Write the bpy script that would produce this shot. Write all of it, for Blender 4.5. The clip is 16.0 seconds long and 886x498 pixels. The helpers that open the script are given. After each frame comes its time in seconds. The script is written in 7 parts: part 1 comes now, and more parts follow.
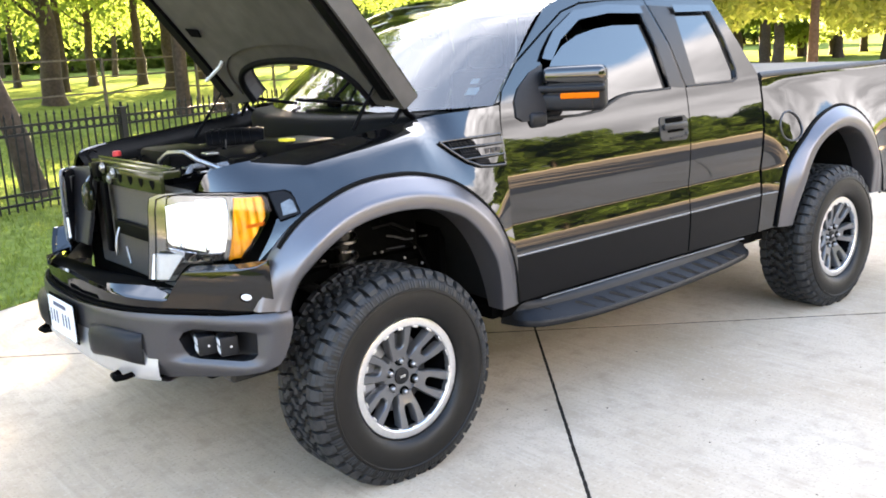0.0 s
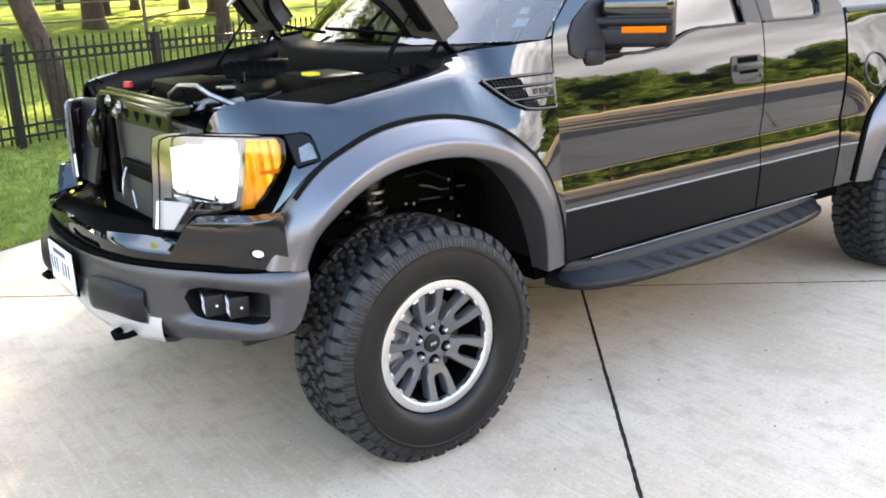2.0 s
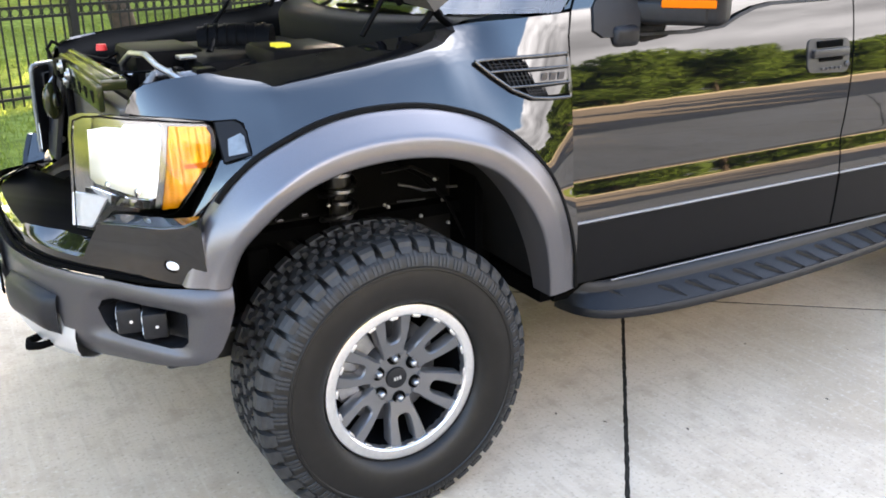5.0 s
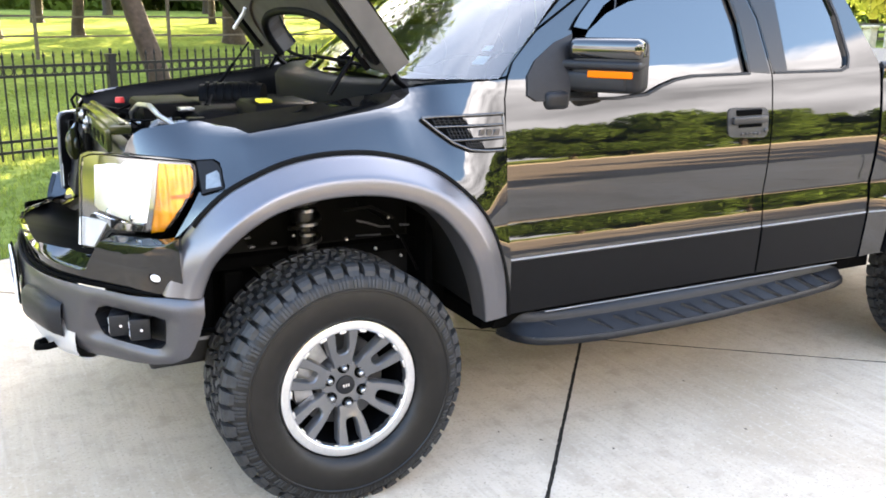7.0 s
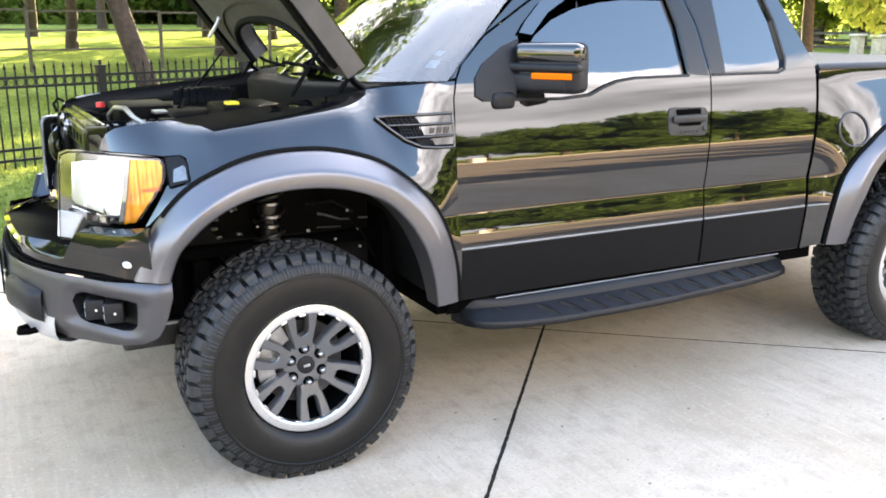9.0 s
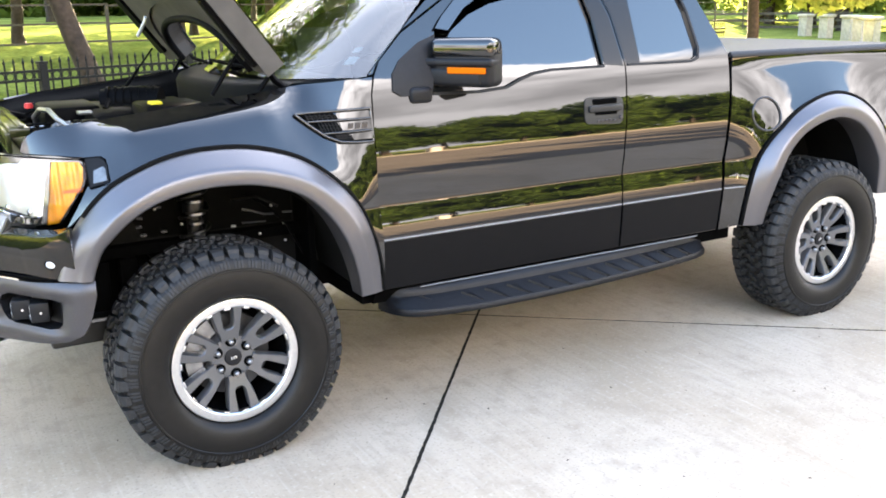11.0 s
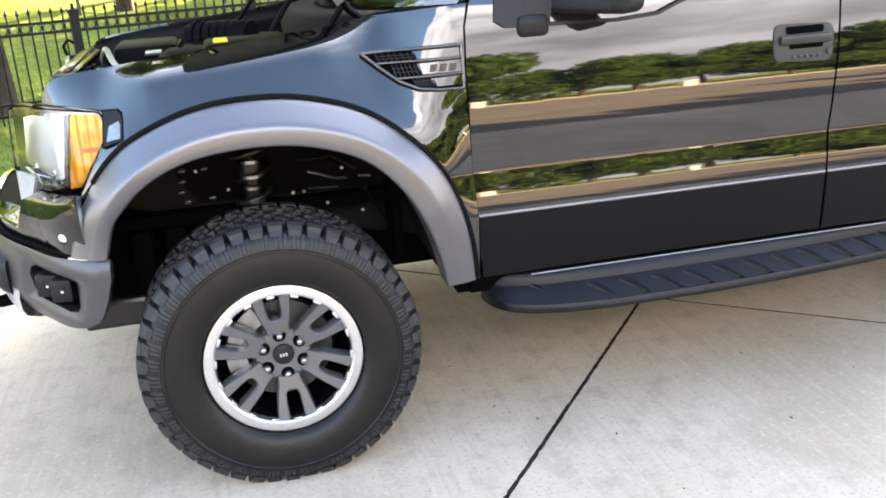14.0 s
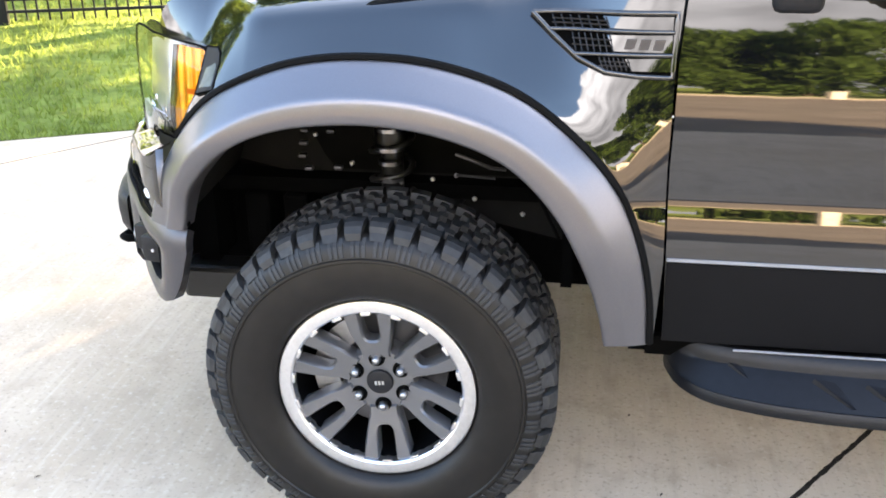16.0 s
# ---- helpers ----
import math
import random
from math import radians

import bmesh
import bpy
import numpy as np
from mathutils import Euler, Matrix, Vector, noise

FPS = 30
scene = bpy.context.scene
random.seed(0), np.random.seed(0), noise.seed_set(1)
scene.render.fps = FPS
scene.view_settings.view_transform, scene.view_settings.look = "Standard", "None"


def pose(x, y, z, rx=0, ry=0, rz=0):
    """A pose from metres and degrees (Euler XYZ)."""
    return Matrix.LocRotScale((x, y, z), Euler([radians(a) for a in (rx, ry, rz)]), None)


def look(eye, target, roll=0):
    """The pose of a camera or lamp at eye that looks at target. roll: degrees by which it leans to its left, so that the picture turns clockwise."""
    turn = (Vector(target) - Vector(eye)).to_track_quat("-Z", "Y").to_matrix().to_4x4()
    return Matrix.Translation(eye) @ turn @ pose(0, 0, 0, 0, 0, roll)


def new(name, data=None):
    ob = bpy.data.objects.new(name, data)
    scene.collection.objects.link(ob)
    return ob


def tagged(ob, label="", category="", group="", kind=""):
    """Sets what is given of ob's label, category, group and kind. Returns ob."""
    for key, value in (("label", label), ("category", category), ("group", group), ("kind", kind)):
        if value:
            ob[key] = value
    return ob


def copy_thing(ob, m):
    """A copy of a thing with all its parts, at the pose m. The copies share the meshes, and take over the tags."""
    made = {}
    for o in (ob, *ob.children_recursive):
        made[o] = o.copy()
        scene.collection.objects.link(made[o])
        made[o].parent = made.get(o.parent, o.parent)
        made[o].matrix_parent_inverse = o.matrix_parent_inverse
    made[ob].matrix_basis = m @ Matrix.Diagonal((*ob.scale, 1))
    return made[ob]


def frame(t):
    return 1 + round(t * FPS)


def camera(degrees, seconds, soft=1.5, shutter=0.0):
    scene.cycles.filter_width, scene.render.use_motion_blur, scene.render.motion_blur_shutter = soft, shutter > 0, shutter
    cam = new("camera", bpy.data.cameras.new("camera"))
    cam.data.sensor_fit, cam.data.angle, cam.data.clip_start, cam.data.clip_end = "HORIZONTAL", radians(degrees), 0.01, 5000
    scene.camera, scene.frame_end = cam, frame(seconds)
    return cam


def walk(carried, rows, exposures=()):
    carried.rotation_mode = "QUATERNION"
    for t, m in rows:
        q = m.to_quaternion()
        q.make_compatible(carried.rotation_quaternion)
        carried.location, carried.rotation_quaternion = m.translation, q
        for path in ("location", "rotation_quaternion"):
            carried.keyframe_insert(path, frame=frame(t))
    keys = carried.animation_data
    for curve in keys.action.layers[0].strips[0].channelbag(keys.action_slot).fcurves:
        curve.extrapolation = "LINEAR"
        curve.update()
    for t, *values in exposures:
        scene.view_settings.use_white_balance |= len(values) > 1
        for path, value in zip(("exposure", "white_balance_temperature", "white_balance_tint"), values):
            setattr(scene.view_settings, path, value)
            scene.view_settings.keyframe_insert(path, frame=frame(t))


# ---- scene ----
cam = camera(51.3, 16.0, 1.8)
PATH = [
    (0, (-2.084, -2.915, 1.743), (-0.861, -1.392, 1.31), -3.1),
    (0.5, (-2.002, -2.999, 1.738), (-0.834, -1.448, 1.259), -3.3),
    (1, (-1.972, -2.901, 1.71), (-0.807, -1.358, 1.2), -3.2),
    (1.5, (-1.885, -2.752, 1.748), (-0.745, -1.207, 1.19), -2.7),
    (2, (-1.804, -2.583, 1.721), (-0.678, -1.031, 1.152), -2.2),
    (2.5, (-1.622, -2.486, 1.733), (-0.565, -0.901, 1.127), -2.2),
    (3, (-1.408, -2.457, 1.69), (-0.45, -0.818, 1.06), -3.2),
    (3.5, (-1.309, -2.32, 1.661), (-0.383, -0.694, 0.955), -2.8),
    (4, (-1.252, -2.194, 1.68), (-0.32, -0.598, 0.916), -2.1),
    (4.5, (-1.224, -2.15, 1.716), (-0.26, -0.564, 0.969), -1.1),
    (5, (-1.113, -2.29, 1.7), (-0.185, -0.638, 1.058), -0.9),
    (5.2, (-1.13, -2.308, 1.689), (-0.173, -0.657, 1.09), -0.6),
    (7.5, (-1.075, -3.011, 1.735), (-0.202, -1.284, 1.234), 0.5),
    (8, (-1.088, -3.09, 1.722), (-0.201, -1.366, 1.232), 0.5),
    (10.3, (-0.974, -3.307, 1.711), (-0.071, -1.59, 1.223), -1.0),
    (10.5, (-0.966, -3.334, 1.715), (-0.053, -1.623, 1.227), -1.1),
    (11, (-0.954, -3.362, 1.757), (0.001, -1.682, 1.242), -1.0),
    (11.5, (-0.908, -3.322, 1.766), (0.073, -1.664, 1.23), -0.9),
    (12, (-0.839, -3.152, 1.768), (0.143, -1.503, 1.204), -0.8),
    (12.5, (-0.71, -3.015, 1.751), (0.205, -1.332, 1.175), -1.3),
    (13, (-0.43, -3.021, 1.724), (0.294, -1.245, 1.156), -2.8),
    (13.5, (-0.208, -2.95, 1.69), (0.341, -1.12, 1.101), -3.8),
    (14, (-0.094, -2.773, 1.667), (0.334, -0.927, 1.029), -3.6),
    (14.5, (-0.053, -2.547, 1.686), (0.289, -0.71, 0.973), -2.5),
    (15, (0.184, -2.38, 1.696), (0.282, -0.539, 0.92), -2.1),
    (15.5, (0.378, -2.232, 1.707), (0.25, -0.408, 0.896), -1.2),
    (16, (0.452, -1.974, 1.683), (0.187, -0.163, 0.877), -0.4),
]
STOPS = [(t, stops + 0.36, 7450, 15) for t, stops in ((0, 4.45), (4, 4.43), (5, 4.55), (7.5, 4.75), (8, 4.72), (10.5, 4.56), (11.5, 4.63), (12.5, 4.56), (13, 4.56), (14, 4.61), (14.5, 4.70), (15, 4.73), (15.5, 4.68), (16, 4.66))]
walk(cam, [(t, look(eye, target, roll)) for t, eye, target, roll in PATH], STOPS)


# ---- sky and sun ----
SUN_AZ, SUN_EL = math.atan2(0.84, 0.55), radians(21)
world = bpy.data.worlds.new("sky")
scene.world = world
world.use_nodes = True
wn, wl = world.node_tree.nodes, world.node_tree.links
wn.clear()
w_out, w_bg, w_sky = wn.new("ShaderNodeOutputWorld"), wn.new("ShaderNodeBackground"), wn.new("ShaderNodeTexSky")
w_sky.sky_type, w_sky.sun_disc = "NISHITA", False
w_sky.sun_elevation, w_sky.sun_rotation = SUN_EL, math.pi / 2 - SUN_AZ
w_sky.air_density, w_sky.dust_density, w_sky.ozone_density = 1.15, 0.12, 2.6
w_co, w_map, w_noise = wn.new("ShaderNodeTexCoord"), wn.new("ShaderNodeMapping"), wn.new("ShaderNodeTexNoise")
w_map.inputs["Scale"].default_value = (1.6, 1.6, 5.0)
w_map.inputs["Location"].default_value = (0.3, 0.9, 0.25)
w_noise.inputs["Scale"].default_value, w_noise.inputs["Detail"].default_value = 1.5, 7.0
w_noise.inputs["Roughness"].default_value = 0.55
w_mix = wn.new("ShaderNodeMix")
w_mix.data_type = "RGBA"
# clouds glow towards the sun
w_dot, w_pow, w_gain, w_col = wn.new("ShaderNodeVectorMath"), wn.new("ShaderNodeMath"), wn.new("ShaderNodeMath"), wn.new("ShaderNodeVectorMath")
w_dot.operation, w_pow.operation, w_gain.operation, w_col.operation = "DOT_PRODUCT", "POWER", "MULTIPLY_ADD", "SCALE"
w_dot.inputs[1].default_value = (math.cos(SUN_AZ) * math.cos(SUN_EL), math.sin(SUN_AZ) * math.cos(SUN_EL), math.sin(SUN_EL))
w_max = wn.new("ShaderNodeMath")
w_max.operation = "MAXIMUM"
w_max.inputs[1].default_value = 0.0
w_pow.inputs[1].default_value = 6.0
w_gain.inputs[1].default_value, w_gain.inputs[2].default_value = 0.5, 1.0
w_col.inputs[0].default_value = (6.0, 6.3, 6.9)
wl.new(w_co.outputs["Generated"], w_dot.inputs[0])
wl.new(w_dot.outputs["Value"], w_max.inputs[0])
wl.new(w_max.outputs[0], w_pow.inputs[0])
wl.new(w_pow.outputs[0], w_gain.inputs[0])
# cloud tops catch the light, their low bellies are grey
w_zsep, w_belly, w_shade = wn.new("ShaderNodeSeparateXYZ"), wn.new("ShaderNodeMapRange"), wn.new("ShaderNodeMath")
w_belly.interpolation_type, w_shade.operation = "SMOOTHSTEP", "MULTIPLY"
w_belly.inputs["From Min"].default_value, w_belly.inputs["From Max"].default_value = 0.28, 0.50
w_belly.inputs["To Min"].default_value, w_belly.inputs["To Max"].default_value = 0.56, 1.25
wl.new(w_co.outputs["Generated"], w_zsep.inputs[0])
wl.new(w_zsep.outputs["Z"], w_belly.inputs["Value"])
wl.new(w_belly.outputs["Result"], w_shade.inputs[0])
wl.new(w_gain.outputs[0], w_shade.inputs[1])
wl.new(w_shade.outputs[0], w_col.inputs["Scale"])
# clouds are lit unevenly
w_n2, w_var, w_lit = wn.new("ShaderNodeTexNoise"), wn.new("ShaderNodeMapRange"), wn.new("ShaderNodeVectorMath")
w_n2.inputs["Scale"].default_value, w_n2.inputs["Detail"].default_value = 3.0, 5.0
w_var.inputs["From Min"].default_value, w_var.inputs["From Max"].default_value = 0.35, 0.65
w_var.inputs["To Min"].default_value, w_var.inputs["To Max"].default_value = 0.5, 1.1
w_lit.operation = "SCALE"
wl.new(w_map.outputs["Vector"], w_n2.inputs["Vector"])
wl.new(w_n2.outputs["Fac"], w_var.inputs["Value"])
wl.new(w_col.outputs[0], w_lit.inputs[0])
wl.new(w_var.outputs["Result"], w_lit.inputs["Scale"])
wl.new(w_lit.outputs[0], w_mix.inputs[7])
wl.new(w_co.outputs["Generated"], w_map.inputs["Vector"])
wl.new(w_map.outputs["Vector"], w_noise.inputs["Vector"])
# clouds lie low; overhead the sky is clear
w_sep, w_high, w_cov = wn.new("ShaderNodeSeparateXYZ"), wn.new("ShaderNodeMapRange"), wn.new("ShaderNodeMath")
w_high.interpolation_type = "SMOOTHSTEP"
w_high.inputs["From Min"].default_value, w_high.inputs["From Max"].default_value = 0.505, 0.522
w_high.inputs["To Min"].default_value, w_high.inputs["To Max"].default_value = 1.0, 0.0
w_cov.operation = "MULTIPLY_ADD"
w_cov.inputs[1].default_value = -0.16
wl.new(w_co.outputs["Generated"], w_sep.inputs[0])
wl.new(w_noise.outputs["Fac"], w_cov.inputs[0])
w_abs, w_tilt = wn.new("ShaderNodeMath"), wn.new("ShaderNodeMath")
w_abs.operation, w_tilt.operation = "ABSOLUTE", "MULTIPLY_ADD"
w_tilt.inputs[1].default_value = 0.335
wl.new(w_sep.outputs["X"], w_abs.inputs[0])
w_lean = wn.new("ShaderNodeMath")
w_lean.operation = "MULTIPLY_ADD"
w_lean.inputs[1].default_value = -0.085
wl.new(w_sep.outputs["X"], w_lean.inputs[0])
wl.new(w_sep.outputs["Z"], w_lean.inputs[2])
wl.new(w_abs.outputs[0], w_tilt.inputs[0])
wl.new(w_lean.outputs[0], w_tilt.inputs[2])
wl.new(w_tilt.outputs[0], w_cov.inputs[2])
wl.new(w_cov.outputs[0], w_high.inputs["Value"])
# thin bright haze round the sun
w_haze, w_hz2, w_most = wn.new("ShaderNodeMath"), wn.new("ShaderNodeMath"), wn.new("ShaderNodeMath")
w_haze.operation, w_hz2.operation, w_most.operation = "POWER", "MULTIPLY", "MAXIMUM"
w_haze.inputs[1].default_value, w_hz2.inputs[1].default_value = 2.5, 0.7
wl.new(w_max.outputs[0], w_haze.inputs[0])
wl.new(w_haze.outputs[0], w_hz2.inputs[0])
wl.new(w_hz2.outputs[0], w_most.inputs[0])
wl.new(w_high.outputs["Result"], w_most.inputs[1])
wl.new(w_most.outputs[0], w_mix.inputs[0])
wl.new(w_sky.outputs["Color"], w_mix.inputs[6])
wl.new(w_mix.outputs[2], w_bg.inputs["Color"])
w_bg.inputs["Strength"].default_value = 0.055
wl.new(w_bg.outputs["Background"], w_out.inputs["Surface"])

sun_data = bpy.data.lights.new("sun", "SUN")
sun_data.energy, sun_data.angle, sun_data.color = 5.0, radians(0.6), (1.0, 0.82, 0.58)
sun = new("sun", sun_data)
sun_way = Vector((math.cos(SUN_AZ) * math.cos(SUN_EL), math.sin(SUN_AZ) * math.cos(SUN_EL), math.sin(SUN_EL)))
sun.matrix_world = look(sun_way * 60, (0, 0, 0))


# ---- materials ----
def material(name, color, rough=0.5, metal=0.0, coat=0.0, spec=0.5, vary=0.0, scale=20.0, bump=0.0, bump_scale=200.0,
             trans=0.0, ior=1.45, stain=0.0, stain_scale=1.5, coat_rough=0.03, island=0.0, objvar=0.0, coat_ior=1.5):
    """A Principled material with fine grain, broad stains and relief, in object coordinates of metres."""
    m = bpy.data.materials.new(name)
    m.use_nodes = True
    n, l = m.node_tree.nodes, m.node_tree.links
    b = n["Principled BSDF"]
    b.inputs["Base Color"].default_value = (*color, 1)
    b.inputs["Roughness"].default_value, b.inputs["Metallic"].default_value = rough, metal
    b.inputs["Coat Weight"].default_value, b.inputs["Coat Roughness"].default_value = coat, coat_rough
    b.inputs["Specular IOR Level"].default_value, b.inputs["Coat IOR"].default_value = spec, coat_ior
    b.inputs["Transmission Weight"].default_value, b.inputs["IOR"].default_value = trans, ior
    co = n.new("ShaderNodeTexCoord")
    last = None
    terms = []
    if vary:
        terms.append((scale, vary))
    if stain:
        terms.append((stain_scale, stain))
    for sc, amount in terms:
        t = n.new("ShaderNodeTexNoise")
        t.inputs["Scale"].default_value, t.inputs["Detail"].default_value = sc, 6.0
        l.new(co.outputs["Object"], t.inputs["Vector"])
        r = n.new("ShaderNodeMapRange")
        r.inputs["From Min"].default_value, r.inputs["From Max"].default_value = 0.3, 0.7
        r.inputs["To Min"].default_value, r.inputs["To Max"].default_value = 1 - amount, 1 + amount
        l.new(t.outputs["Fac"], r.inputs["Value"])
        if last is None:
            last = r.outputs["Result"]
        else:
            mu = n.new("ShaderNodeMath")
            mu.operation = "MULTIPLY"
            l.new(last, mu.inputs[0])
            l.new(r.outputs["Result"], mu.inputs[1])
            last = mu.outputs[0]
    if island or objvar:
        g = n.new("ShaderNodeNewGeometry" if island else "ShaderNodeObjectInfo")
        r = n.new("ShaderNodeMapRange")
        r.inputs["To Min"].default_value, r.inputs["To Max"].default_value = 1 - (island or objvar), 1 + (island or objvar)
        l.new(g.outputs["Random Per Island" if island else "Random"], r.inputs["Value"])
        if last is None:
            last = r.outputs["Result"]
        else:
            mu = n.new("ShaderNodeMath")
            mu.operation = "MULTIPLY"
            l.new(last, mu.inputs[0])
            l.new(r.outputs["Result"], mu.inputs[1])
            last = mu.outputs[0]
    if last is not None:
        v = n.new("ShaderNodeVectorMath")
        v.operation = "SCALE"
        v.inputs[0].default_value = color
        l.new(last, v.inputs["Scale"])
        l.new(v.outputs[0], b.inputs["Base Color"])
    if bump:
        t = n.new("ShaderNodeTexNoise")
        t.inputs["Scale"].default_value, t.inputs["Detail"].default_value = bump_scale, 4.0
        l.new(co.outputs["Object"], t.inputs["Vector"])
        u = n.new("ShaderNodeBump")
        u.inputs["Strength"].default_value, u.inputs["Distance"].default_value = bump, 0.004
        l.new(t.outputs["Fac"], u.inputs["Height"])
        l.new(u.outputs["Normal"], b.inputs["Normal"])
    return m


def leaf_material(name, color):
    """Thin leaf: diffuse, some light through it, colour by clump."""
    m = material(name, color, rough=0.7, spec=0.12, island=0.35, vary=0.25, scale=0.6)
    n, l = m.node_tree.nodes, m.node_tree.links
    b = n["Principled BSDF"]
    t = n.new("ShaderNodeBsdfTranslucent")
    mix = n.new("ShaderNodeMixShader")
    mix.inputs[0].default_value = 0.6
    t.inputs["Color"].default_value = (color[0] * 1.9, color[1] * 1.8, color[2] * 1.5, 1)
    l.new(b.outputs[0], mix.inputs[1])
    l.new(t.outputs[0], mix.inputs[2])
    l.new(mix.outputs[0], n["Material Output"].inputs["Surface"])
    return m


def sheet_glass(name, color, ior):
    """Thin clear sheet: seen through, with a mirror gloss by Fresnel."""
    m = bpy.data.materials.new(name)
    m.use_nodes = True
    n, l = m.node_tree.nodes, m.node_tree.links
    n.remove(n["Principled BSDF"])
    f, t, g, x = n.new("ShaderNodeFresnel"), n.new("ShaderNodeBsdfTransparent"), n.new("ShaderNodeBsdfGlossy"), n.new("ShaderNodeMixShader")
    f.inputs["IOR"].default_value = ior
    t.inputs["Color"].default_value = (*color, 1)
    g.inputs["Roughness"].default_value = 0.01
    l.new(f.outputs[0], x.inputs[0])
    l.new(t.outputs[0], x.inputs[1])
    l.new(g.outputs[0], x.inputs[2])
    l.new(x.outputs[0], n["Material Output"].inputs["Surface"])
    return m


def gloss_black(name, color, ior, rough=0.012, peel=0.0):
    """Deep gloss over black: a mirror layer by Fresnel, with a trace of orange peel."""
    m = bpy.data.materials.new(name)
    m.use_nodes = True
    n, l = m.node_tree.nodes, m.node_tree.links
    n.remove(n["Principled BSDF"])
    f, d, g, x = n.new("ShaderNodeFresnel"), n.new("ShaderNodeBsdfDiffuse"), n.new("ShaderNodeBsdfGlossy"), n.new("ShaderNodeMixShader")
    f.inputs["IOR"].default_value = ior
    d.inputs["Color"].default_value = (*color, 1)
    g.inputs["Roughness"].default_value = rough
    if peel:
        co, t, u = n.new("ShaderNodeTexCoord"), n.new("ShaderNodeTexNoise"), n.new("ShaderNodeBump")
        t.inputs["Scale"].default_value, t.inputs["Detail"].default_value = 9.0, 1.0
        u.inputs["Strength"].default_value, u.inputs["Distance"].default_value = peel, 0.002
        l.new(co.outputs["Object"], t.inputs["Vector"])
        l.new(t.outputs["Fac"], u.inputs["Height"])
        l.new(u.outputs["Normal"], g.inputs["Normal"])
    l.new(f.outputs[0], x.inputs[0])
    l.new(d.outputs[0], x.inputs[1])
    l.new(g.outputs[0], x.inputs[2])
    l.new(x.outputs[0], n["Material Output"].inputs["Surface"])
    return m


PAINT = gloss_black("black_paint", (0.003, 0.003, 0.0035), 1.95, 0.03, peel=0.12)
FASCIA = gloss_black("black_fascia", (0.004, 0.0038, 0.0038), 1.62, 0.03, peel=0.15)
PILLAR = material("satin_pillar_trim", (0.01, 0.01, 0.011), rough=0.25, spec=0.4)
HANDLE = material("handle_grey", (0.02, 0.02, 0.021), rough=0.4, spec=0.5, bump=0.05, bump_scale=700)
PAINT_IN = material("body_inner_black", (0.003, 0.003, 0.003), rough=0.5, spec=0.05, vary=0.3)
CLADDING = material("satin_black_cladding", (0.0038, 0.0038, 0.0045), rough=0.32, spec=0.16, vary=0.1, bump=0.03, bump_scale=600)
GRAPHITE = material("graphite_flare", (0.16, 0.155, 0.165), rough=0.34, metal=0.8, bump=0.05, bump_scale=900, vary=0.04, scale=300)
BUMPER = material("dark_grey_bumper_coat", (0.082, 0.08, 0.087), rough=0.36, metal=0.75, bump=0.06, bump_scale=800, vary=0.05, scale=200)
PLASTIC = material("black_plastic", (0.009, 0.0093, 0.011), rough=0.44, spec=0.3, bump=0.12, bump_scale=700, vary=0.2, scale=60)
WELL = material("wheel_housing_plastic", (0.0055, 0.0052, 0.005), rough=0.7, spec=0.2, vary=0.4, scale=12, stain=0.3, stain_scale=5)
SUSP = material("suspension_paint", (0.011, 0.0105, 0.010), rough=0.3, spec=0.5, vary=0.3, scale=25)
GLINT = material("glint_metal", (0.3, 0.3, 0.3), rough=0.4, metal=0.7, vary=0.2, scale=30)
BOARD = material("running_board_plastic", (0.0058, 0.0062, 0.0078), rough=0.38, spec=0.28, bump=0.1, bump_scale=600, vary=0.2, scale=50)
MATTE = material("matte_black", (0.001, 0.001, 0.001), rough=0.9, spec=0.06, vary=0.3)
RUBBER = material("tyre_rubber", (0.0062, 0.0054, 0.0048), rough=0.42, spec=0.36, vary=0.25, scale=40, bump=0.1, bump_scale=500, stain=0.3, stain_scale=6)
TREAD = material("tread_rubber", (0.017, 0.0172, 0.018), rough=0.6, vary=0.3, scale=60, bump=0.1, bump_scale=500, stain=0.3, stain_scale=7)
ALLOY = material("machined_alloy", (0.72, 0.72, 0.74), rough=0.3, metal=1.0, vary=0.06, scale=80)
SPOKE = material("grey_wheel_paint", (0.14, 0.14, 0.146), rough=0.33, metal=0.6, coat=0.3, vary=0.05)
DARK_CHROME = material("smoked_chrome", (0.20, 0.205, 0.21), rough=0.14, metal=1.0)
CHROME = material("chrome", (0.8, 0.8, 0.82), rough=0.06, metal=1.0)
BADGE = material("badge_grey", (0.07, 0.07, 0.075), rough=0.3, metal=0.5)
STEEL = material("dull_steel", (0.35, 0.35, 0.36), rough=0.35, metal=1.0, vary=0.2, scale=30)
# pale grey for highlights that are drawn as strips on crease and sill
HIGHLIGHT = material("highlight_grey", (0.22, 0.22, 0.23), rough=0.45, vary=0.05)
SHELL = material("lamp_shell", (0.008, 0.008, 0.009), rough=0.5, spec=0.15)
SATIN = material("skid_silver", (0.55, 0.55, 0.56), rough=0.4, metal=0.7, vary=0.05)
LENS = sheet_glass("clear_lens", (0.97, 0.97, 0.97), 1.5)
AMBER = material("amber_lens", (0.92, 0.36, 0.006), rough=0.22, metal=0.35, spec=0.4, coat=0.6, vary=0.22, scale=18, stain=0.2, stain_scale=9)
LENS_EDGE = material("pale_lens_edge", (0.11, 0.125, 0.14), rough=0.12, coat=1.0, vary=0.25, scale=25)
ORANGE = material("orange_lamp", (0.62, 0.13, 0.002), rough=0.45, spec=0.1)
RED = material("red_lens", (0.5, 0.02, 0.015), rough=0.1, coat=1.0)
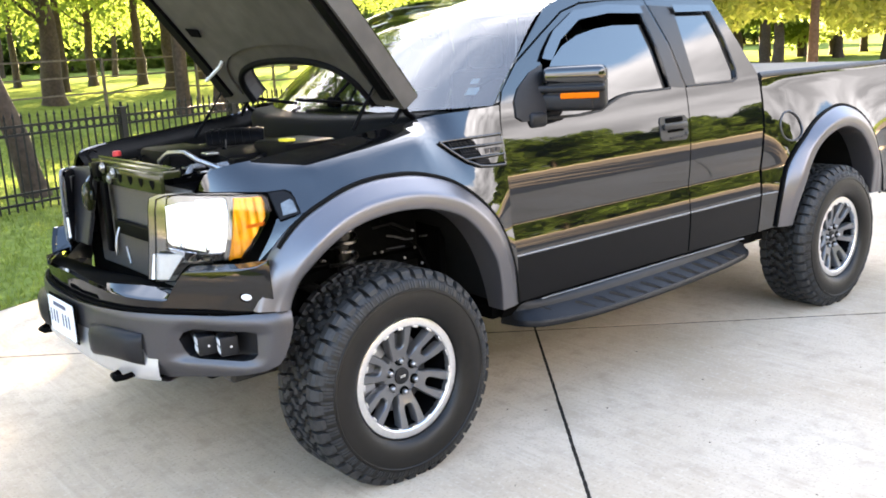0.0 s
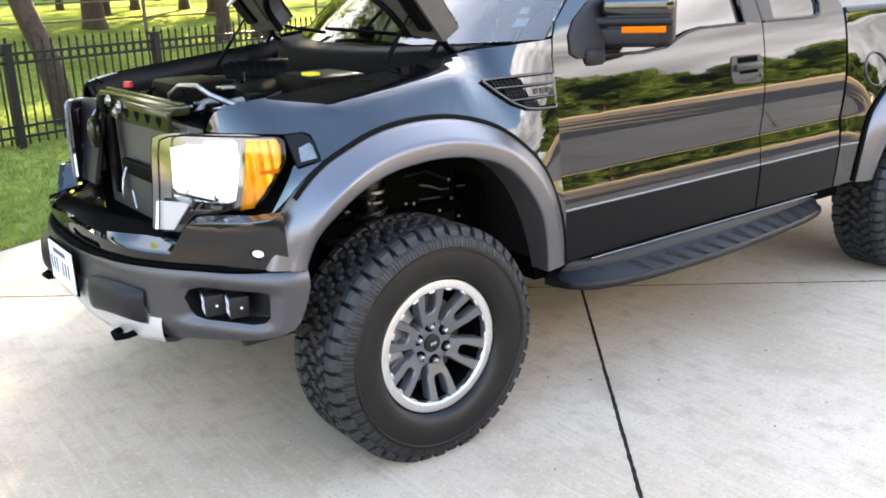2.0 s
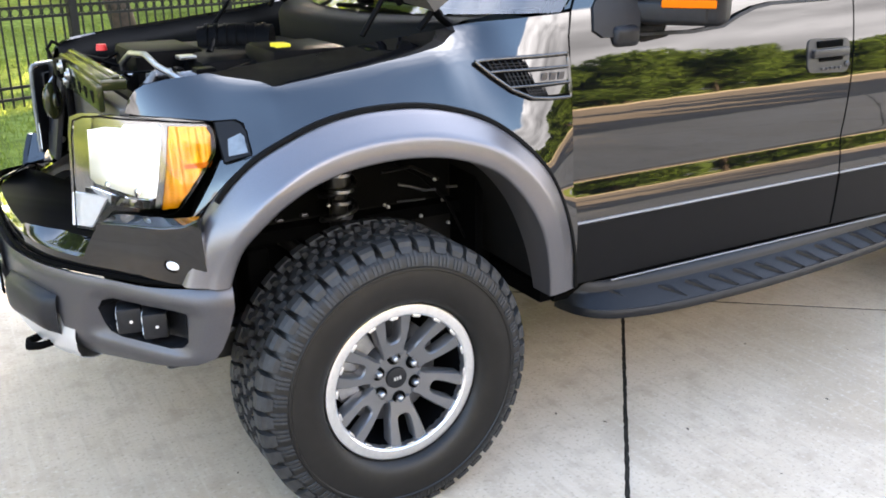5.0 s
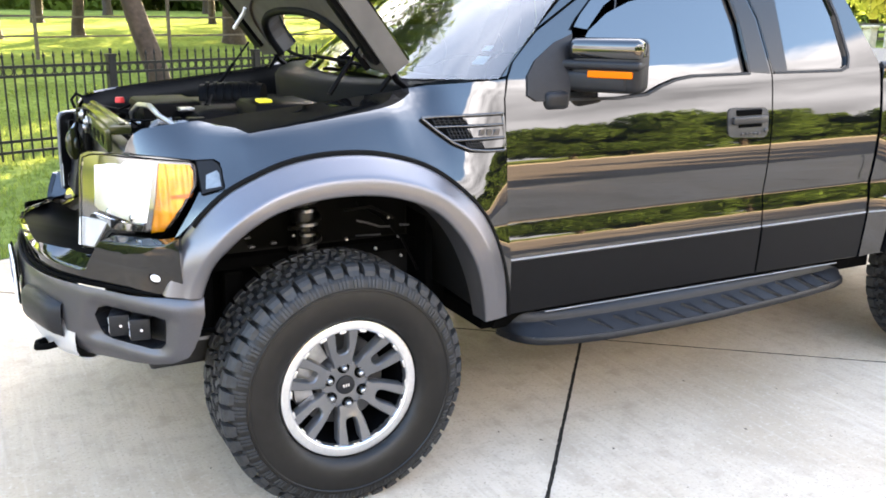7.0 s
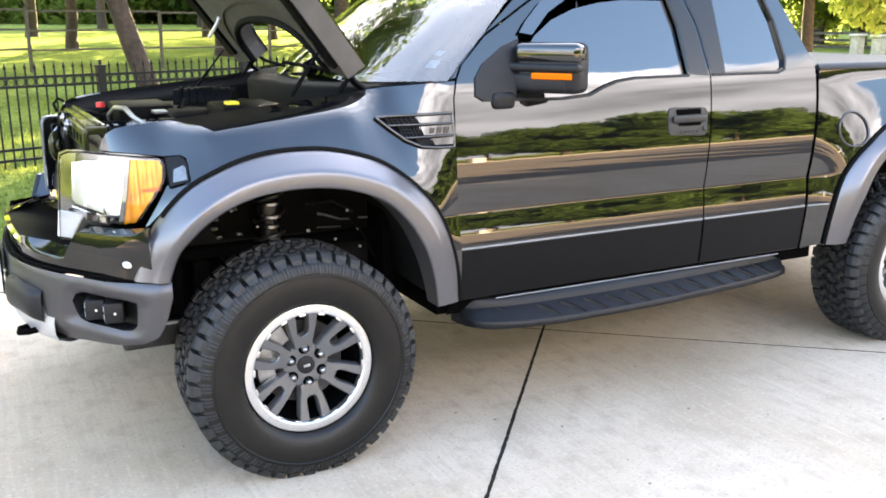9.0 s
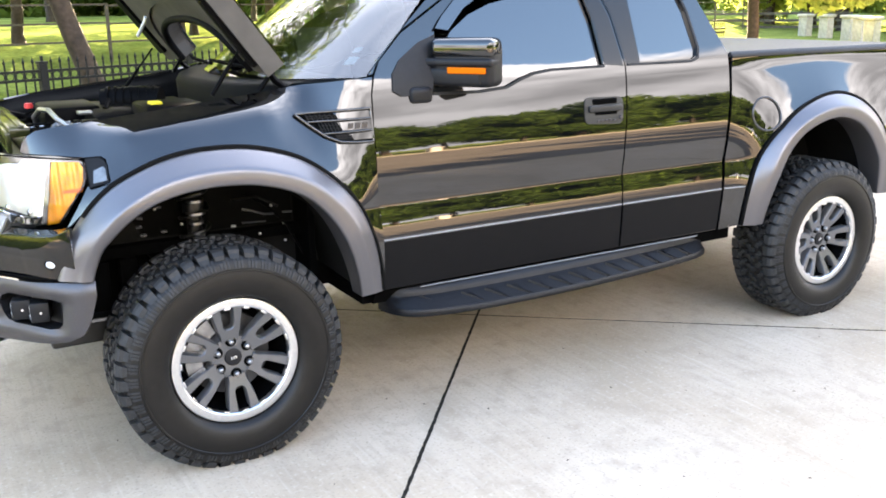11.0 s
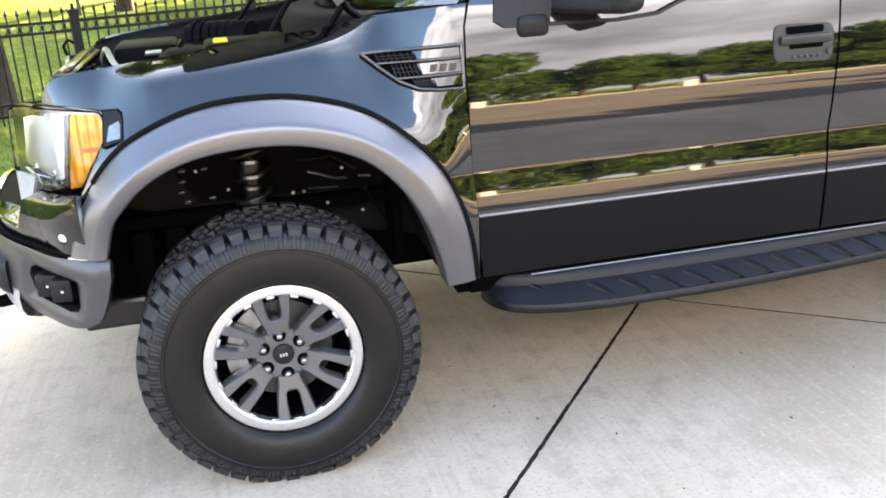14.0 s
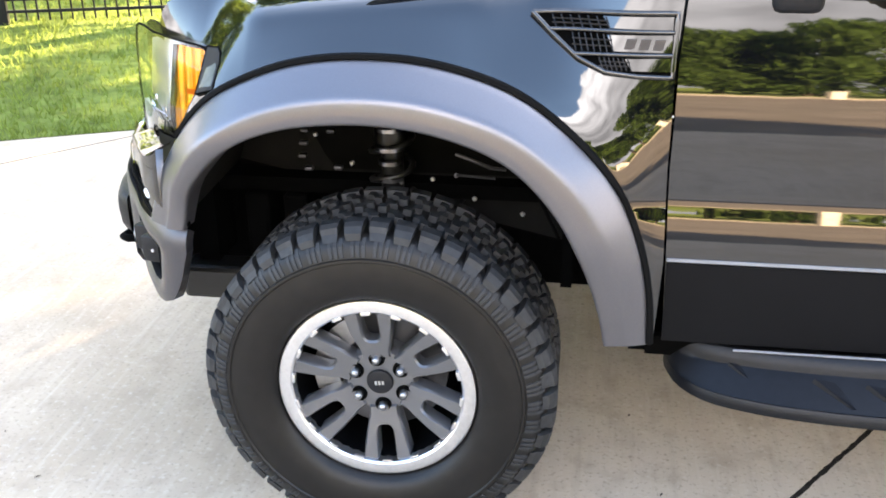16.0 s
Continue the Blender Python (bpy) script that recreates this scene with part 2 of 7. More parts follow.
WHITE_LENS = material("white_lens", (0.75, 0.75, 0.75), rough=0.25, coat=0.5, vary=0.05, scale=60)
TINT = gloss_black("tinted_glass", (0.003, 0.004, 0.005), 2.3, 0.004)
REFLECTOR = material("lamp_reflector", (0.86, 0.87, 0.9), rough=0.30, metal=1.0)
SHIELD = sheet_glass("windscreen_glass", (0.6, 0.68, 0.66), 2.1)
UNDERHOOD = material("hood_underside", (0.055, 0.049, 0.042), rough=0.6, vary=0.15, scale=12, stain=0.25, stain_scale=3)
FOAM = material("black_seal", (0.0025, 0.0025, 0.0025), rough=0.7, spec=0.1)
RADIATOR = material("radiator_core", (0.13, 0.12, 0.11), rough=0.5, metal=0.6, vary=0.2, scale=90, bump=0.4, bump_scale=300)
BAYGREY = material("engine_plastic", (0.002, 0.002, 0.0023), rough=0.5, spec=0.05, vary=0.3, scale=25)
GUIDE = material("air_guide_plastic", (0.020, 0.020, 0.022), rough=0.42, spec=0.4, vary=0.15, scale=30, bump=0.05, bump_scale=500)
# dark gloss whose olive base holds the lawn's green reflection
GREEN_SHEEN = gloss_black("green_sheen_black", (0.020, 0.023, 0.008), 1.5, 0.14)
REDCAP = material("red_cap", (0.6, 0.03, 0.03), rough=0.4)
YELLOW = material("yellow_cap", (0.75, 0.6, 0.03), rough=0.4)
PLATE = material("plate_white", (0.75, 0.76, 0.78), rough=0.35, vary=0.05)
INK = material("plate_ink", (0.05, 0.06, 0.12), rough=0.5)
STICKER = material("sticker_white", (0.75, 0.78, 0.78), rough=0.5)
SEAT = material("seat_cloth", (0.03, 0.03, 0.032), rough=0.85, vary=0.2, scale=60)


def concrete_material():
    """Broom-finished concrete: warm grey, brown blotches, fine specks, faint drag lines."""
    m = bpy.data.materials.new("driveway_concrete")
    m.use_nodes = True
    n, l = m.node_tree.nodes, m.node_tree.links
    b, co = n["Principled BSDF"], n.new("ShaderNodeTexCoord")
    b.inputs["Roughness"].default_value, b.inputs["Specular IOR Level"].default_value = 0.85, 0.15

    def noise(scale, detail, stretch=None, distort=0.0):
        t = n.new("ShaderNodeTexNoise")
        t.inputs["Scale"].default_value, t.inputs["Detail"].default_value, t.inputs["Distortion"].default_value = scale, detail, distort
        if stretch:
            mp = n.new("ShaderNodeMapping")
            mp.inputs["Rotation"].default_value = (0, 0, radians(-50))
            mp.inputs["Scale"].default_value = stretch
            l.new(co.outputs["Object"], mp.inputs["Vector"])
            l.new(mp.outputs["Vector"], t.inputs["Vector"])
        else:
            l.new(co.outputs["Object"], t.inputs["Vector"])
        return t.outputs["Fac"]

    def step(src, a, b_):
        r = n.new("ShaderNodeMapRange")
        r.inputs["From Min"].default_value, r.inputs["From Max"].default_value = a, b_
        l.new(src, r.inputs["Value"])
        return r.outputs["Result"]

    def mix(fac, a, c):
        x = n.new("ShaderNodeMix")
        x.data_type = "RGBA"
        l.new(fac, x.inputs[0])
        if isinstance(a, tuple):
            x.inputs[6].default_value = (*a, 1)
        else:
            l.new(a, x.inputs[6])
        x.inputs[7].default_value = (*c, 1)
        return x.outputs[2]

    col = mix(step(noise(0.8, 8, None, 0.6), 0.38, 0.66), (0.505, 0.415, 0.322), (0.425, 0.334, 0.242))
    col = mix(step(noise(5.0, 6, (1, 5, 1)), 0.62, 0.95), col, (0.49, 0.42, 0.345))
    col = mix(step(noise(1.7, 6, None, 0.4), 0.56, 0.86), col, (0.33, 0.26, 0.19))
    col = mix(step(noise(9, 6), 0.50, 0.80), col, (0.37, 0.292, 0.215))
    col = mix(step(noise(75, 4), 0.56, 0.72), col, (0.315, 0.255, 0.192))
    col = mix(step(noise(48, 5), 0.56, 0.80), col, (0.54, 0.455, 0.366))
    col = mix(step(noise(24, 5, (1.5, 0.10, 1), 0.3), 0.52, 1.1), col, (0.35, 0.28, 0.21))
    col = mix(step(noise(18, 6, (2.2, 0.14, 1)), 0.54, 1.1), col, (0.56, 0.475, 0.385))
    l.new(col, b.inputs["Base Color"])
    u = n.new("ShaderNodeBump")
    u.inputs["Strength"].default_value, u.inputs["Distance"].default_value = 0.22, 0.003
    l.new(noise(330, 4), u.inputs["Height"])
    l.new(u.outputs["Normal"], b.inputs["Normal"])
    return m


HOSE_GREY = material("pale_hose", (0.16, 0.17, 0.19), rough=0.45, vary=0.15, scale=60)
CONCRETE = concrete_material()
JOINT = material("joint_filler", (0.024, 0.021, 0.018), rough=1.0, spec=0.0, vary=0.4, scale=30)
# dark grey-brown that holds the shade on the driveway's outer part
SHADED_DRIVE = material("shaded_drive", (0.142, 0.122, 0.102), rough=0.9, spec=0.2, vary=0.2, scale=40, stain=0.25, stain_scale=0.6, bump=0.4, bump_scale=250)
ROADMAT = material("pale_road", (0.52, 0.43, 0.32), rough=0.85, vary=0.1, scale=3, stain=0.1)
GRASS_GROUND = material("lawn_soil", (0.135, 0.168, 0.045), rough=0.95, spec=0.0, vary=0.35, scale=9, stain=0.35, stain_scale=0.5, bump=0.6, bump_scale=60)
BLADE = leaf_material("grass_blade", (0.12, 0.162, 0.040))
IRON = material("black_iron", (0.006, 0.0065, 0.007), rough=0.5, spec=0.25, vary=0.25, scale=40, bump=0.1)
BARK = material("bark", (0.042, 0.029, 0.021), rough=0.9, vary=0.4, scale=14, stain=0.3, stain_scale=2, bump=0.9, bump_scale=30)
LEAF = leaf_material("leaf_green", (0.10, 0.145, 0.03))
# brighter copy of the leaf green, with sunlight put into the colour
LEAF_SUNLIT = leaf_material("leaf_sunlit", (0.155, 0.21, 0.065))
LEAF_DARK = leaf_material("leaf_dark", (0.055, 0.09, 0.021))
STONE = material("pale_stone", (0.46, 0.42, 0.36), rough=0.85, vary=0.2, scale=6, bump=0.5, bump_scale=25)
WOOD = material("rail_wood", (0.09, 0.075, 0.06), rough=0.85, vary=0.3, scale=10)


# ---- mesh helpers ----
from mathutils.geometry import delaunay_2d_cdt


def finish(name, mesh, mat, parent=None, label=""):
    mesh.materials.append(mat)
    ob = new(name, mesh)
    if parent is not None:
        ob.parent = parent
    if label:
        ob["label"] = label
    return ob


def part(name, bm, mat, parent, label="", smooth=None):
    """Link a bmesh as one mesh object under a thing or a part. smooth: the angle up to which edges are shaded round."""
    bmesh.ops.recalc_face_normals(bm, faces=bm.faces)
    if smooth:
        for f in bm.faces:
            f.smooth = True
        for e in bm.edges:
            if len(e.link_faces) == 2 and e.calc_face_angle(0) > radians(smooth):
                e.smooth = False
    mesh = bpy.data.meshes.new(name)
    bm.to_mesh(mesh)
    bm.free()
    return finish(name, mesh, mat, parent, label)


def thing(name, label, category, group="", kind="", at=(0, 0, 0)):
    ob = new(name)
    ob.location = at
    ob.empty_display_size = 0.1
    return tagged(ob, label, category, group, kind)


def box(bm, lo, hi, bevel=0.0, m=None, seg=2):
    lo, hi = Vector(lo), Vector(hi)
    made = bmesh.ops.create_cube(bm, size=1.0, matrix=Matrix.Translation((lo + hi) / 2) @ Matrix.Diagonal((*(hi - lo), 1)))["verts"]
    if bevel:
        edges = list({e for v in made for e in v.link_edges})
        made = [v for v in bmesh.ops.bevel(bm, geom=edges, offset=bevel, segments=seg, profile=0.5, affect="EDGES")["verts"]]
    if m is not None:
        bmesh.ops.transform(bm, matrix=m, verts=list({v for v in made}))
    return bm


def boxm(lo, hi, bevel=0.0, m=None, seg=2):
    return box(bmesh.new(), lo, hi, bevel, m, seg)


def tube(bm, pts, r, sides=10, r_end=None, cap=True):
    """A round bar along points."""
    pts = [Vector(p) for p in pts]
    rings = []
    side = None
    for i, p in enumerate(pts):
        way = (pts[min(i + 1, len(pts) - 1)] - pts[max(i - 1, 0)]).normalized()
        if side is None:
            side = way.orthogonal().normalized()
        side = (side - way * side.dot(way)).normalized()
        up = way.cross(side)
        rr = r if r_end is None else r + (r_end - r) * i / (len(pts) - 1)
        rings.append([bm.verts.new(p + (side * math.cos(a) + up * math.sin(a)) * rr) for a in (2 * math.pi * k / sides for k in range(sides))])
    for a, b in zip(rings, rings[1:]):
        for k in range(sides):
            bm.faces.new((a[k], a[(k + 1) % sides], b[(k + 1) % sides], b[k]))
    if cap:
        bm.faces.new(rings[0][::-1])
        bm.faces.new(rings[-1])
    return bm


def lathe(bm, profile, sides=48, close=False, m=None):
    """Turn a profile of (radius, y) about the y axis."""
    rings = []
    for r, y in profile:
        rings.append([bm.verts.new((r * math.cos(a), y, r * math.sin(a))) for a in (2 * math.pi * k / sides for k in range(sides))])
    pairs = list(zip(rings, rings[1:])) + ([(rings[-1], rings[0])] if close else [])
    for a, b in pairs:
        for k in range(sides):
            bm.faces.new((a[k], a[(k + 1) % sides], b[(k + 1) % sides], b[k]))
    if m is not None:
        bmesh.ops.transform(bm, matrix=m, verts=[v for ring in rings for v in ring])
    return bm


def smooth_curve(points, n):
    """n + 1 points evenly along a rounded line through the given ones (any dimension)."""
    p = np.array(points, float)
    k = np.r_[0, np.cumsum(np.linalg.norm(np.diff(p, axis=0), axis=1))]
    t = np.gradient(p, k, axis=0)
    out = []
    for s in np.linspace(0, k[-1], n + 1):
        i = min(max(np.searchsorted(k, s) - 1, 0), len(k) - 2)
        h = k[i + 1] - k[i]
        u = (s - k[i]) / h
        out.append((2 * u**3 - 3 * u**2 + 1) * p[i] + (u**3 - 2 * u**2 + u) * h * t[i] + (-2 * u**3 + 3 * u**2) * p[i + 1] + (u**3 - u**2) * h * t[i + 1])
    return np.array(out)


def inside(px, py, poly):
    """Which of the points lie inside the polygon."""
    poly = np.asarray(poly, float)
    x0, y0 = poly[:, 0], poly[:, 1]
    x1, y1 = np.roll(x0, -1), np.roll(y0, -1)
    hit = np.zeros(len(px), bool)
    for a, b, c, d in zip(x0, y0, x1, y1):
        if b != d:
            hit ^= ((b > py) != (d > py)) & (px < (c - a) * (py - b) / (d - b) + a)
    return hit


def dense(poly, step):
    out = []
    for a, b in zip(poly, list(poly[1:]) + [poly[0]]):
        n = max(1, int(math.ceil(math.dist(a, b) / step)))
        out += [(a[0] + (b[0] - a[0]) * k / n, a[1] + (b[1] - a[1]) * k / n) for k in range(n)]
    return out


def panel(name, outline, surface, mat, parent, label="", step=0.03, thick=0.012, holes=(), flip=False, out=(0, -1, 0), fine=1.0):
    """A sheet of bodywork: an outline in (u, v), laid on the surface (u, v) -> place, its edges turned in by thick.
    flip: the same on the truck's other side. fine: how much finer the mesh is in v than in u."""
    outline, holes = [(u, v * fine) for u, v in outline], [[(u, v * fine) for u, v in h] for h in holes]
    loops = [dense(outline, step)] + [dense(h, step * 0.7) for h in holes]
    verts, edges = [], []
    for lp in loops:
        n0 = len(verts)
        verts += lp
        edges += [(n0 + k, n0 + (k + 1) % len(lp)) for k in range(len(lp))]
    rim = np.array(verts)
    lo, hi = rim.min(0), rim.max(0)
    gx, gy = np.meshgrid(np.arange(lo[0] + step / 2, hi[0], step), np.arange(lo[1] + step / 2, hi[1], step))
    gx, gy = gx.ravel(), gy.ravel()
    ok = inside(gx, gy, loops[0])
    for lp in loops[1:]:
        ok &= ~inside(gx, gy, lp)
    near = np.array([np.min((rim[:, 0] - x) ** 2 + (rim[:, 1] - y) ** 2) if k else 0 for x, y, k in zip(gx, gy, ok)])
    ok &= near > (0.45 * step) ** 2
    verts = verts + list(zip(gx[ok], gy[ok]))
    v2, e2, f2 = delaunay_2d_cdt([Vector(v) for v in verts], edges, [], 0, 1e-7)[:3]
    v2 = np.array([tuple(v) for v in v2])
    cen = np.array([v2[list(f)].mean(0) for f in f2])
    keep = inside(cen[:, 0], cen[:, 1], loops[0])
    for lp in loops[1:]:
        keep &= ~inside(cen[:, 0], cen[:, 1], lp)
    faces = [list(f) for f, k in zip(f2, keep) if k]
    d = 4e-3
    place, norm = [], []
    for u, v in v2:
        v /= fine
        p = Vector(surface(u, v))
        n = (Vector(surface(u + d, v)) - Vector(surface(u - d, v))).cross(Vector(surface(u, v + d)) - Vector(surface(u, v - d))).normalized()
        if n.dot(Vector(out)) < 0:
            n = -n
        place.append(p)
        norm.append(n)
    count = {}
    for f in faces:
        for a, b in zip(f, f[1:] + f[:1]):
            count[(a, b)] = count.get((a, b), 0) + 1
    border = [(a, b) for a, b in count if (b, a) not in count]
    if thick:
        for a, b in border:
            k = len(place)
            pa, pb = place[a], place[b]
            qa, qb = pa - norm[a] * thick, pb - norm[b] * thick
            n = (pb - pa).cross(norm[a]).normalized()
            place += [pa, pb, qb, qa]
            edge_n = (n + norm[a] * 0.2).normalized()
            norm += [edge_n] * 4
            faces.append([k, k + 1, k + 2, k + 3])
    if flip:
        place = [Vector((p.x, 2 * YC - p.y, p.z)) for p in place]
        norm = [Vector((n.x, -n.y, n.z)) for n in norm]
    mesh = bpy.data.meshes.new(name)
    # wind each face with its normal
    done = []
    for f in faces:
        a, b, c = place[f[0]], place[f[1]], place[f[2]]
        done.append(f if (b - a).cross(c - a).dot(norm[f[0]]) >= 0 else f[::-1])
    mesh.from_pydata([tuple(p) for p in place], [], done)
    mesh.polygons.foreach_set("use_smooth", [True] * len(mesh.polygons))
    mesh.normals_split_custom_set_from_vertices([tuple(n) for n in norm])
    return finish(name, mesh, mat, parent, label)


def both(name, outline, surface, mat, parent, label="", **kw):
    return [panel(name, outline, surface, mat, parent, label, flip=f, **kw) for f in (False, True)]

# ---- driveway, lawn, road ----
YC = 1.06                                   # the truck's middle line; x runs to its tail, y to its far side
EDGE_P, EDGE_A = Vector((-3.14, 3.07)), radians(24.5)
EDGE = Vector((math.cos(EDGE_A), math.sin(EDGE_A)))
EDGE_N = Vector((-EDGE.y, EDGE.x))
JA = Vector((0.636, 0.772))
JB = Vector((0.772, -0.636))
J0 = Vector((1.73, 0.97))


def rise(s):
    return float(np.interp(s, [0, 0.3, 0.6, 5.0, 7.0, 16.0, 45.0, 60.0], [-0.035, -0.01, 0.018, 0.11, 0.19, 0.90, 1.40, 1.45]))


def lawn_height(x, y):
    """The lawn rises from the driveway's edge, gently to the fence and then to a low bank."""
    s = (Vector((x, y)) - EDGE_P).dot(EDGE_N)
    return rise(s) if s > 0.3 else -0.035


def make_ground():
    xs = [-900, -300, -120, -60] + list(np.arange(-40, 61, 2.5)) + [80, 130, 300, 900]
    verts, faces = [], []
    ys = [-900, -300, -120, -70, -40, -20, -5, 0] + list(np.arange(0.6, 12, 0.6)) + list(np.arange(13, 60, 3)) + [80, 130, 300, 900]
    for y in ys:
        for x in xs:
            s = y
            px, py = EDGE_P + EDGE * (x - EDGE_P.x) + EDGE_N * s
            verts.append((px, py, rise(s) if s > 0 else -0.035))
    w = len(xs)
    for j in range(len(ys) - 1):
        for i in range(w - 1):
            faces.append((j * w + i, j * w + i + 1, (j + 1) * w + i + 1, (j + 1) * w + i))
    me = bpy.data.meshes.new("ground")
    me.from_pydata(verts, [], faces)
    me.polygons.foreach_set("use_smooth", [True] * len(me.polygons))
    tagged(finish("ground", me, GRASS_GROUND), "mown green lawn with patches of sun", "lawn", kind="structure")


make_ground()


def clip(poly, p, n):
    out = []
    for a, b in zip(poly, poly[1:] + poly[:1]):
        da, db = (a - p).dot(n), (b - p).dot(n)
        if da <= 0:
            out.append(a)
        if (da < 0) != (db < 0):
            out.append(a + (b - a) * (da / (da - db)))
    return out


def make_driveway():
    drive = thing("driveway", "pale concrete driveway of large slabs with dark joints", "driveway", kind="structure")
    bm = bmesh.new()
    c = [EDGE_P + EDGE * x + EDGE_N * y for x, y in ((-8.0, -26), (28, -26), (28, 0.02), (-8.0, 0.02))]
    bm.faces.new([bm.verts.new((q.x, q.y, -0.0012)) for q in c])
    part("joint_bed", bm, JOINT, drive)
    size, ga, gb, bev = 4.6, 0.0062, 0.0058, 0.0006
    rng = random.Random(4)
    for i in range(-9, 10):
        for j in range(-9, 10):
            o = J0 + JA * (i * size) + JB * (j * size)
            q = [o + JA * a + JB * b for a, b in ((ga, gb), (size - ga, gb), (size - ga, size - gb), (ga, size - gb))]
            for at, way in ((EDGE_P, EDGE_N), (EDGE_P - EDGE * 8.0, -EDGE), (EDGE_P + EDGE * 28.0, EDGE), (EDGE_P - EDGE_N * 26.0, -EDGE_N)):
                q = clip(q, at, way) if len(q) > 2 else q
            if len(q) < 3:
                continue
            mid = sum(q, Vector((0, 0))) / len(q)
            if mid.y < -9:
                continue
            # slightly wavering edges, chipped arris
            near = mid.length < 7
            ring = []
            for a, b in zip(q, q[1:] + q[:1]):
                n = max(1, int((b - a).length / (0.018 if near else 2.0)))
                ring += [a + (b - a) * k / n for k in range(n)]
            bm = bmesh.new()
            top, low = [], []
            for p in ring:
                way = (mid - p).normalized()
                jit = rng.uniform(0.0, 0.0045) if near else 0
                a, b = p + way * (bev + jit), p + way * jit
                top.append(bm.verts.new((a.x, a.y, 0.0)))
                low.append(bm.verts.new((b.x, b.y, -0.0009)))
            base = [bm.verts.new((v.co.x, v.co.y, -0.06)) for v in low]
            bm.faces.new(top)
            for k in range(len(top)):
                m = (k + 1) % len(top)
                bm.faces.new((low[k], low[m], top[m], top[k]))
                bm.faces.new((base[k], base[m], low[m], low[k]))
            part("slab", bm, CONCRETE, drive)
    return drive


make_driveway()


def make_far_drive():
    # added dark sheet over the slabs; the driveway's shade is in its colour
    bm = bmesh.new()
    bm.faces.new([bm.verts.new((x, y, 0.004)) for x, y in ((-40, -4.6), (-40, -27.9), (45, -27.9), (45, -4.6))])
    tagged(part("shade_sheet", bm, SHADED_DRIVE, None), "dark grey-brown sheet over the driveway, its shade put into the colour", "road", kind="structure")
    bm = bmesh.new()
    pts = [(-70, -26), (-26, -26), (26, -26), (60, -26), (75, -34), (-75, -34)]
    bm.faces.new([bm.verts.new((x, y - 2, -0.02)) for x, y in pts])
    tagged(part("road_1", bm, ROADMAT, None), "pale sunlit road across the driveway's mouth", "road", kind="structure")
    bm = bmesh.new()
    edge = smooth_curve([(22, 14), (31, 23), (40, 33), (60, 48)], 16)
    far = smooth_curve([(20, 17.5), (29, 28), (39, 41), (60, 62)], 16)
    va = [bm.verts.new((x, y, 0.07)) for x, y in edge]
    vb = [bm.verts.new((x, y, 0.07)) for x, y in far]
    for k in range(16):
        bm.faces.new((va[k], va[k + 1], vb[k + 1], vb[k]))
    tagged(part("road_2", bm, ROADMAT, None), "pale sunlit lane curving away behind the lawn", "road", kind="structure")


make_far_drive()


# ---- truck: surfaces ----
TILT_Z = [0.40, 0.56, 0.70, 0.79, 0.805, 0.83, 0.86, 0.885, 0.915, 0.935, 0.945, 0.955, 1.0, 1.05, 1.10, 1.16, 1.235, 1.32, 1.40, 1.44, 1.48, 1.92, 2.1]
TILT_D = [-8, -6, -4, -2, 3.0, 5.0, 7.2, 9.2, 11.0, 8.0, 2.0, -5.0, -4.0, -1.5, 1.3, 4.7, 9.0, 11.5, 14.0, 17.0, 20.0, 22.0, 40.0]
PZ = np.arange(0.40, 2.1, 0.002)
PY = np.r_[0, np.cumsum(np.tan(np.radians(np.interp(PZ[:-1], TILT_Z, TILT_D))) * 0.002)]
PY = PY - np.interp(0.80, PZ, PY) + 0.02


def side_y(z):
    return float(np.interp(z, PZ, PY))


def side(x, z):
    return (x, side_y(z), z)


ARCH_F_OUT = smooth_curve([(-0.588, 0.823), (-0.545, 0.942), (-0.494, 1.028), (-0.440, 1.096), (-0.383, 1.146), (-0.30, 1.191), (-0.2, 1.228), (-0.1, 1.247), (0.0, 1.252), (0.1, 1.247), (0.2, 1.228), (0.325, 1.184), (0.455, 1.093), (0.552, 0.985), (0.616, 0.845), (0.648, 0.70), (0.656, 0.598)], 60)
ARCH_F_IN = smooth_curve([(-0.476, 0.818), (-0.461, 0.868), (-0.438, 0.929), (-0.397, 0.980), (-0.351, 1.027), (-0.271, 1.078), (-0.186, 1.106), (-0.09, 1.120), (0.02, 1.123), (0.17, 1.102), (0.315, 1.042), (0.42, 0.935), (0.492, 0.80), (0.536, 0.66), (0.55, 0.59)], 60)
ARCH_R_OUT = smooth_curve([(2.785, 0.585), (2.80, 0.72), (2.835, 0.87), (2.92, 1.02), (3.06, 1.14), (3.25, 1.222), (3.45, 1.248), (3.62, 1.205), (3.76, 1.11), (3.88, 0.96), (3.95, 0.80), (3.985, 0.64)], 60)
ARCH_R_IN = smooth_curve([(2.912, 0.585), (2.928, 0.74), (2.975, 0.90), (3.08, 1.03), (3.24, 1.105), (3.42, 1.122), (3.57, 1.075), (3.69, 0.97), (3.78, 0.82), (3.84, 0.645)], 60)

NOSE_HI = ([-0.84, -0.76, -0.70, -0.60, -0.50, -0.44, -0.37, -0.30, -0.15, 0.1], [0.58, 0.455, 0.385, 0.275, 0.165, 0.11, 0.06, 0.03, 0.006, 0])
NOSE_LO = ([-0.86, -0.80, -0.70, -0.61, -0.55, -0.49, -0.42, -0.30, -0.15, 0.1], [0.60, 0.45, 0.23, 0.095, 0.045, 0.015, 0.003, 0, 0, 0])
TOP_X = [-0.66, -0.60, -0.52, -0.30, 0.0, 0.30, 0.42, 0.56, 0.68, 0.72]
TOP_Z = [1.298, 1.320, 1.337, 1.362, 1.392, 1.425, 1.448, 1.462, 1.472, 1.474]
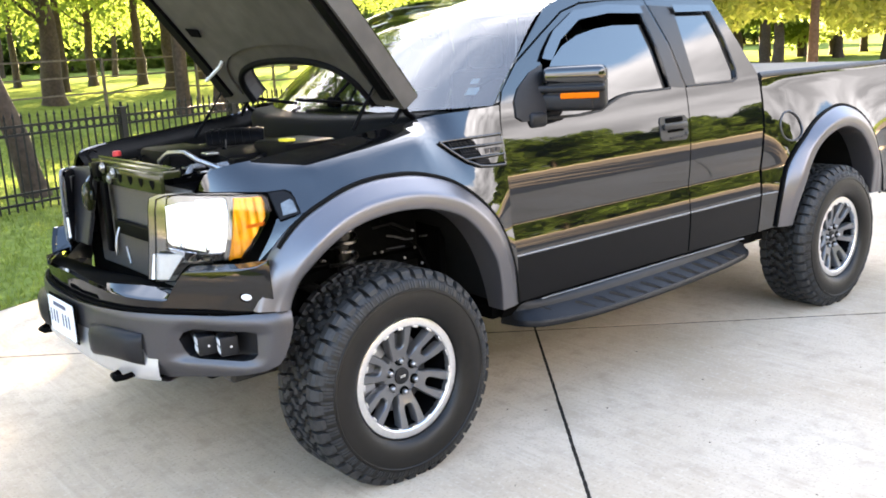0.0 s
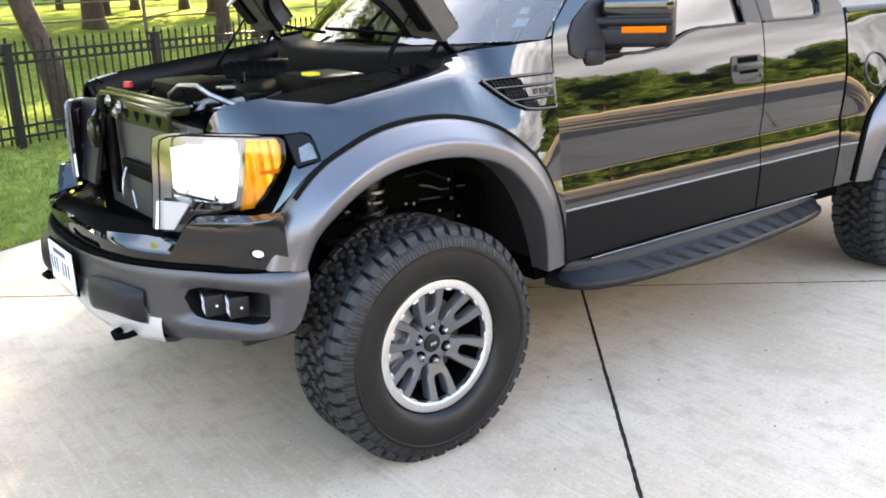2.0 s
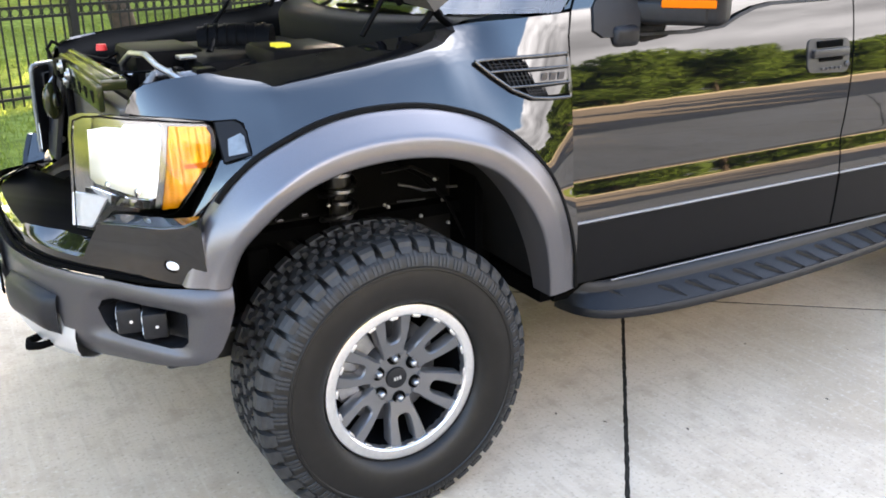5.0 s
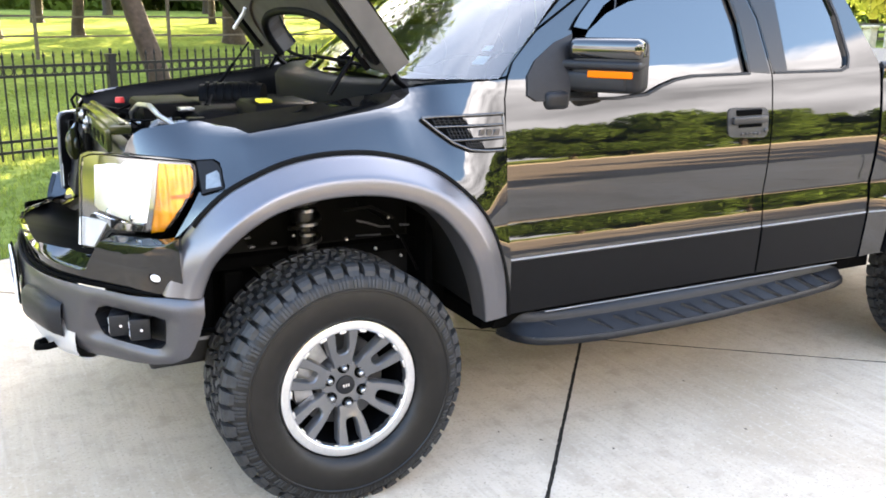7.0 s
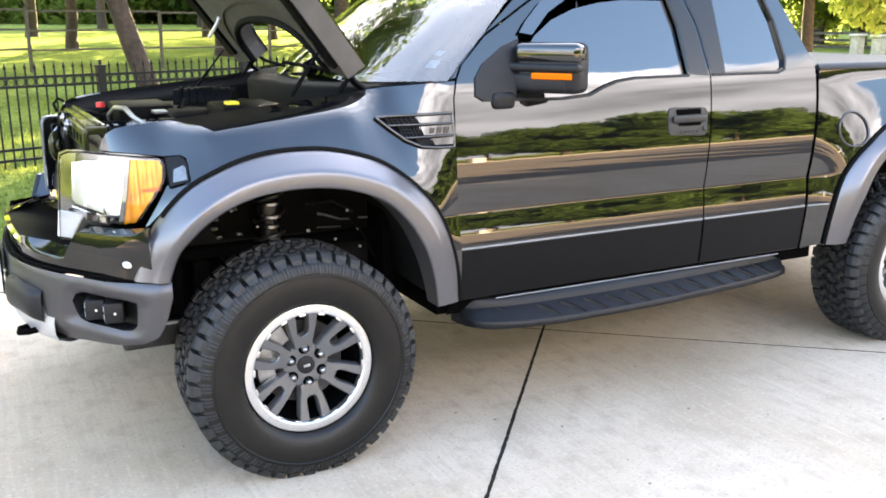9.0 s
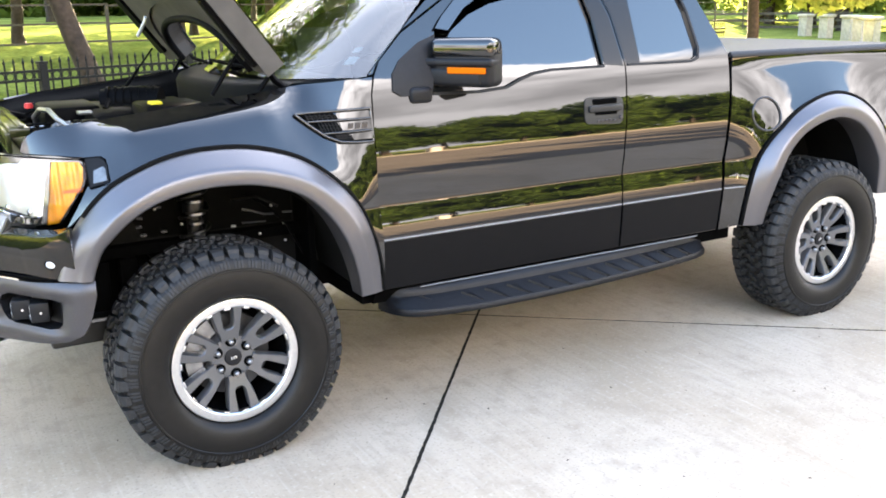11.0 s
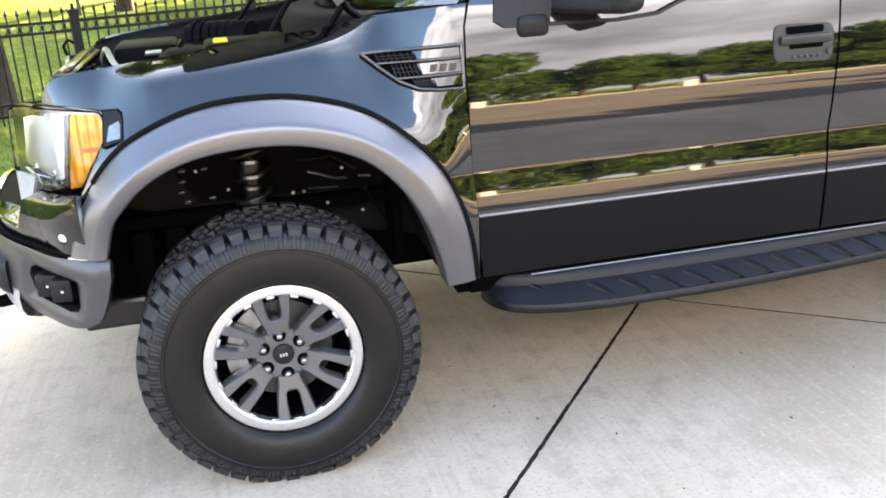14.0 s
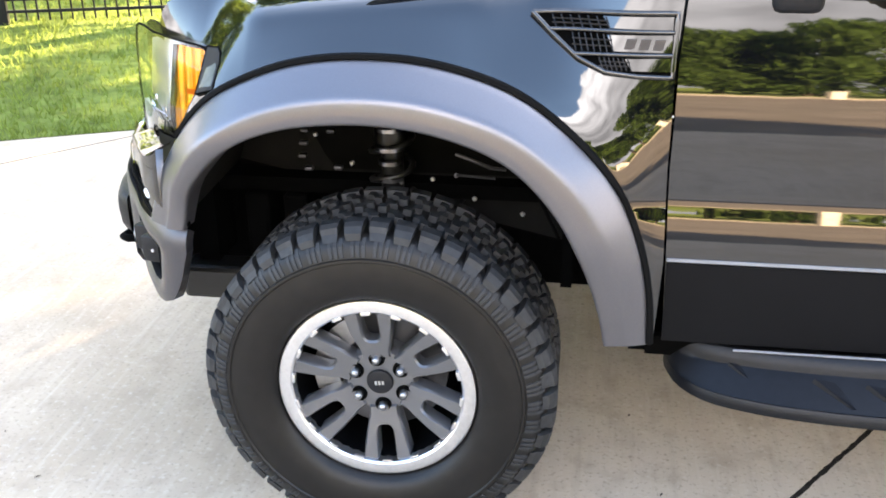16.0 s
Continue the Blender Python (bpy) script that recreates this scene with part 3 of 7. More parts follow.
TOP_Y = [0.36, 0.345, 0.325, 0.285, 0.27, 0.27, 0.26, 0.20, 0.14, 0.12]


def rounded(xs, ys, soft=0.03):
    """A table through the points with its corners rounded off."""
    gx = np.arange(xs[0] - 0.2, xs[-1] + 0.2, 0.005)
    gy = np.interp(gx, xs, ys)
    gy = np.where(gx < xs[0], ys[0] + (gx - xs[0]) * (ys[1] - ys[0]) / (xs[1] - xs[0]), gy)
    k = np.exp(-0.5 * (np.arange(-20, 21) * 0.005 / soft) ** 2)
    k /= k.sum()
    pad = np.r_[gy[0] + (np.arange(-20, 0)) * (gy[1] - gy[0]), gy, np.full(20, gy[-1])]
    return gx, np.convolve(pad, k, "valid")


NOSE_HI, NOSE_LO = rounded(*NOSE_HI), rounded(*NOSE_LO)
TOPZ, TOPY = rounded(TOP_X, TOP_Z), rounded(TOP_X, TOP_Y, 0.05)
ARC_F, ARC_R = smooth_curve(ARCH_F_OUT, 900), smooth_curve(ARCH_R_OUT, 900)


def nose(x, z):
    k = min(max((z - 0.86) / 0.36, 0), 1)
    k = k * k * (3 - 2 * k)
    return float(np.interp(x, *NOSE_HI)) * k + float(np.interp(x, *NOSE_LO)) * (1 - k)


def raw_fender(x, z):
    base = side_y(min(z, 1.16)) + nose(x, z)
    zt, yt = float(np.interp(x, *TOPZ)), float(np.interp(x, *TOPY))
    back = min(max((x - 0.25) / 0.42, 0), 1)
    back = back * back * (3 - 2 * back)
    v = max((z - 1.08) / (zt - 1.08), 0)
    y = base + (yt - base) * v ** (1.35 + 0.4 * min(max((-0.28 - x) / 0.22, 0), 1))
    return y * (1 - back) + side_y(z) * back


def arch_edge(x):
    """How far out the flare meets the fender."""
    return float(np.interp(x, [-0.588, -0.5, -0.4, -0.3, 0.2, 0.3, 0.42, 0.5, 0.58, 0.66], [0.064, 0.052, 0.028, 0.010, 0.006, 0.002, -0.008, -0.017, -0.014, -0.020]))


ARC_PULL = np.array([arch_edge(x) - raw_fender(x, z) for x, z in ARC_F])


def fender_y(x, z):
    """The fender's skin, drawn out to the flare along the arch."""
    d = np.hypot(ARC_F[:, 0] - x, ARC_F[:, 1] - z)
    w = np.exp(-(d - d.min()) / 0.02)
    y = raw_fender(x, z) + float((ARC_PULL * w).sum() / w.sum()) * math.exp(-(d.min() / 0.115) ** 1.2)
    # over the wheel it leans evenly up, then rolls in to the bonnet's edge
    ze, zt = float(np.interp(x, ARC_F[:, 0], ARC_F[:, 1])), float(np.interp(x, *TOPZ))
    k = min(max((x + 0.46) / 0.2, 0), 1) * min(max((0.50 - x) / 0.3, 0), 1)
    k = k * k * (3 - 2 * k)
    if k > 0 and z > ze:
        p = min((z - ze) / (zt - ze), 1.0)
        y += (arch_edge(x) + 0.11 * p + (float(np.interp(x, *TOPY)) - arch_edge(x) - 0.11) * p ** 9 - y) * k
    return y


def fender(x, z):
    return (x, fender_y(x, z), z)


def bed_y(x, z):
    z2 = min(z, 1.42)
    d = np.min((ARC_R[:, 0] - x) ** 2 + (ARC_R[:, 1] - z) ** 2) ** 0.5
    swell = math.exp(-d / 0.14)
    top = 0.17 * min(max((z - 1.0) / 0.45, 0), 1) ** 2
    wide = min(max((x - 2.65) / 0.35, 0), 1)
    return side_y(z2) * (1 - 0.6 * wide) + top * wide * 0.4 - 0.05 * swell * wide


def bed(x, z):
    return (x, bed_y(x, z), z)


# the bumper's line in plan, from the near wheel round the front to the far wheel
half = smooth_curve([(-0.455, -0.012), (-0.52, 0.004), (-0.60, 0.068), (-0.68, 0.175), (-0.755, 0.30), (-0.83, 0.42), (-0.895, 0.55), (-0.94, 0.70), (-0.962, 0.88), (-0.968, YC)], 60)
FRONT = np.vstack([half, [(x, 2 * YC - y) for x, y in half[-2::-1]]])
FRONT_S = np.r_[0, np.cumsum(np.linalg.norm(np.diff(FRONT, axis=0), axis=1))]
FRONT_L = FRONT_S[-1]


def front_at(s, off=0.0):
    x, y = np.interp(s, FRONT_S, FRONT[:, 0]), np.interp(s, FRONT_S, FRONT[:, 1])
    a, b = s - 0.02, s + 0.02
    t = Vector((np.interp(b, FRONT_S, FRONT[:, 0]) - np.interp(a, FRONT_S, FRONT[:, 0]), np.interp(b, FRONT_S, FRONT[:, 1]) - np.interp(a, FRONT_S, FRONT[:, 1]))).normalized()
    return x - t.y * off, y + t.x * off


def front_s(x, y):
    return float(FRONT_S[np.argmin((FRONT[:, 0] - x) ** 2 + (FRONT[:, 1] - y) ** 2)])


def bumper(s, z):
    """Grey bumper: flat face, its top and foot rolled in."""
    d = 0.026 * max(0, (0.62 - z) / 0.07) ** 2 + 0.016 * max(0, (z - 0.765) / 0.05) ** 2
    # scoop round the driving lamps
    t = min(s, FRONT_L - s)
    k = 1 - min(max(math.hypot(max(abs(t - 0.33 - (0.69 - z) * 0.3) - 0.13, 0) / 0.10, max(abs(z - 0.684) - 0.04, 0) / 0.055), 0), 1)
    d += 0.020 * k * k * (3 - 2 * k)
    x, y = front_at(s, -d)
    return (x, y, z)


def fascia(s, z):
    d = float(np.interp(min(s, FRONT_L - s), [0.1, 0.34], [0.003, 0.02])) + 0.005 * max(0, (z - 0.89) / 0.1) ** 2 + 0.16 * max(0, 0.885 - z)
    x, y = front_at(s, -d)
    return (x, y, z)


HOOD_A = radians(51.5)
YH = 1.10                                   # the raised bonnet's middle
HOOD_AXIS = Vector((0.317, 0, 1.478))
HOOD_UP = Vector((-math.cos(HOOD_A), 0, math.sin(HOOD_A)))
HOOD_OUT = Vector((math.sin(HOOD_A), 0, math.cos(HOOD_A)))


def hood_surface(lift):
    def at(y, s):
        crown = 0.05 * (1 - ((y - YH) / 0.82) ** 2) + 0.012 * (1 - (2 * s / 1.2 - 1) ** 2)
        p = HOOD_AXIS + HOOD_UP * s + HOOD_OUT * (crown + lift)
        return (p.x, y, p.z)
    return at


# ---- truck: body ----
truck = thing("pickup_truck", "glossy black pickup truck with grey wheel flares and its bonnet raised", "pickup truck")

FD = [(0.692, 0.578), (0.680, 0.80), (0.671, 1.02), (0.671, 1.25), (0.682, 1.40), (0.704, 1.472), (0.738, 1.53), (0.862, 1.638), (1.082, 1.763), (1.262, 1.862), (1.40, 1.898), (1.60, 1.912), (1.898, 1.914),
      (1.992, 1.68), (2.024, 1.45), (1.987, 1.10), (1.971, 0.80), (1.971, 0.58)]
FW = [(0.962, 1.392), (1.022, 1.64), (1.06, 1.69), (1.15, 1.768), (1.33, 1.86), (1.58, 1.885), (1.835, 1.875), (1.885, 1.67), (1.90, 1.462), (1.60, 1.461), (1.50, 1.45), (1.42, 1.428), (1.34, 1.397), (1.20, 1.387)]
RD = [(1.979, 0.58), (1.979, 0.80), (1.995, 1.10), (2.032, 1.45), (2.0, 1.68), (1.908, 1.912), (2.10, 1.914), (2.50, 1.905), (2.635, 1.64), (2.715, 1.49), (2.695, 1.30), (2.667, 1.10), (2.642, 0.80), (2.632, 0.578)]
RW = [(2.125, 1.468), (2.125, 1.862), (2.42, 1.855), (2.478, 1.70), (2.506, 1.52), (2.495, 1.482), (2.46, 1.467)]
AP = [(0.676, 1.478), (0.83, 1.622), (1.15, 1.885), (1.33, 1.945), (1.44, 1.945), (1.395, 1.906), (1.257, 1.870), (1.076, 1.771), (0.856, 1.646), (0.732, 1.538), (0.699, 1.482)]
FENDER = [(0.664, 0.598), (0.672, 0.80), (0.664, 1.02), (0.664, 1.25), (0.675, 1.40), (0.694, 1.470)] + [(x, z) for x, z in zip(TOP_X[8:1:-1], TOP_Z[8:1:-1])][1:] + \
         [(-0.575, 1.326), (-0.602, 1.310), (-0.622, 1.284), (-0.632, 1.252), (-0.60, 1.246), (-0.44, 1.237), (-0.388, 1.244), (-0.374, 1.235), (-0.376, 1.165), (-0.40, 1.15)] + [tuple(q + (0, 0.004)) for q in ARCH_F_OUT if q[0] > -0.37]

for f in (False, True):
    d = panel("front_door", FD, side, PAINT, truck, step=0.05, fine=4.0, holes=[FW], flip=f)
    panel("side_window", [(x, z) for x, z in FW[:2]] + [(1.050, 1.565), (1.12, 1.640), (1.22, 1.705), (1.34, 1.750), (1.48, 1.777), (1.62, 1.790), (1.857, 1.788)] + FW[7:], lambda x, z: (x, side_y(z) + 0.024, z), TINT, d, "lowered tinted side window", step=0.08, flip=f, thick=0.004)
    panel("mirror_sail", [(0.775, 1.41), (0.81, 1.388), (0.958, 1.384), (1.018, 1.63), (0.93, 1.60), (0.83, 1.535), (0.785, 1.48)], lambda x, z: (x, side_y(z) - 0.008, z), PLASTIC, d, "black plastic corner panel", step=0.05, flip=f)
    # pale strip: the sky's highlight on the crease, put in as colour
    panel("crease_highlight", [(0.682, 0.795), (1.969, 0.795), (1.969, 0.802), (0.682, 0.802)], lambda x, z: (x, side_y(z) - 0.004, z), HIGHLIGHT, d, "sky highlight along the body crease, drawn as a pale strip", step=0.2, flip=f, thick=0.004)
    panel("door_cladding", [(0.690, 0.580), (0.682, 0.790), (1.968, 0.790), (1.969, 0.582)], lambda x, z: (x, side_y(z) - 0.004, z), CLADDING, d, "satin black lower cladding", step=0.08, flip=f, thick=0.004)
    panel("window_seal", [(1.90, 1.455), (1.60, 1.453), (1.50, 1.441), (1.42, 1.419), (1.34, 1.388), (1.20, 1.378), (0.962, 1.383), (0.962, 1.392), (1.20, 1.388), (1.34, 1.398), (1.42, 1.43), (1.5, 1.452), (1.6, 1.463), (1.90, 1.464)], lambda x, z: (x, side_y(z) - 0.006, z), PLASTIC, d, step=0.1, flip=f)
    panel("rain_visor", [(1.02, 1.655), (1.06, 1.70), (1.15, 1.778), (1.33, 1.87), (1.58, 1.895), (1.84, 1.886), (1.85, 1.845), (1.58, 1.852), (1.35, 1.825), (1.18, 1.735), (1.08, 1.645)], lambda x, z: (x, side_y(z) - 0.014 - 0.1 * max(0, 1.89 - z) * 0.3, z), TINT, d, "dark smoked rain visor", step=0.06, flip=f, thick=0.003)
    panel("b_pillar_trim", [(1.905, 1.465), (1.89, 1.67), (1.842, 1.878), (1.90, 1.888), (1.985, 1.68), (2.017, 1.455)], lambda x, z: (x, side_y(z) - 0.002, z), PILLAR, d, "satin black pillar trim", step=0.06, flip=f, thick=0.004)
    r = panel("rear_door", RD, side, PAINT, truck, step=0.05, fine=4.0, holes=[RW], flip=f)
    panel("door_cladding", [(1.981, 0.582), (1.981, 0.790), (2.640, 0.790), (2.631, 0.582)], lambda x, z: (x, side_y(z) - 0.004, z), CLADDING, r, "satin black lower cladding", step=0.08, flip=f, thick=0.004)
    panel("quarter_window", RW, lambda x, z: (x, side_y(z) + 0.012, z), TINT, r, "tinted quarter window", step=0.08, flip=f, thick=0.004)
    panel("window_seal", [(2.04, 1.455), (2.46, 1.453), (2.505, 1.468), (2.522, 1.52), (2.494, 1.70), (2.435, 1.866), (2.422, 1.858), (2.480, 1.70), (2.508, 1.52), (2.496, 1.480), (2.46, 1.464), (2.04, 1.464)], lambda x, z: (x, side_y(z) - 0.006, z), PLASTIC, r, step=0.1, flip=f)
    panel("crease_highlight", [(1.981, 0.795), (2.640, 0.795), (2.641, 0.802), (1.981, 0.802)], lambda x, z: (x, side_y(z) - 0.004, z), HIGHLIGHT, r, "sky highlight along the body crease, drawn as a pale strip", step=0.2, flip=f, thick=0.004)
    panel("pillar_trim", [(2.037, 1.455), (2.005, 1.68), (1.925, 1.885), (2.118, 1.875), (2.120, 1.46)], lambda x, z: (x, side_y(z) - 0.002, z), PILLAR, r, "satin black pillar trim", step=0.06, flip=f, thick=0.004)
    panel("rain_visor", [(2.10, 1.885), (2.44, 1.878), (2.45, 1.845), (2.11, 1.845)], lambda x, z: (x, side_y(z) - 0.02, z), TINT, r, "dark smoked rain visor", step=0.06, flip=f, thick=0.003)
    panel("a_pillar", AP, side, PAINT, truck, step=0.05, flip=f)
    fe = panel("front_fender", FENDER, fender, PAINT, truck, step=0.016, fine=1.0, flip=f)
    panel("rocker_panel", [(0.66, 0.50), (0.66, 0.572), (2.65, 0.572), (2.65, 0.50)], lambda x, z: (x, side_y(0.57) + 0.03 + (0.572 - z) * 0.5, z), MATTE, truck, step=0.2, flip=f)
    BED = [(2.652, 0.575), (2.66, 0.80), (2.685, 1.10), (2.712, 1.30), (2.735, 1.46), (3.3, 1.458), (4.3, 1.452), (4.62, 1.45), (4.62, 0.66), (3.985, 0.62)] + [tuple(q + (0, 0.004)) for q in ARCH_R_OUT[::-1]]
    cap_hole = [(2.925 + 0.088 * math.cos(a), 1.168 + 0.088 * math.sin(a)) for a in np.linspace(0, 2 * math.pi, 25)[:-1]]
    bs = panel("bed_side", BED, bed, PAINT, truck, step=0.05, fine=1.5, holes=[cap_hole], flip=f)
    panel("fuel_door", [(2.925 + 0.083 * math.cos(a), 1.168 + 0.083 * math.sin(a)) for a in np.linspace(0, 2 * math.pi, 25)[:-1]], lambda x, z: (x, bed_y(x, z) + 0.004, z), PAINT, bs, "round glossy fuel door", step=0.04, flip=f)
    fr = bmesh.new()
    tube(fr, [(2.925 + 0.0855 * math.cos(a), (lambda y: 2 * YC - y if f else y)(bed_y(2.925 + 0.0855 * math.cos(a), 1.168 + 0.0855 * math.sin(a)) - 0.001), 1.168 + 0.0855 * math.sin(a)) for a in np.linspace(0, 2 * math.pi, 33)], 0.0055, 8)
    part("fuel_door_ring", fr, BADGE, bs, "grey ring round the fuel door", smooth=60)
    panel("crease_highlight", [(2.662, 0.795), (2.79, 0.795), (2.79, 0.802), (2.662, 0.802)], lambda x, z: (x, bed_y(x, z) - 0.003, z), HIGHLIGHT, bs, "sky highlight along the body crease, drawn as a pale strip", step=0.2, flip=f, thick=0.004)
    panel("bed_rail_cap", [(2.735, 1.462), (4.6, 1.454), (4.6, 1.485), (3.3, 1.49), (2.735, 1.492)], lambda x, z: (x, bed_y(x, 1.42) - 0.004 + max(0, z - 1.475) * 1.5, z), PLASTIC, truck, "black plastic rail cap", step=0.08, flip=f, thick=0.06)
    # tail lamp at the corner
    panel("tail_lamp", [(4.36, 1.10), (4.36, 1.40), (4.62, 1.40), (4.62, 1.10)], lambda x, z: (x, bed_y(x, z) - 0.006, z), RED, truck, "red tail lamp", step=0.08, flip=f, thick=0.03)


def flare(outer, inner, yfun, flip, front=False):
    """A bulging wheel flare between two arches, with a lip turned into the well."""
    sect = [(0.0, 0.035, 0), (0.0, -0.006, 0), (0.05, -0.022, 0), (0.14, -0.036, 0), (0.28, -0.057, 0), (0.42, -0.077, 0), (0.49, -0.086, 0), (0.55, -0.091, 0), (0.63, -0.0935, 0), (0.78, -0.0955, 0), (0.93, -0.0955, 0), (0.985, -0.092, 0), (1.0, -0.084, 0), (1.0, -0.03, 0), (1.0, 0.06, 0)]
    bm = bmesh.new()
    rows = []
    for k in range(len(outer)):
        o, i = outer[k], inner[k]
        yo = yfun(o[0], o[1])
        row = []
        for f, dy, _ in sect:
            q = o + (i - o) * f
            blend = 1 - min(f / 0.6, 1)
            # the lower ends run in to the body
            low = min(max((o[1] - 0.58) / 0.34, 0), 1) if o[0] > 0 else 1.0
            y = dy * (0.35 + 0.65 * low) + yo * blend
            # and the front end sweeps in with the bumper
            e = min(max((1.10 - q[1]) / 0.28, 0), 1) if o[0] < 0 and front else 0.0
            y += 0.092 * e * e * (3 - 2 * e) * min(f / 0.5, 1)
            if dy > 0.05:
                y = 0.06
            y = y if not flip else 2 * YC - y
            row.append(bm.verts.new((q[0], y, q[1])))
        rows.append(row)
    for a, b in zip(rows, rows[1:]):
        for k in range(len(sect) - 1):
            bm.faces.new((a[k], a[k + 1], b[k + 1], b[k]))
    for row in (rows[0], rows[-1]):
        bm.faces.new(row)
    return bm


for f in (False, True):
    fl = part("front_flare", flare(ARCH_F_OUT, ARCH_F_IN, lambda x, z: arch_edge(x), f, True), GRAPHITE, truck, "satin graphite grey wheel flare", smooth=62)
    part("rear_flare", flare(ARCH_R_OUT, ARCH_R_IN, bed_y, f), GRAPHITE, truck, "satin graphite grey wheel flare", smooth=62)
    for arch, yf, par in ((ARCH_F_OUT, fender_y, "front"), (ARCH_R_OUT, bed_y, "rear")):
        bm = bmesh.new()
        tube(bm, [(x, (lambda y: 2 * YC - y if f else y)(yf(x, z) - 0.008), z + 0.003) for x, z in arch if x > -0.50], 0.0095, 6)
        part(par + "_flare_seal", bm, FOAM, truck, "black rubber seal", smooth=60)


def wheel_well(arch, flip):
    """Dark liner of a wheel housing."""
    bm = bmesh.new()
    g = lambda y: 2 * YC - y if flip else y
    a = [bm.verts.new((x, g(0.02), z + 0.03)) for x, z in arch]
    b = [bm.verts.new((x * 1.0, g(0.42), z + 0.05)) for x, z in arch]
    for k in range(len(arch) - 1):
        bm.faces.new((a[k], a[k + 1], b[k + 1], b[k]))
    bm.faces.new(b)
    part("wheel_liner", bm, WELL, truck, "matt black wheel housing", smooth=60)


for f in (False, True):
    wheel_well(ARCH_F_IN, f)
    wheel_well(ARCH_R_IN, f)


# cab top, screen, floor pan
def grid_sheet(name, rows, mat, parent, label="", thick=0.0, smooth=50):
    bm = bmesh.new()
    vs = [[bm.verts.new(p) for p in row] for row in rows]
    for a, b in zip(vs, vs[1:]):
        for k in range(len(a) - 1):
            bm.faces.new((a[k], a[k + 1], b[k + 1], b[k]))
    if thick:
        bmesh.ops.recalc_face_normals(bm, faces=bm.faces)
        bmesh.ops.solidify(bm, geom=bm.faces, thickness=thick)
    return part(name, bm, mat, parent, label, smooth)


scr_edge = smooth_curve([(0.665, 1.470), (0.83, 1.620), (1.15, 1.882), (1.33, 1.942)], 12)
scr_mid = smooth_curve([(0.34, 1.445), (0.58, 1.63), (0.98, 1.89), (1.24, 1.985)], 12)


def screen_row(e, c, n=20, drop=0.0):
    row = []
    for u in np.linspace(-1, 1, n + 1):
        k = 1 - abs(u) ** 2.2
        ye = side_y(e[1]) + 0.006
        row.append((e[0] + (c[0] - e[0]) * k, YC + u * (YC - ye), e[1] + (c[1] - e[1]) * k - drop))
    return row


wind = grid_sheet("windscreen", [screen_row(e, c) for e, c in zip(scr_edge, scr_mid)], SHIELD, truck, "large raked windscreen")
roof_rows = [screen_row(scr_edge[-1], scr_mid[-1])]
for x, ze, zc in ((1.5, 1.945, 2.0), (1.8, 1.948, 2.005), (2.1, 1.945, 2.0), (2.4, 1.935, 1.985), (2.53, 1.918, 1.955)):
    roof_rows.append([(x, YC + u * (YC - side_y(1.915) - 0.0 - 0.03 * abs(u) ** 8), ze - 0.03 * abs(u) ** 6 + (zc - ze) * (1 - abs(u) ** 2.2)) for u in np.linspace(-1, 1, 21)])
grid_sheet("roof", roof_rows, PAINT, truck)
for f in (False, True):
    panel("roof_rail", [(1.33, 1.945), (1.44, 1.948), (1.40, 1.91), (1.60, 1.918), (2.10, 1.918), (2.50, 1.909), (2.53, 1.918), (2.4, 1.935), (1.5, 1.947)][:1] + [(1.5, 1.95), (2.4, 1.94), (2.53, 1.92), (2.50, 1.909), (2.10, 1.918), (1.60, 1.918), (1.41, 1.91)], side, PAINT, truck, step=0.1, flip=f)
for y in (0.10, 2 * YC - 0.16):
    part("sill_filler", boxm((2.56, y, 0.50), (2.80, y + 0.06, 0.95)), MATTE, truck)
part("cab_back", boxm((2.60, 0.14, 0.60), (2.63, 2 * YC - 0.14, 1.50)), PAINT, truck)
back = [[(2.63 - (z - 1.5) * 0.28, YC + u * (YC - side_y(z) - 0.01), z) for u in np.linspace(-1, 1, 9)] for z in (1.48, 1.6, 1.75, 1.91)]
grid_sheet("rear_window", back, TINT, truck, "tinted rear window")
part("floor_pan", boxm((0.62, 0.12, 0.50), (2.63, 2 * YC - 0.12, 0.56)), MATTE, truck)
part("bed_floor", boxm((2.70, 0.16, 0.70), (4.60, 2 * YC - 0.16, 0.76)), MATTE, truck)
part("tonneau_cover", boxm((2.74, 0.15, 1.436), (4.60, 2 * YC - 0.15, 1.464), 0.008), PLASTIC, truck, "flat black bed cover")
part("cover_latch", boxm((2.75, 0.15, 1.455), (2.89, 0.24, 1.482), 0.01), PLASTIC, truck)
part("bed_front", boxm((2.72, 0.15, 0.70), (2.74, 2 * YC - 0.15, 1.46)), PAINT, truck)
part("tailgate", boxm((4.585, 0.12, 0.72), (4.62, 2 * YC - 0.12, 1.46), 0.01), PAINT, truck)
part("rear_bumper", boxm((4.56, 0.05, 0.52), (4.66, 2 * YC - 0.05, 0.70), 0.03), PLASTIC, truck)
for y in (0.52, 2 * YC - 0.60):
    part("frame_rail", boxm((-0.80, y, 0.50), (4.5, y + 0.09, 0.64), 0.01), MATTE, truck)
dash = part("dashboard", boxm((0.62, 0.20, 1.15), (1.05, 2 * YC - 0.20, 1.40), 0.06), SEAT, truck)
bm = bmesh.new()
tube(bm, [(1.12 + 0.06 * math.cos(a) , 0.62 + 0.19 * math.sin(a), 1.40 + 0.17 * math.cos(a)) for a in np.linspace(0, 2 * math.pi, 25)], 0.016, 8)
part("steering_wheel", bm, SEAT, truck, smooth=60)
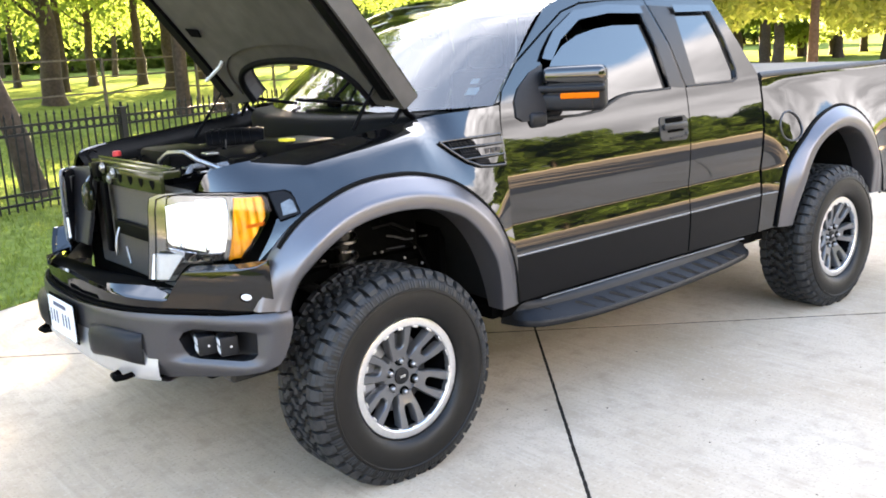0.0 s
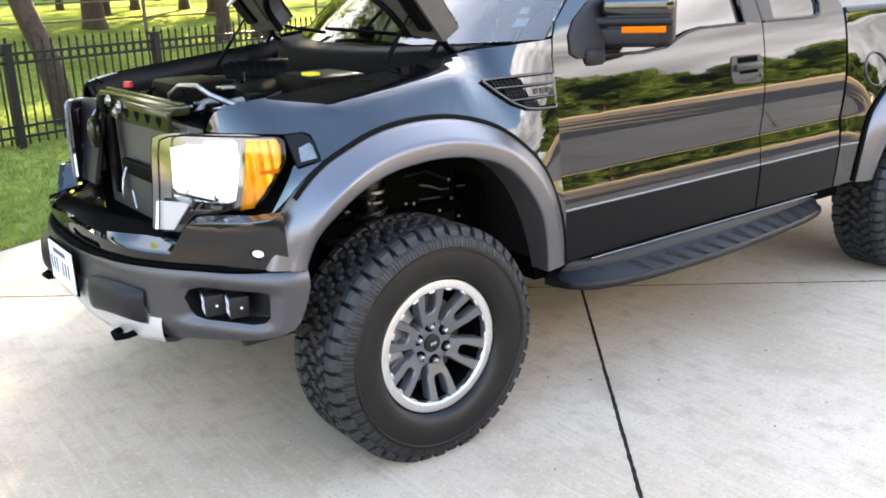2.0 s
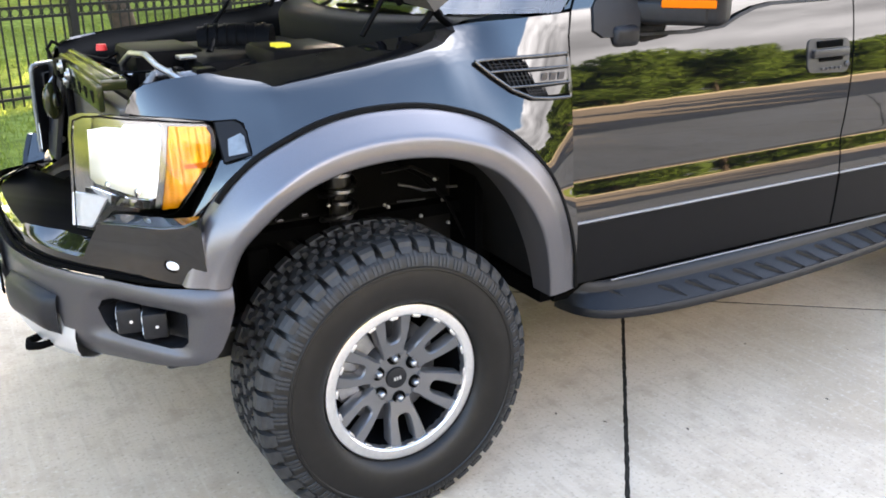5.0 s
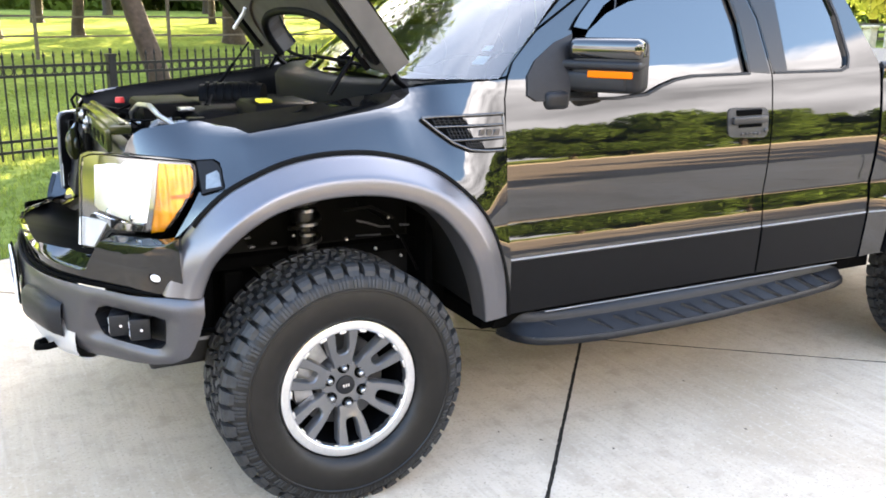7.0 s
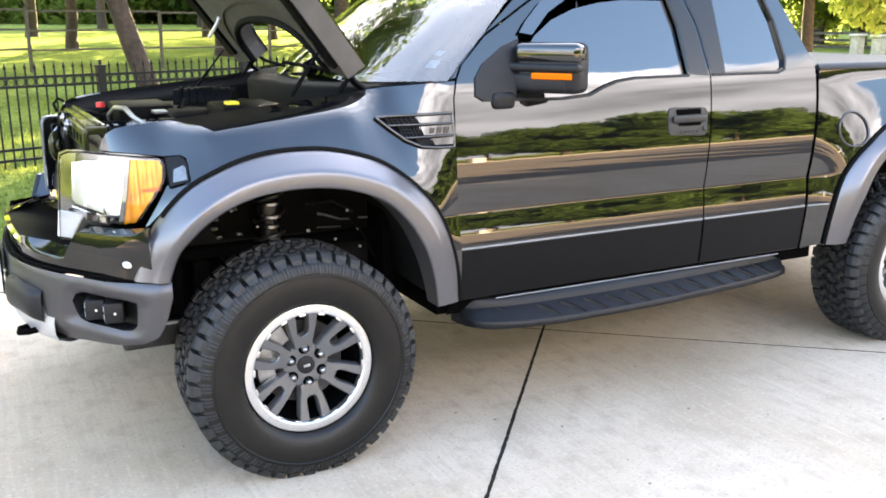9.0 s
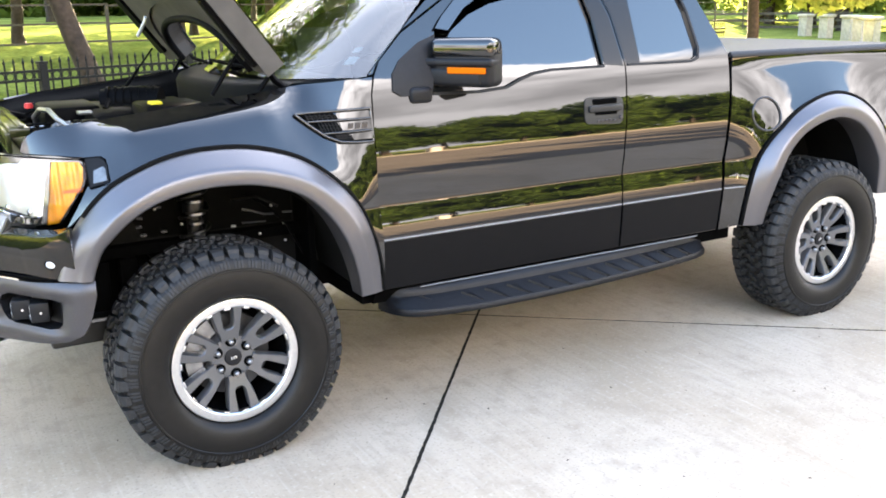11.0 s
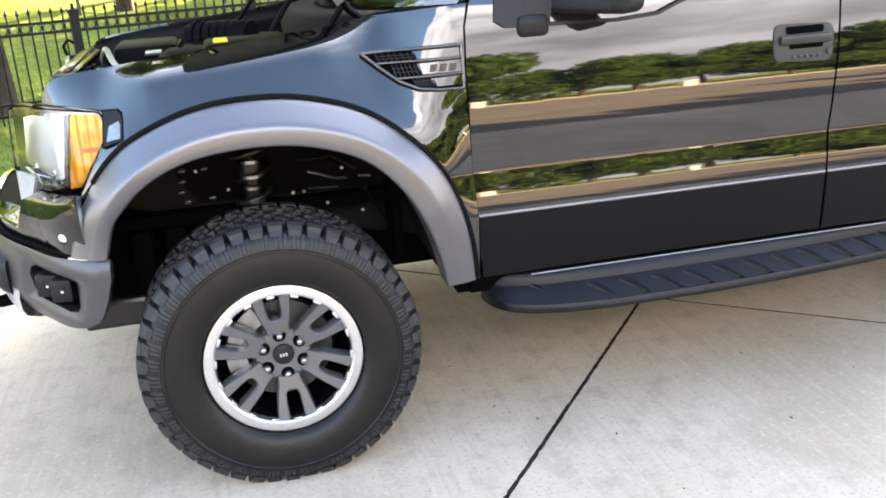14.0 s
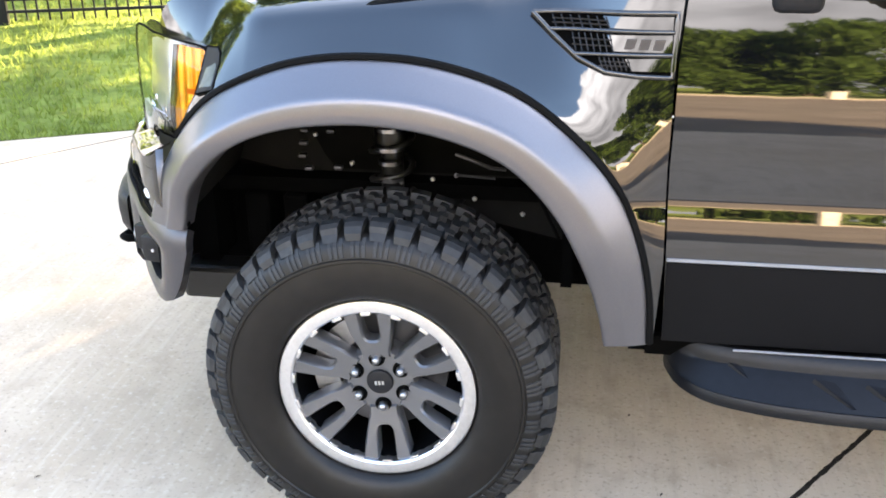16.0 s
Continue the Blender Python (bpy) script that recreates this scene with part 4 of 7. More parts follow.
for y in (0.62, 2 * YC - 0.62):
    bm = boxm((1.35, y - 0.26, 0.80), (1.88, y + 0.26, 1.02), 0.06)
    box(bm, (1.78, y - 0.26, 0.98), (1.95, y + 0.26, 1.58), 0.06)
    box(bm, (1.84, y - 0.14, 1.58), (1.93, y + 0.14, 1.78), 0.04)
    part("front_seat", bm, SEAT, truck, smooth=40)
part("headliner", boxm((1.35, 0.36, 1.90), (2.5, 2 * YC - 0.36, 1.925), 0.0), SEAT, truck)


# ---- truck: wheels ----
def build_wheel():
    """One wheel, its axle along y, its face to -y, its middle at the origin."""
    w = new("wheel")
    R = 0.450
    mid = 0.088
    prof = [(0.232, 0.20), (0.25, 0.226), (0.27, 0.238), (0.315, 0.252), (0.365, 0.252), (0.40, 0.243), (0.420, 0.226), (0.430, 0.19), (0.4345, 0.10), (0.432, 0.0), (0.428, -0.036), (0.421, -0.054),
            (0.410, -0.066), (0.398, -0.073), (0.386, -0.078), (0.376, -0.081), (0.374, -0.0852), (0.368, -0.0865), (0.365, -0.083), (0.35, -0.086), (0.33, -0.0875), (0.305, -0.085), (0.285, -0.079), (0.270, -0.0705), (0.260, -0.060), (0.256, -0.050), (0.253, -0.038), (0.232, -0.02)]
    ty = part("tyre", lathe(bmesh.new(), prof, 120), RUBBER, w, "black all-terrain tyre", smooth=35)
    rng = random.Random(3)
    bm = bmesh.new()

    def prism(poly, r0, r1, taper=0.9):
        """A tread block: an outline of (distance round, across) raised from r0 to r1."""
        cs, cy = sum(q[0] for q in poly) / len(poly), sum(q[1] for q in poly) / len(poly)
        low, top = [], []
        for q in poly:
            a = q[0] / R
            low.append(bm.verts.new((r0 * math.cos(a), q[1], r0 * math.sin(a))))
            a, y = (cs + (q[0] - cs) * taper) / R, cy + (q[1] - cy) * taper
            top.append(bm.verts.new((r1 * math.cos(a), y, r1 * math.sin(a))))
        bm.faces.new(top)
        for k in range(len(poly)):
            m = (k + 1) % len(poly)
            bm.faces.new((low[k], low[m], top[m], top[k]))

    n = 46
    st = 2 * math.pi * R / n
    hook = [(-0.46, -0.52), (-0.02, -0.50), (0.12, -0.10), (0.48, -0.02), (0.44, 0.52), (0.0, 0.48), (-0.12, 0.08), (-0.50, 0.0)]
    for k in range(n):
        o = k * st
        for yc, wd, ph, sg in ((mid - 0.059, 0.054, 0.0, 1), (mid, 0.054, 0.5, -1), (mid + 0.059, 0.054, 0.2, 1)):
            j = rng.uniform(-0.04, 0.04)
            prism([(o + st * (ph + j + 0.80 * u), yc + sg * wd * v) for u, v in hook], 0.428, R - 0.001 * (k % 2))
        # shoulder blocks, long and short by turns, rolled over the edge
        for sg in (-1, 1):
            y0, y1 = mid + sg * 0.090, mid + sg * (0.143 if k % 2 else 0.135)
            a0, a1 = 0.06, 0.86
            rows = []
            for r, y, q in ((R, y0, 0.0), (R, mid + sg * 0.122, 0.02), (R - 0.007, mid + sg * 0.136, 0.04), (R - 0.020, y1 + sg * 0.006, 0.06), (R - 0.036, mid + sg * 0.1535, 0.10)):
                rows.append([bm.verts.new((r * math.cos(a), y, r * math.sin(a))) for a in ((o + st * (a0 + q)) / R, (o + st * (a0 + 0.30)) / R, (o + st * (a1 - 0.30)) / R, (o + st * (a1 - q)) / R)])
            base = [[bm.verts.new((v.co.x * 0.955, v.co.y - sg * 0.006, v.co.z * 0.955)) for v in row] for row in rows]
            for a, b in zip(rows, rows[1:]):
                for i in range(3):
                    bm.faces.new((a[i], a[i + 1], b[i + 1], b[i]))
            for p, q in zip(zip(rows, rows[1:]), zip(base, base[1:])):
                bm.faces.new((q[0][0], p[0][0], p[1][0], q[1][0]))
                bm.faces.new((p[0][3], q[0][3], q[1][3], p[1][3]))
            bm.faces.new((base[0][0], base[0][3], rows[0][3], rows[0][2], rows[0][1], rows[0][0]))
    # fine ribs down the upper sidewall
    for k in range(4 * n):
        a, h = 2 * math.pi * k / (4 * n), 0.5 * 2 * math.pi / (4 * n)
        if k % 4 == 3:
            continue
        vs = []
        for r, y in ((0.419, -0.0565), (0.404, -0.0712), (0.388, -0.0788), (0.379, -0.0815)):
            vs.append([bm.verts.new((r * math.cos(b), yy, r * math.sin(b))) for b, yy in ((a - h * 0.75, y + 0.002), (a - h * 0.55, y - 0.0012), (a + h * 0.55, y - 0.0012), (a + h * 0.75, y + 0.002))])
        for p, q in zip(vs, vs[1:]):
            for i in range(3):
                bm.faces.new((p[i], p[i + 1], q[i + 1], q[i]))
    part("tread", bm, TREAD, w, "chunky tread blocks")["kind"] = "stuff"
    # rim
    rim = part("rim", lathe(bmesh.new(), [(0.252, -0.034), (0.2535, -0.046), (0.250, -0.0525), (0.244, -0.0545), (0.222, -0.0525), (0.217, -0.048), (0.2145, -0.034), (0.213, 0.0), (0.205, 0.08), (0.20, 0.18), (0.222, 0.21), (0.232, 0.21)], 96, close=True), ALLOY, w, "machined silver rim", smooth=35)
    for k in range(18):
        a = 2 * math.pi * (k + 0.5) / 18
        m = Matrix.Rotation(-a, 4, "Y") @ Matrix.Translation((0.2105, -0.046, 0))
        part("rim_tab", boxm((-0.0012, -0.0055, -0.013), (0.008, 0.010, 0.013), 0.0035, m), ALLOY, w, smooth=40)
    # near-black lining over the alloy barrel: the wheel's inner shade as colour
    part("barrel_shade", lathe(bmesh.new(), [(0.215, -0.030), (0.211, 0.0), (0.203, 0.08), (0.198, 0.17), (0.08, 0.17), (0.0, 0.17)], 48), BAYGREY, w, "near-black lining that holds the shade inside the rim", smooth=40)
    # brake disc and caliper
    part("brake_disc", lathe(bmesh.new(), [(0.0, 0.055), (0.165, 0.055), (0.165, 0.082), (0.0, 0.082)], 48), BADGE, w, "steel brake disc", smooth=35)
    bm = bmesh.new()
    arc = [(r, y) for r, y in ((0.115, 0.025), (0.18, 0.025), (0.18, 0.10), (0.115, 0.10))]
    rings = [[bm.verts.new((r * math.cos(a), y, r * math.sin(a))) for r, y in arc] for a in np.linspace(radians(112), radians(192), 9)]
    for p, q in zip(rings, rings[1:]):
        for k in range(4):
            bm.faces.new((p[k], p[(k + 1) % 4], q[(k + 1) % 4], q[k]))
    bm.faces.new(rings[0])
    bm.faces.new(rings[-1])
    part("brake_caliper", bm, STEEL, w, smooth=40)
    # spokes: a forked pair, six times

    def spoke():
        """A paddle with a U-shaped slot, its edges chamfered."""
        half = [(0.070, 0.036), (0.095, 0.0385), (0.118, 0.0455), (0.16, 0.0550), (0.221, 0.0655), (0.221, 0.0235), (0.16, 0.0215), (0.138, 0.0200), (0.128, 0.0155), (0.1235, 0.0080)]
        loop = half + [(r, -c) for r, c in half[::-1]]
        n = len(loop)
        b = bmesh.new()
        depth = lambda r: float(np.interp(r, [0.07, 0.105, 0.125, 0.165, 0.221], [-0.010, -0.016, -0.022, -0.031, -0.041]))
        top, mid, low = [], [], []
        for k in range(n):
            p, a, q = Vector(loop[k]), Vector(loop[k - 1]), Vector(loop[(k + 1) % n])
            e, g_ = (p - a).normalized(), (q - p).normalized()
            nv = (Vector((e.y, -e.x)) + Vector((g_.y, -g_.x))).normalized() * 0.0045
            if inside(np.array([p.x + nv.x * 0.5]), np.array([p.y + nv.y * 0.5]), loop)[0]:
                ins = p + nv
            else:
                ins = p - nv
            top.append(b.verts.new((ins.x, depth(ins.x), ins.y)))
            mid.append(b.verts.new((p.x, depth(p.x) + 0.006, p.y)))
            low.append(b.verts.new((p.x, depth(p.x) + 0.045, p.y)))
        # the slotted face: two prongs joined at the root
        o = n - 1
        for q in ((2, 3, 6, 7), (3, 4, 5, 6), (2, 7, 8), (2, 8, 9), (o - 2, o - 3, o - 6, o - 7), (o - 3, o - 4, o - 5, o - 6), (o - 2, o - 7, o - 8), (o - 2, o - 8, o - 9),
                  (0, 1, o - 1, o), (1, 2, o - 2, o - 1), (2, 9, o - 9, o - 2)):
            b.faces.new([top[i] for i in q])
        for k in range(n):
            m = (k + 1) % n
            b.faces.new((top[k], top[m], mid[m], mid[k]))
            b.faces.new((mid[k], mid[m], low[m], low[k]))
        return b
    for k in range(6):
        b = spoke()
        bmesh.ops.transform(b, matrix=Matrix.Rotation(-(math.pi / 2 + k * math.pi / 3), 4, "Y"), verts=b.verts)
        part("spoke", b, SPOKE, w, "grey forked spoke", smooth=35)
    part("hub", lathe(bmesh.new(), [(0.0, -0.004), (0.035, -0.004), (0.04, -0.006), (0.086, -0.002), (0.094, 0.012), (0.10, 0.05), (0.0, 0.05)], 48), SPOKE, w, smooth=35)
    cap = part("centre_cap", lathe(bmesh.new(), [(0.0, -0.014), (0.026, -0.014), (0.033, -0.011), (0.036, 0.0), (0.036, 0.01), (0.0, 0.01)], 40), PLASTIC, w, "black centre cap", smooth=35)
    bm = bmesh.new()
    for i in range(3):
        box(bm, (-0.012 + i * 0.009, -0.0165, -0.005), (-0.006 + i * 0.009, -0.0142, 0.006), 0.001)
    part("cap_badge", bm, ALLOY, w, "small silver badge")
    for k in range(6):
        a = math.pi / 2 + k * math.pi / 3
        nut = lathe(bmesh.new(), [(0.0, -0.027), (0.006, -0.026), (0.0105, -0.021), (0.0115, -0.004), (0.0125, 0.0), (0.0, 0.0)], 12)
        bmesh.ops.transform(nut, matrix=Matrix.Translation((0.0675 * math.cos(a), -0.001, 0.0675 * math.sin(a))), verts=nut.verts)
        part("lug_nut", nut, STEEL, w, "dull steel lug nut", smooth=40)
        seat = lathe(bmesh.new(), [(0.012, -0.004), (0.019, -0.0065), (0.021, -0.004), (0.021, 0.004), (0.012, 0.004)], 16, close=True)
        bmesh.ops.transform(seat, matrix=Matrix.Translation((0.0675 * math.cos(a), -0.0055, 0.0675 * math.sin(a))), verts=seat.verts)
        part("nut_seat", seat, MATTE, w, smooth=40)
    return w


def place_parts(src, m, parent):
    """A copy of a part with its pieces, under the same thing."""
    ob = copy_thing(src, m)
    ob.parent = parent
    return ob


wheel = build_wheel()
wheel.parent = truck
wheel.matrix_basis = pose(0, 0, 0.430, 0, -5.5, 0)
place_parts(wheel, pose(3.40, -0.01, 0.430, 0, -28, 0), truck)
place_parts(wheel, pose(0, 2 * YC, 0.430, 0, 25, 180), truck)
place_parts(wheel, pose(3.40, 2 * YC + 0.01, 0.430, 0, 40, 180), truck)

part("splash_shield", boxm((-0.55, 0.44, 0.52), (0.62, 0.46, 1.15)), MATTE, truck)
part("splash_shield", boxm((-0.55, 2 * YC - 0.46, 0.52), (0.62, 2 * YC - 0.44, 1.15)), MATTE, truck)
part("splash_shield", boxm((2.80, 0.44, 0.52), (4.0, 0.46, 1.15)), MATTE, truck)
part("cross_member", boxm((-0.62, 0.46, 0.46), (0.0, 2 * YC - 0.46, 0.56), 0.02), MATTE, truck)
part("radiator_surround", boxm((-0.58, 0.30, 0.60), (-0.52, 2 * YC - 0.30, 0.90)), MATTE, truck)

# suspension seen in the near front well
for f in (False, True):
    g = (lambda y: 2 * YC - y) if f else (lambda y: y)
    bm = bmesh.new()
    coil = [(-0.02 + 0.055 * math.cos(a), g(0.33 + 0.055 * math.sin(a)), 0.66 + 0.0125 * a) for a in np.linspace(0, 2 * math.pi * 5.5, 120)]
    tube(bm, coil, 0.009, 6)
    part("coil_spring", bm, SUSP, truck, "black coil spring", smooth=60)
    bm = tube(bmesh.new(), [(-0.02, g(0.33), 0.45), (-0.02, g(0.33), 0.95)], 0.03, 12)
    tube(bm, [(-0.02, g(0.33), 0.955), (-0.02, g(0.33), 1.0)], 0.045, 14)
    part("shock_absorber", bm, SUSP, truck, "black shock absorber", smooth=50)
    bm = tube(bmesh.new(), [(0.16, g(0.50), 0.80), (0.12, g(0.25), 0.74), (0.02, g(0.17), 0.71), (-0.12, g(0.25), 0.74), (-0.2, g(0.5), 0.80)], 0.022, 8)
    part("control_arm", bm, SUSP, truck, smooth=60)
    bm = tube(bmesh.new(), [(0.2, g(0.36), 1.0), (0.28, g(0.33), 0.95), (0.36, g(0.30), 0.86), (0.43, g(0.30), 0.72)], 0.005, 6)
    part("brake_hose", bm, BAYGREY, truck, "dull metal brake line", smooth=60)
    bm = tube(bmesh.new(), [(0.14, g(0.34), 0.98), (0.25, g(0.34), 0.985), (0.33, g(0.30), 0.94)], 0.006, 6)
    part("brake_hose", bm, SUSP, truck, "dark brake line", smooth=60)
    # collars and bolts that catch the light on the strut
    for z0, r0 in ((1.005, 0.034), (0.955, 0.040), (0.915, 0.030), (0.87, 0.034)):
        part("strut_collar", lathe(bmesh.new(), [(r0 * 0.6, -0.007), (r0, -0.005), (r0, 0.005), (r0 * 0.6, 0.007)], 20, close=True, m=pose(-0.02, g(0.30), z0, 90, 0, 0)), STEEL, truck, "worn metal collar", smooth=50)
    bm = tube(bmesh.new(), [(0.16, g(0.26), 0.955), (0.20, g(0.25), 0.945), (0.25, g(0.25), 0.925), (0.29, g(0.25), 0.922)], 0.005, 6)
    tube(bm, [(0.33, g(0.25), 0.925), (0.37, g(0.25), 0.922)], 0.005, 6)
    tube(bm, [(0.16, g(0.27), 0.895), (0.26, g(0.27), 0.890)], 0.0035, 6)
    part("brake_line", bm, BADGE, truck, "thin grey brake line", smooth=60)
    for x0, z0 in ((-0.24, 1.00), (-0.245, 0.965), (-0.25, 0.93), (-0.235, 0.895), (-0.17, 1.0), (-0.155, 0.90)):
        part("bracket_tab", boxm((x0 - 0.011, g(0.28) - 0.01, z0 - 0.005), (x0 + 0.011, g(0.28) + 0.01, z0 + 0.005), 0.003), BADGE, truck, "small worn bracket tab")
    part("frame_bracket", boxm((-0.62, g(0.30) - 0.05, 0.50), (-0.30, g(0.30) + 0.05, 0.60), 0.015), SUSP, truck)
    bm = bmesh.new()
    for x in (-0.44, -0.33):
        box(bm, (x, g(0.36) - 0.04, 0.58), (x + 0.07, g(0.36) + 0.04, 0.80), 0.012)
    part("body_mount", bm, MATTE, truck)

# scattered liner clips, pale so that their colour holds the sun's glints
rng = random.Random(15)
for k in range(11):
    x, z = rng.uniform(-0.36, 0.36), rng.uniform(0.80, 1.04)
    b = lathe(bmesh.new(), [(0, -0.008), (0.005, -0.007), (0.0065, 0.0), (0, 0.002)], 8)
    bmesh.ops.transform(b, matrix=Matrix.Translation((x, 0.40 - 0.2 * rng.random(), z)), verts=b.verts)
    part("liner_clip_glint", b, GLINT, truck, "small liner clip, its sun glint put in as pale metal", smooth=50)

# ---- truck: front ----
s_flare = front_s(-0.545, 0.02)
FOG = [(front_s(x, y), z) for x, y, z in ((-0.604, 0.074, 0.735), (-0.598, 0.067, 0.70), (-0.600, 0.070, 0.655), (-0.612, 0.085, 0.636), (-0.64, 0.122, 0.628), (-0.735, 0.268, 0.628), (-0.758, 0.305, 0.636), (-0.772, 0.330, 0.658), (-0.776, 0.337, 0.700), (-0.770, 0.326, 0.728), (-0.752, 0.296, 0.741), (-0.62, 0.094, 0.744))]
FOG_R = [(FRONT_L - s, z) for s, z in FOG]
sB = [(front_s(-0.484, 0.0), 0.818), (0.15, 0.812), (0.3, 0.802), (0.5, 0.798), (0.9, 0.797), (1.1, 0.790)]
low = [(front_s(-0.481, 0.0), 0.76), (front_s(-0.494, 0.0), 0.69), (front_s(-0.512, 0.002), 0.645), (front_s(-0.535, 0.01), 0.618), (0.14, 0.592), (0.22, 0.575), (0.30, 0.564), (0.45, 0.548), (0.58, 0.535), (0.622, 0.545), (0.642, 0.60), (0.665, 0.652), (0.72, 0.676), (0.85, 0.690)]
BUMP = sB + [(FRONT_L - s, z) for s, z in sB[::-1]] + [(FRONT_L - s, z) for s, z in low] + low[::-1]
bump = panel("front_bumper", BUMP, bumper, BUMPER, truck, "dark satin grey steel bumper", step=0.018, holes=[FOG, FOG_R], thick=0.03, out=(-0.5, -0.8, 0))


FASC_T = [(0.092, 1.014), (0.112, 1.004), (0.144, 0.989), (0.22, 0.978), (0.30, 0.973), (0.38, 0.967), (0.448, 0.962), (0.462, 0.957), (0.472, 0.946), (0.545, 0.849), (0.66, 0.850), (0.76, 0.856), (0.86, 0.863), (1.0, 0.876), (1.2, 0.893)]
FASC_B = [(1.05, 0.799), (0.9, 0.804), (0.5, 0.806), (0.3, 0.811), (0.15, 0.823), (front_s(-0.535, 0.01), 0.830)]
FASC = FASC_T + [(FRONT_L - s, z) for s, z in FASC_T[::-1]] + [(FRONT_L - s, z) for s, z in FASC_B[::-1]] + FASC_B
fas = panel("upper_fascia", FASC, fascia, FASCIA, truck, "gloss black upper bumper fascia", step=0.022, thick=0.02, out=(-0.5, -0.8, 0))
seal = [front_at(s, -0.025) for s in np.linspace(0.02, FRONT_L - 0.02, 60)]
part("bumper_gap", tube(bmesh.new(), [(x, y, float(np.interp(min(s, FRONT_L - s), [0.05, 0.3, 0.5, 1.1], [0.829, 0.81, 0.804, 0.797]))) for s, (x, y) in zip(np.linspace(0.02, FRONT_L - 0.02, 60), seal)], 0.0075, 6), MATTE, truck, smooth=60)
# dark shelf between fascia and radiator
top_s, top_z = [q[0] for q in FASC_T], [q[1] for q in FASC_T]
rows = []
for k in np.linspace(0, 1, 4):
    row = []
    for s in np.linspace(0.55, FRONT_L - 0.55, 41):
        x, y = front_at(s, -0.034)
        row.append((x + (-0.60 - x) * k, y, float(np.interp(min(s, FRONT_L - s), top_s, top_z)) - 0.010 - 0.10 * k))
    rows.append(row)
grid_sheet("front_shelf", rows, BAYGREY, truck, "dark plastic shelf behind the fascia")


def fascia_ledge(s0, s1, depth, climb, f):
    """A sky-facing ledge that runs inwards from the fascia's upper edge."""
    rows = []
    for k in (0.0, 0.06, 0.2, 0.6, 1.0):
        row = []
        for s in np.linspace(s0, s1, 19):
            x, y = front_at(s, -0.0015 - float(np.interp(s, [0.1, 0.34], [0.003, 0.02])) - depth(s) * k)
            row.append((x, 2 * YC - y if f else y, float(np.interp(s, top_s, top_z)) - 0.003 * (1 - min(k / 0.06, 1)) + climb * k))
        rows.append(row)
    return rows


for f in (False, True):
    grid_sheet("lower_ledge", fascia_ledge(0.542, 0.86, lambda s: 0.060 * min(1, (0.87 - s) / 0.16), 0.034, f), PAINT, fas, "sky-facing gloss black ledge")
    grid_sheet("upper_ledge", fascia_ledge(0.10, 0.455, lambda s: 0.055, 0.012, f), PAINT, fas, "sky-facing gloss black ledge")
    # the step between the two ledges
    rows = []
    for k in (0.0, 0.5, 1.0):
        row = []
        for s in np.linspace(0.455, 0.545, 7):
            x, y = front_at(s, -0.024 - 0.07 * k)
            row.append((x, 2 * YC - y if f else y, float(np.interp(s, top_s, top_z)) + 0.004 * k))
        rows.append(row)
    grid_sheet("ledge_step", rows, PAINT, fas)

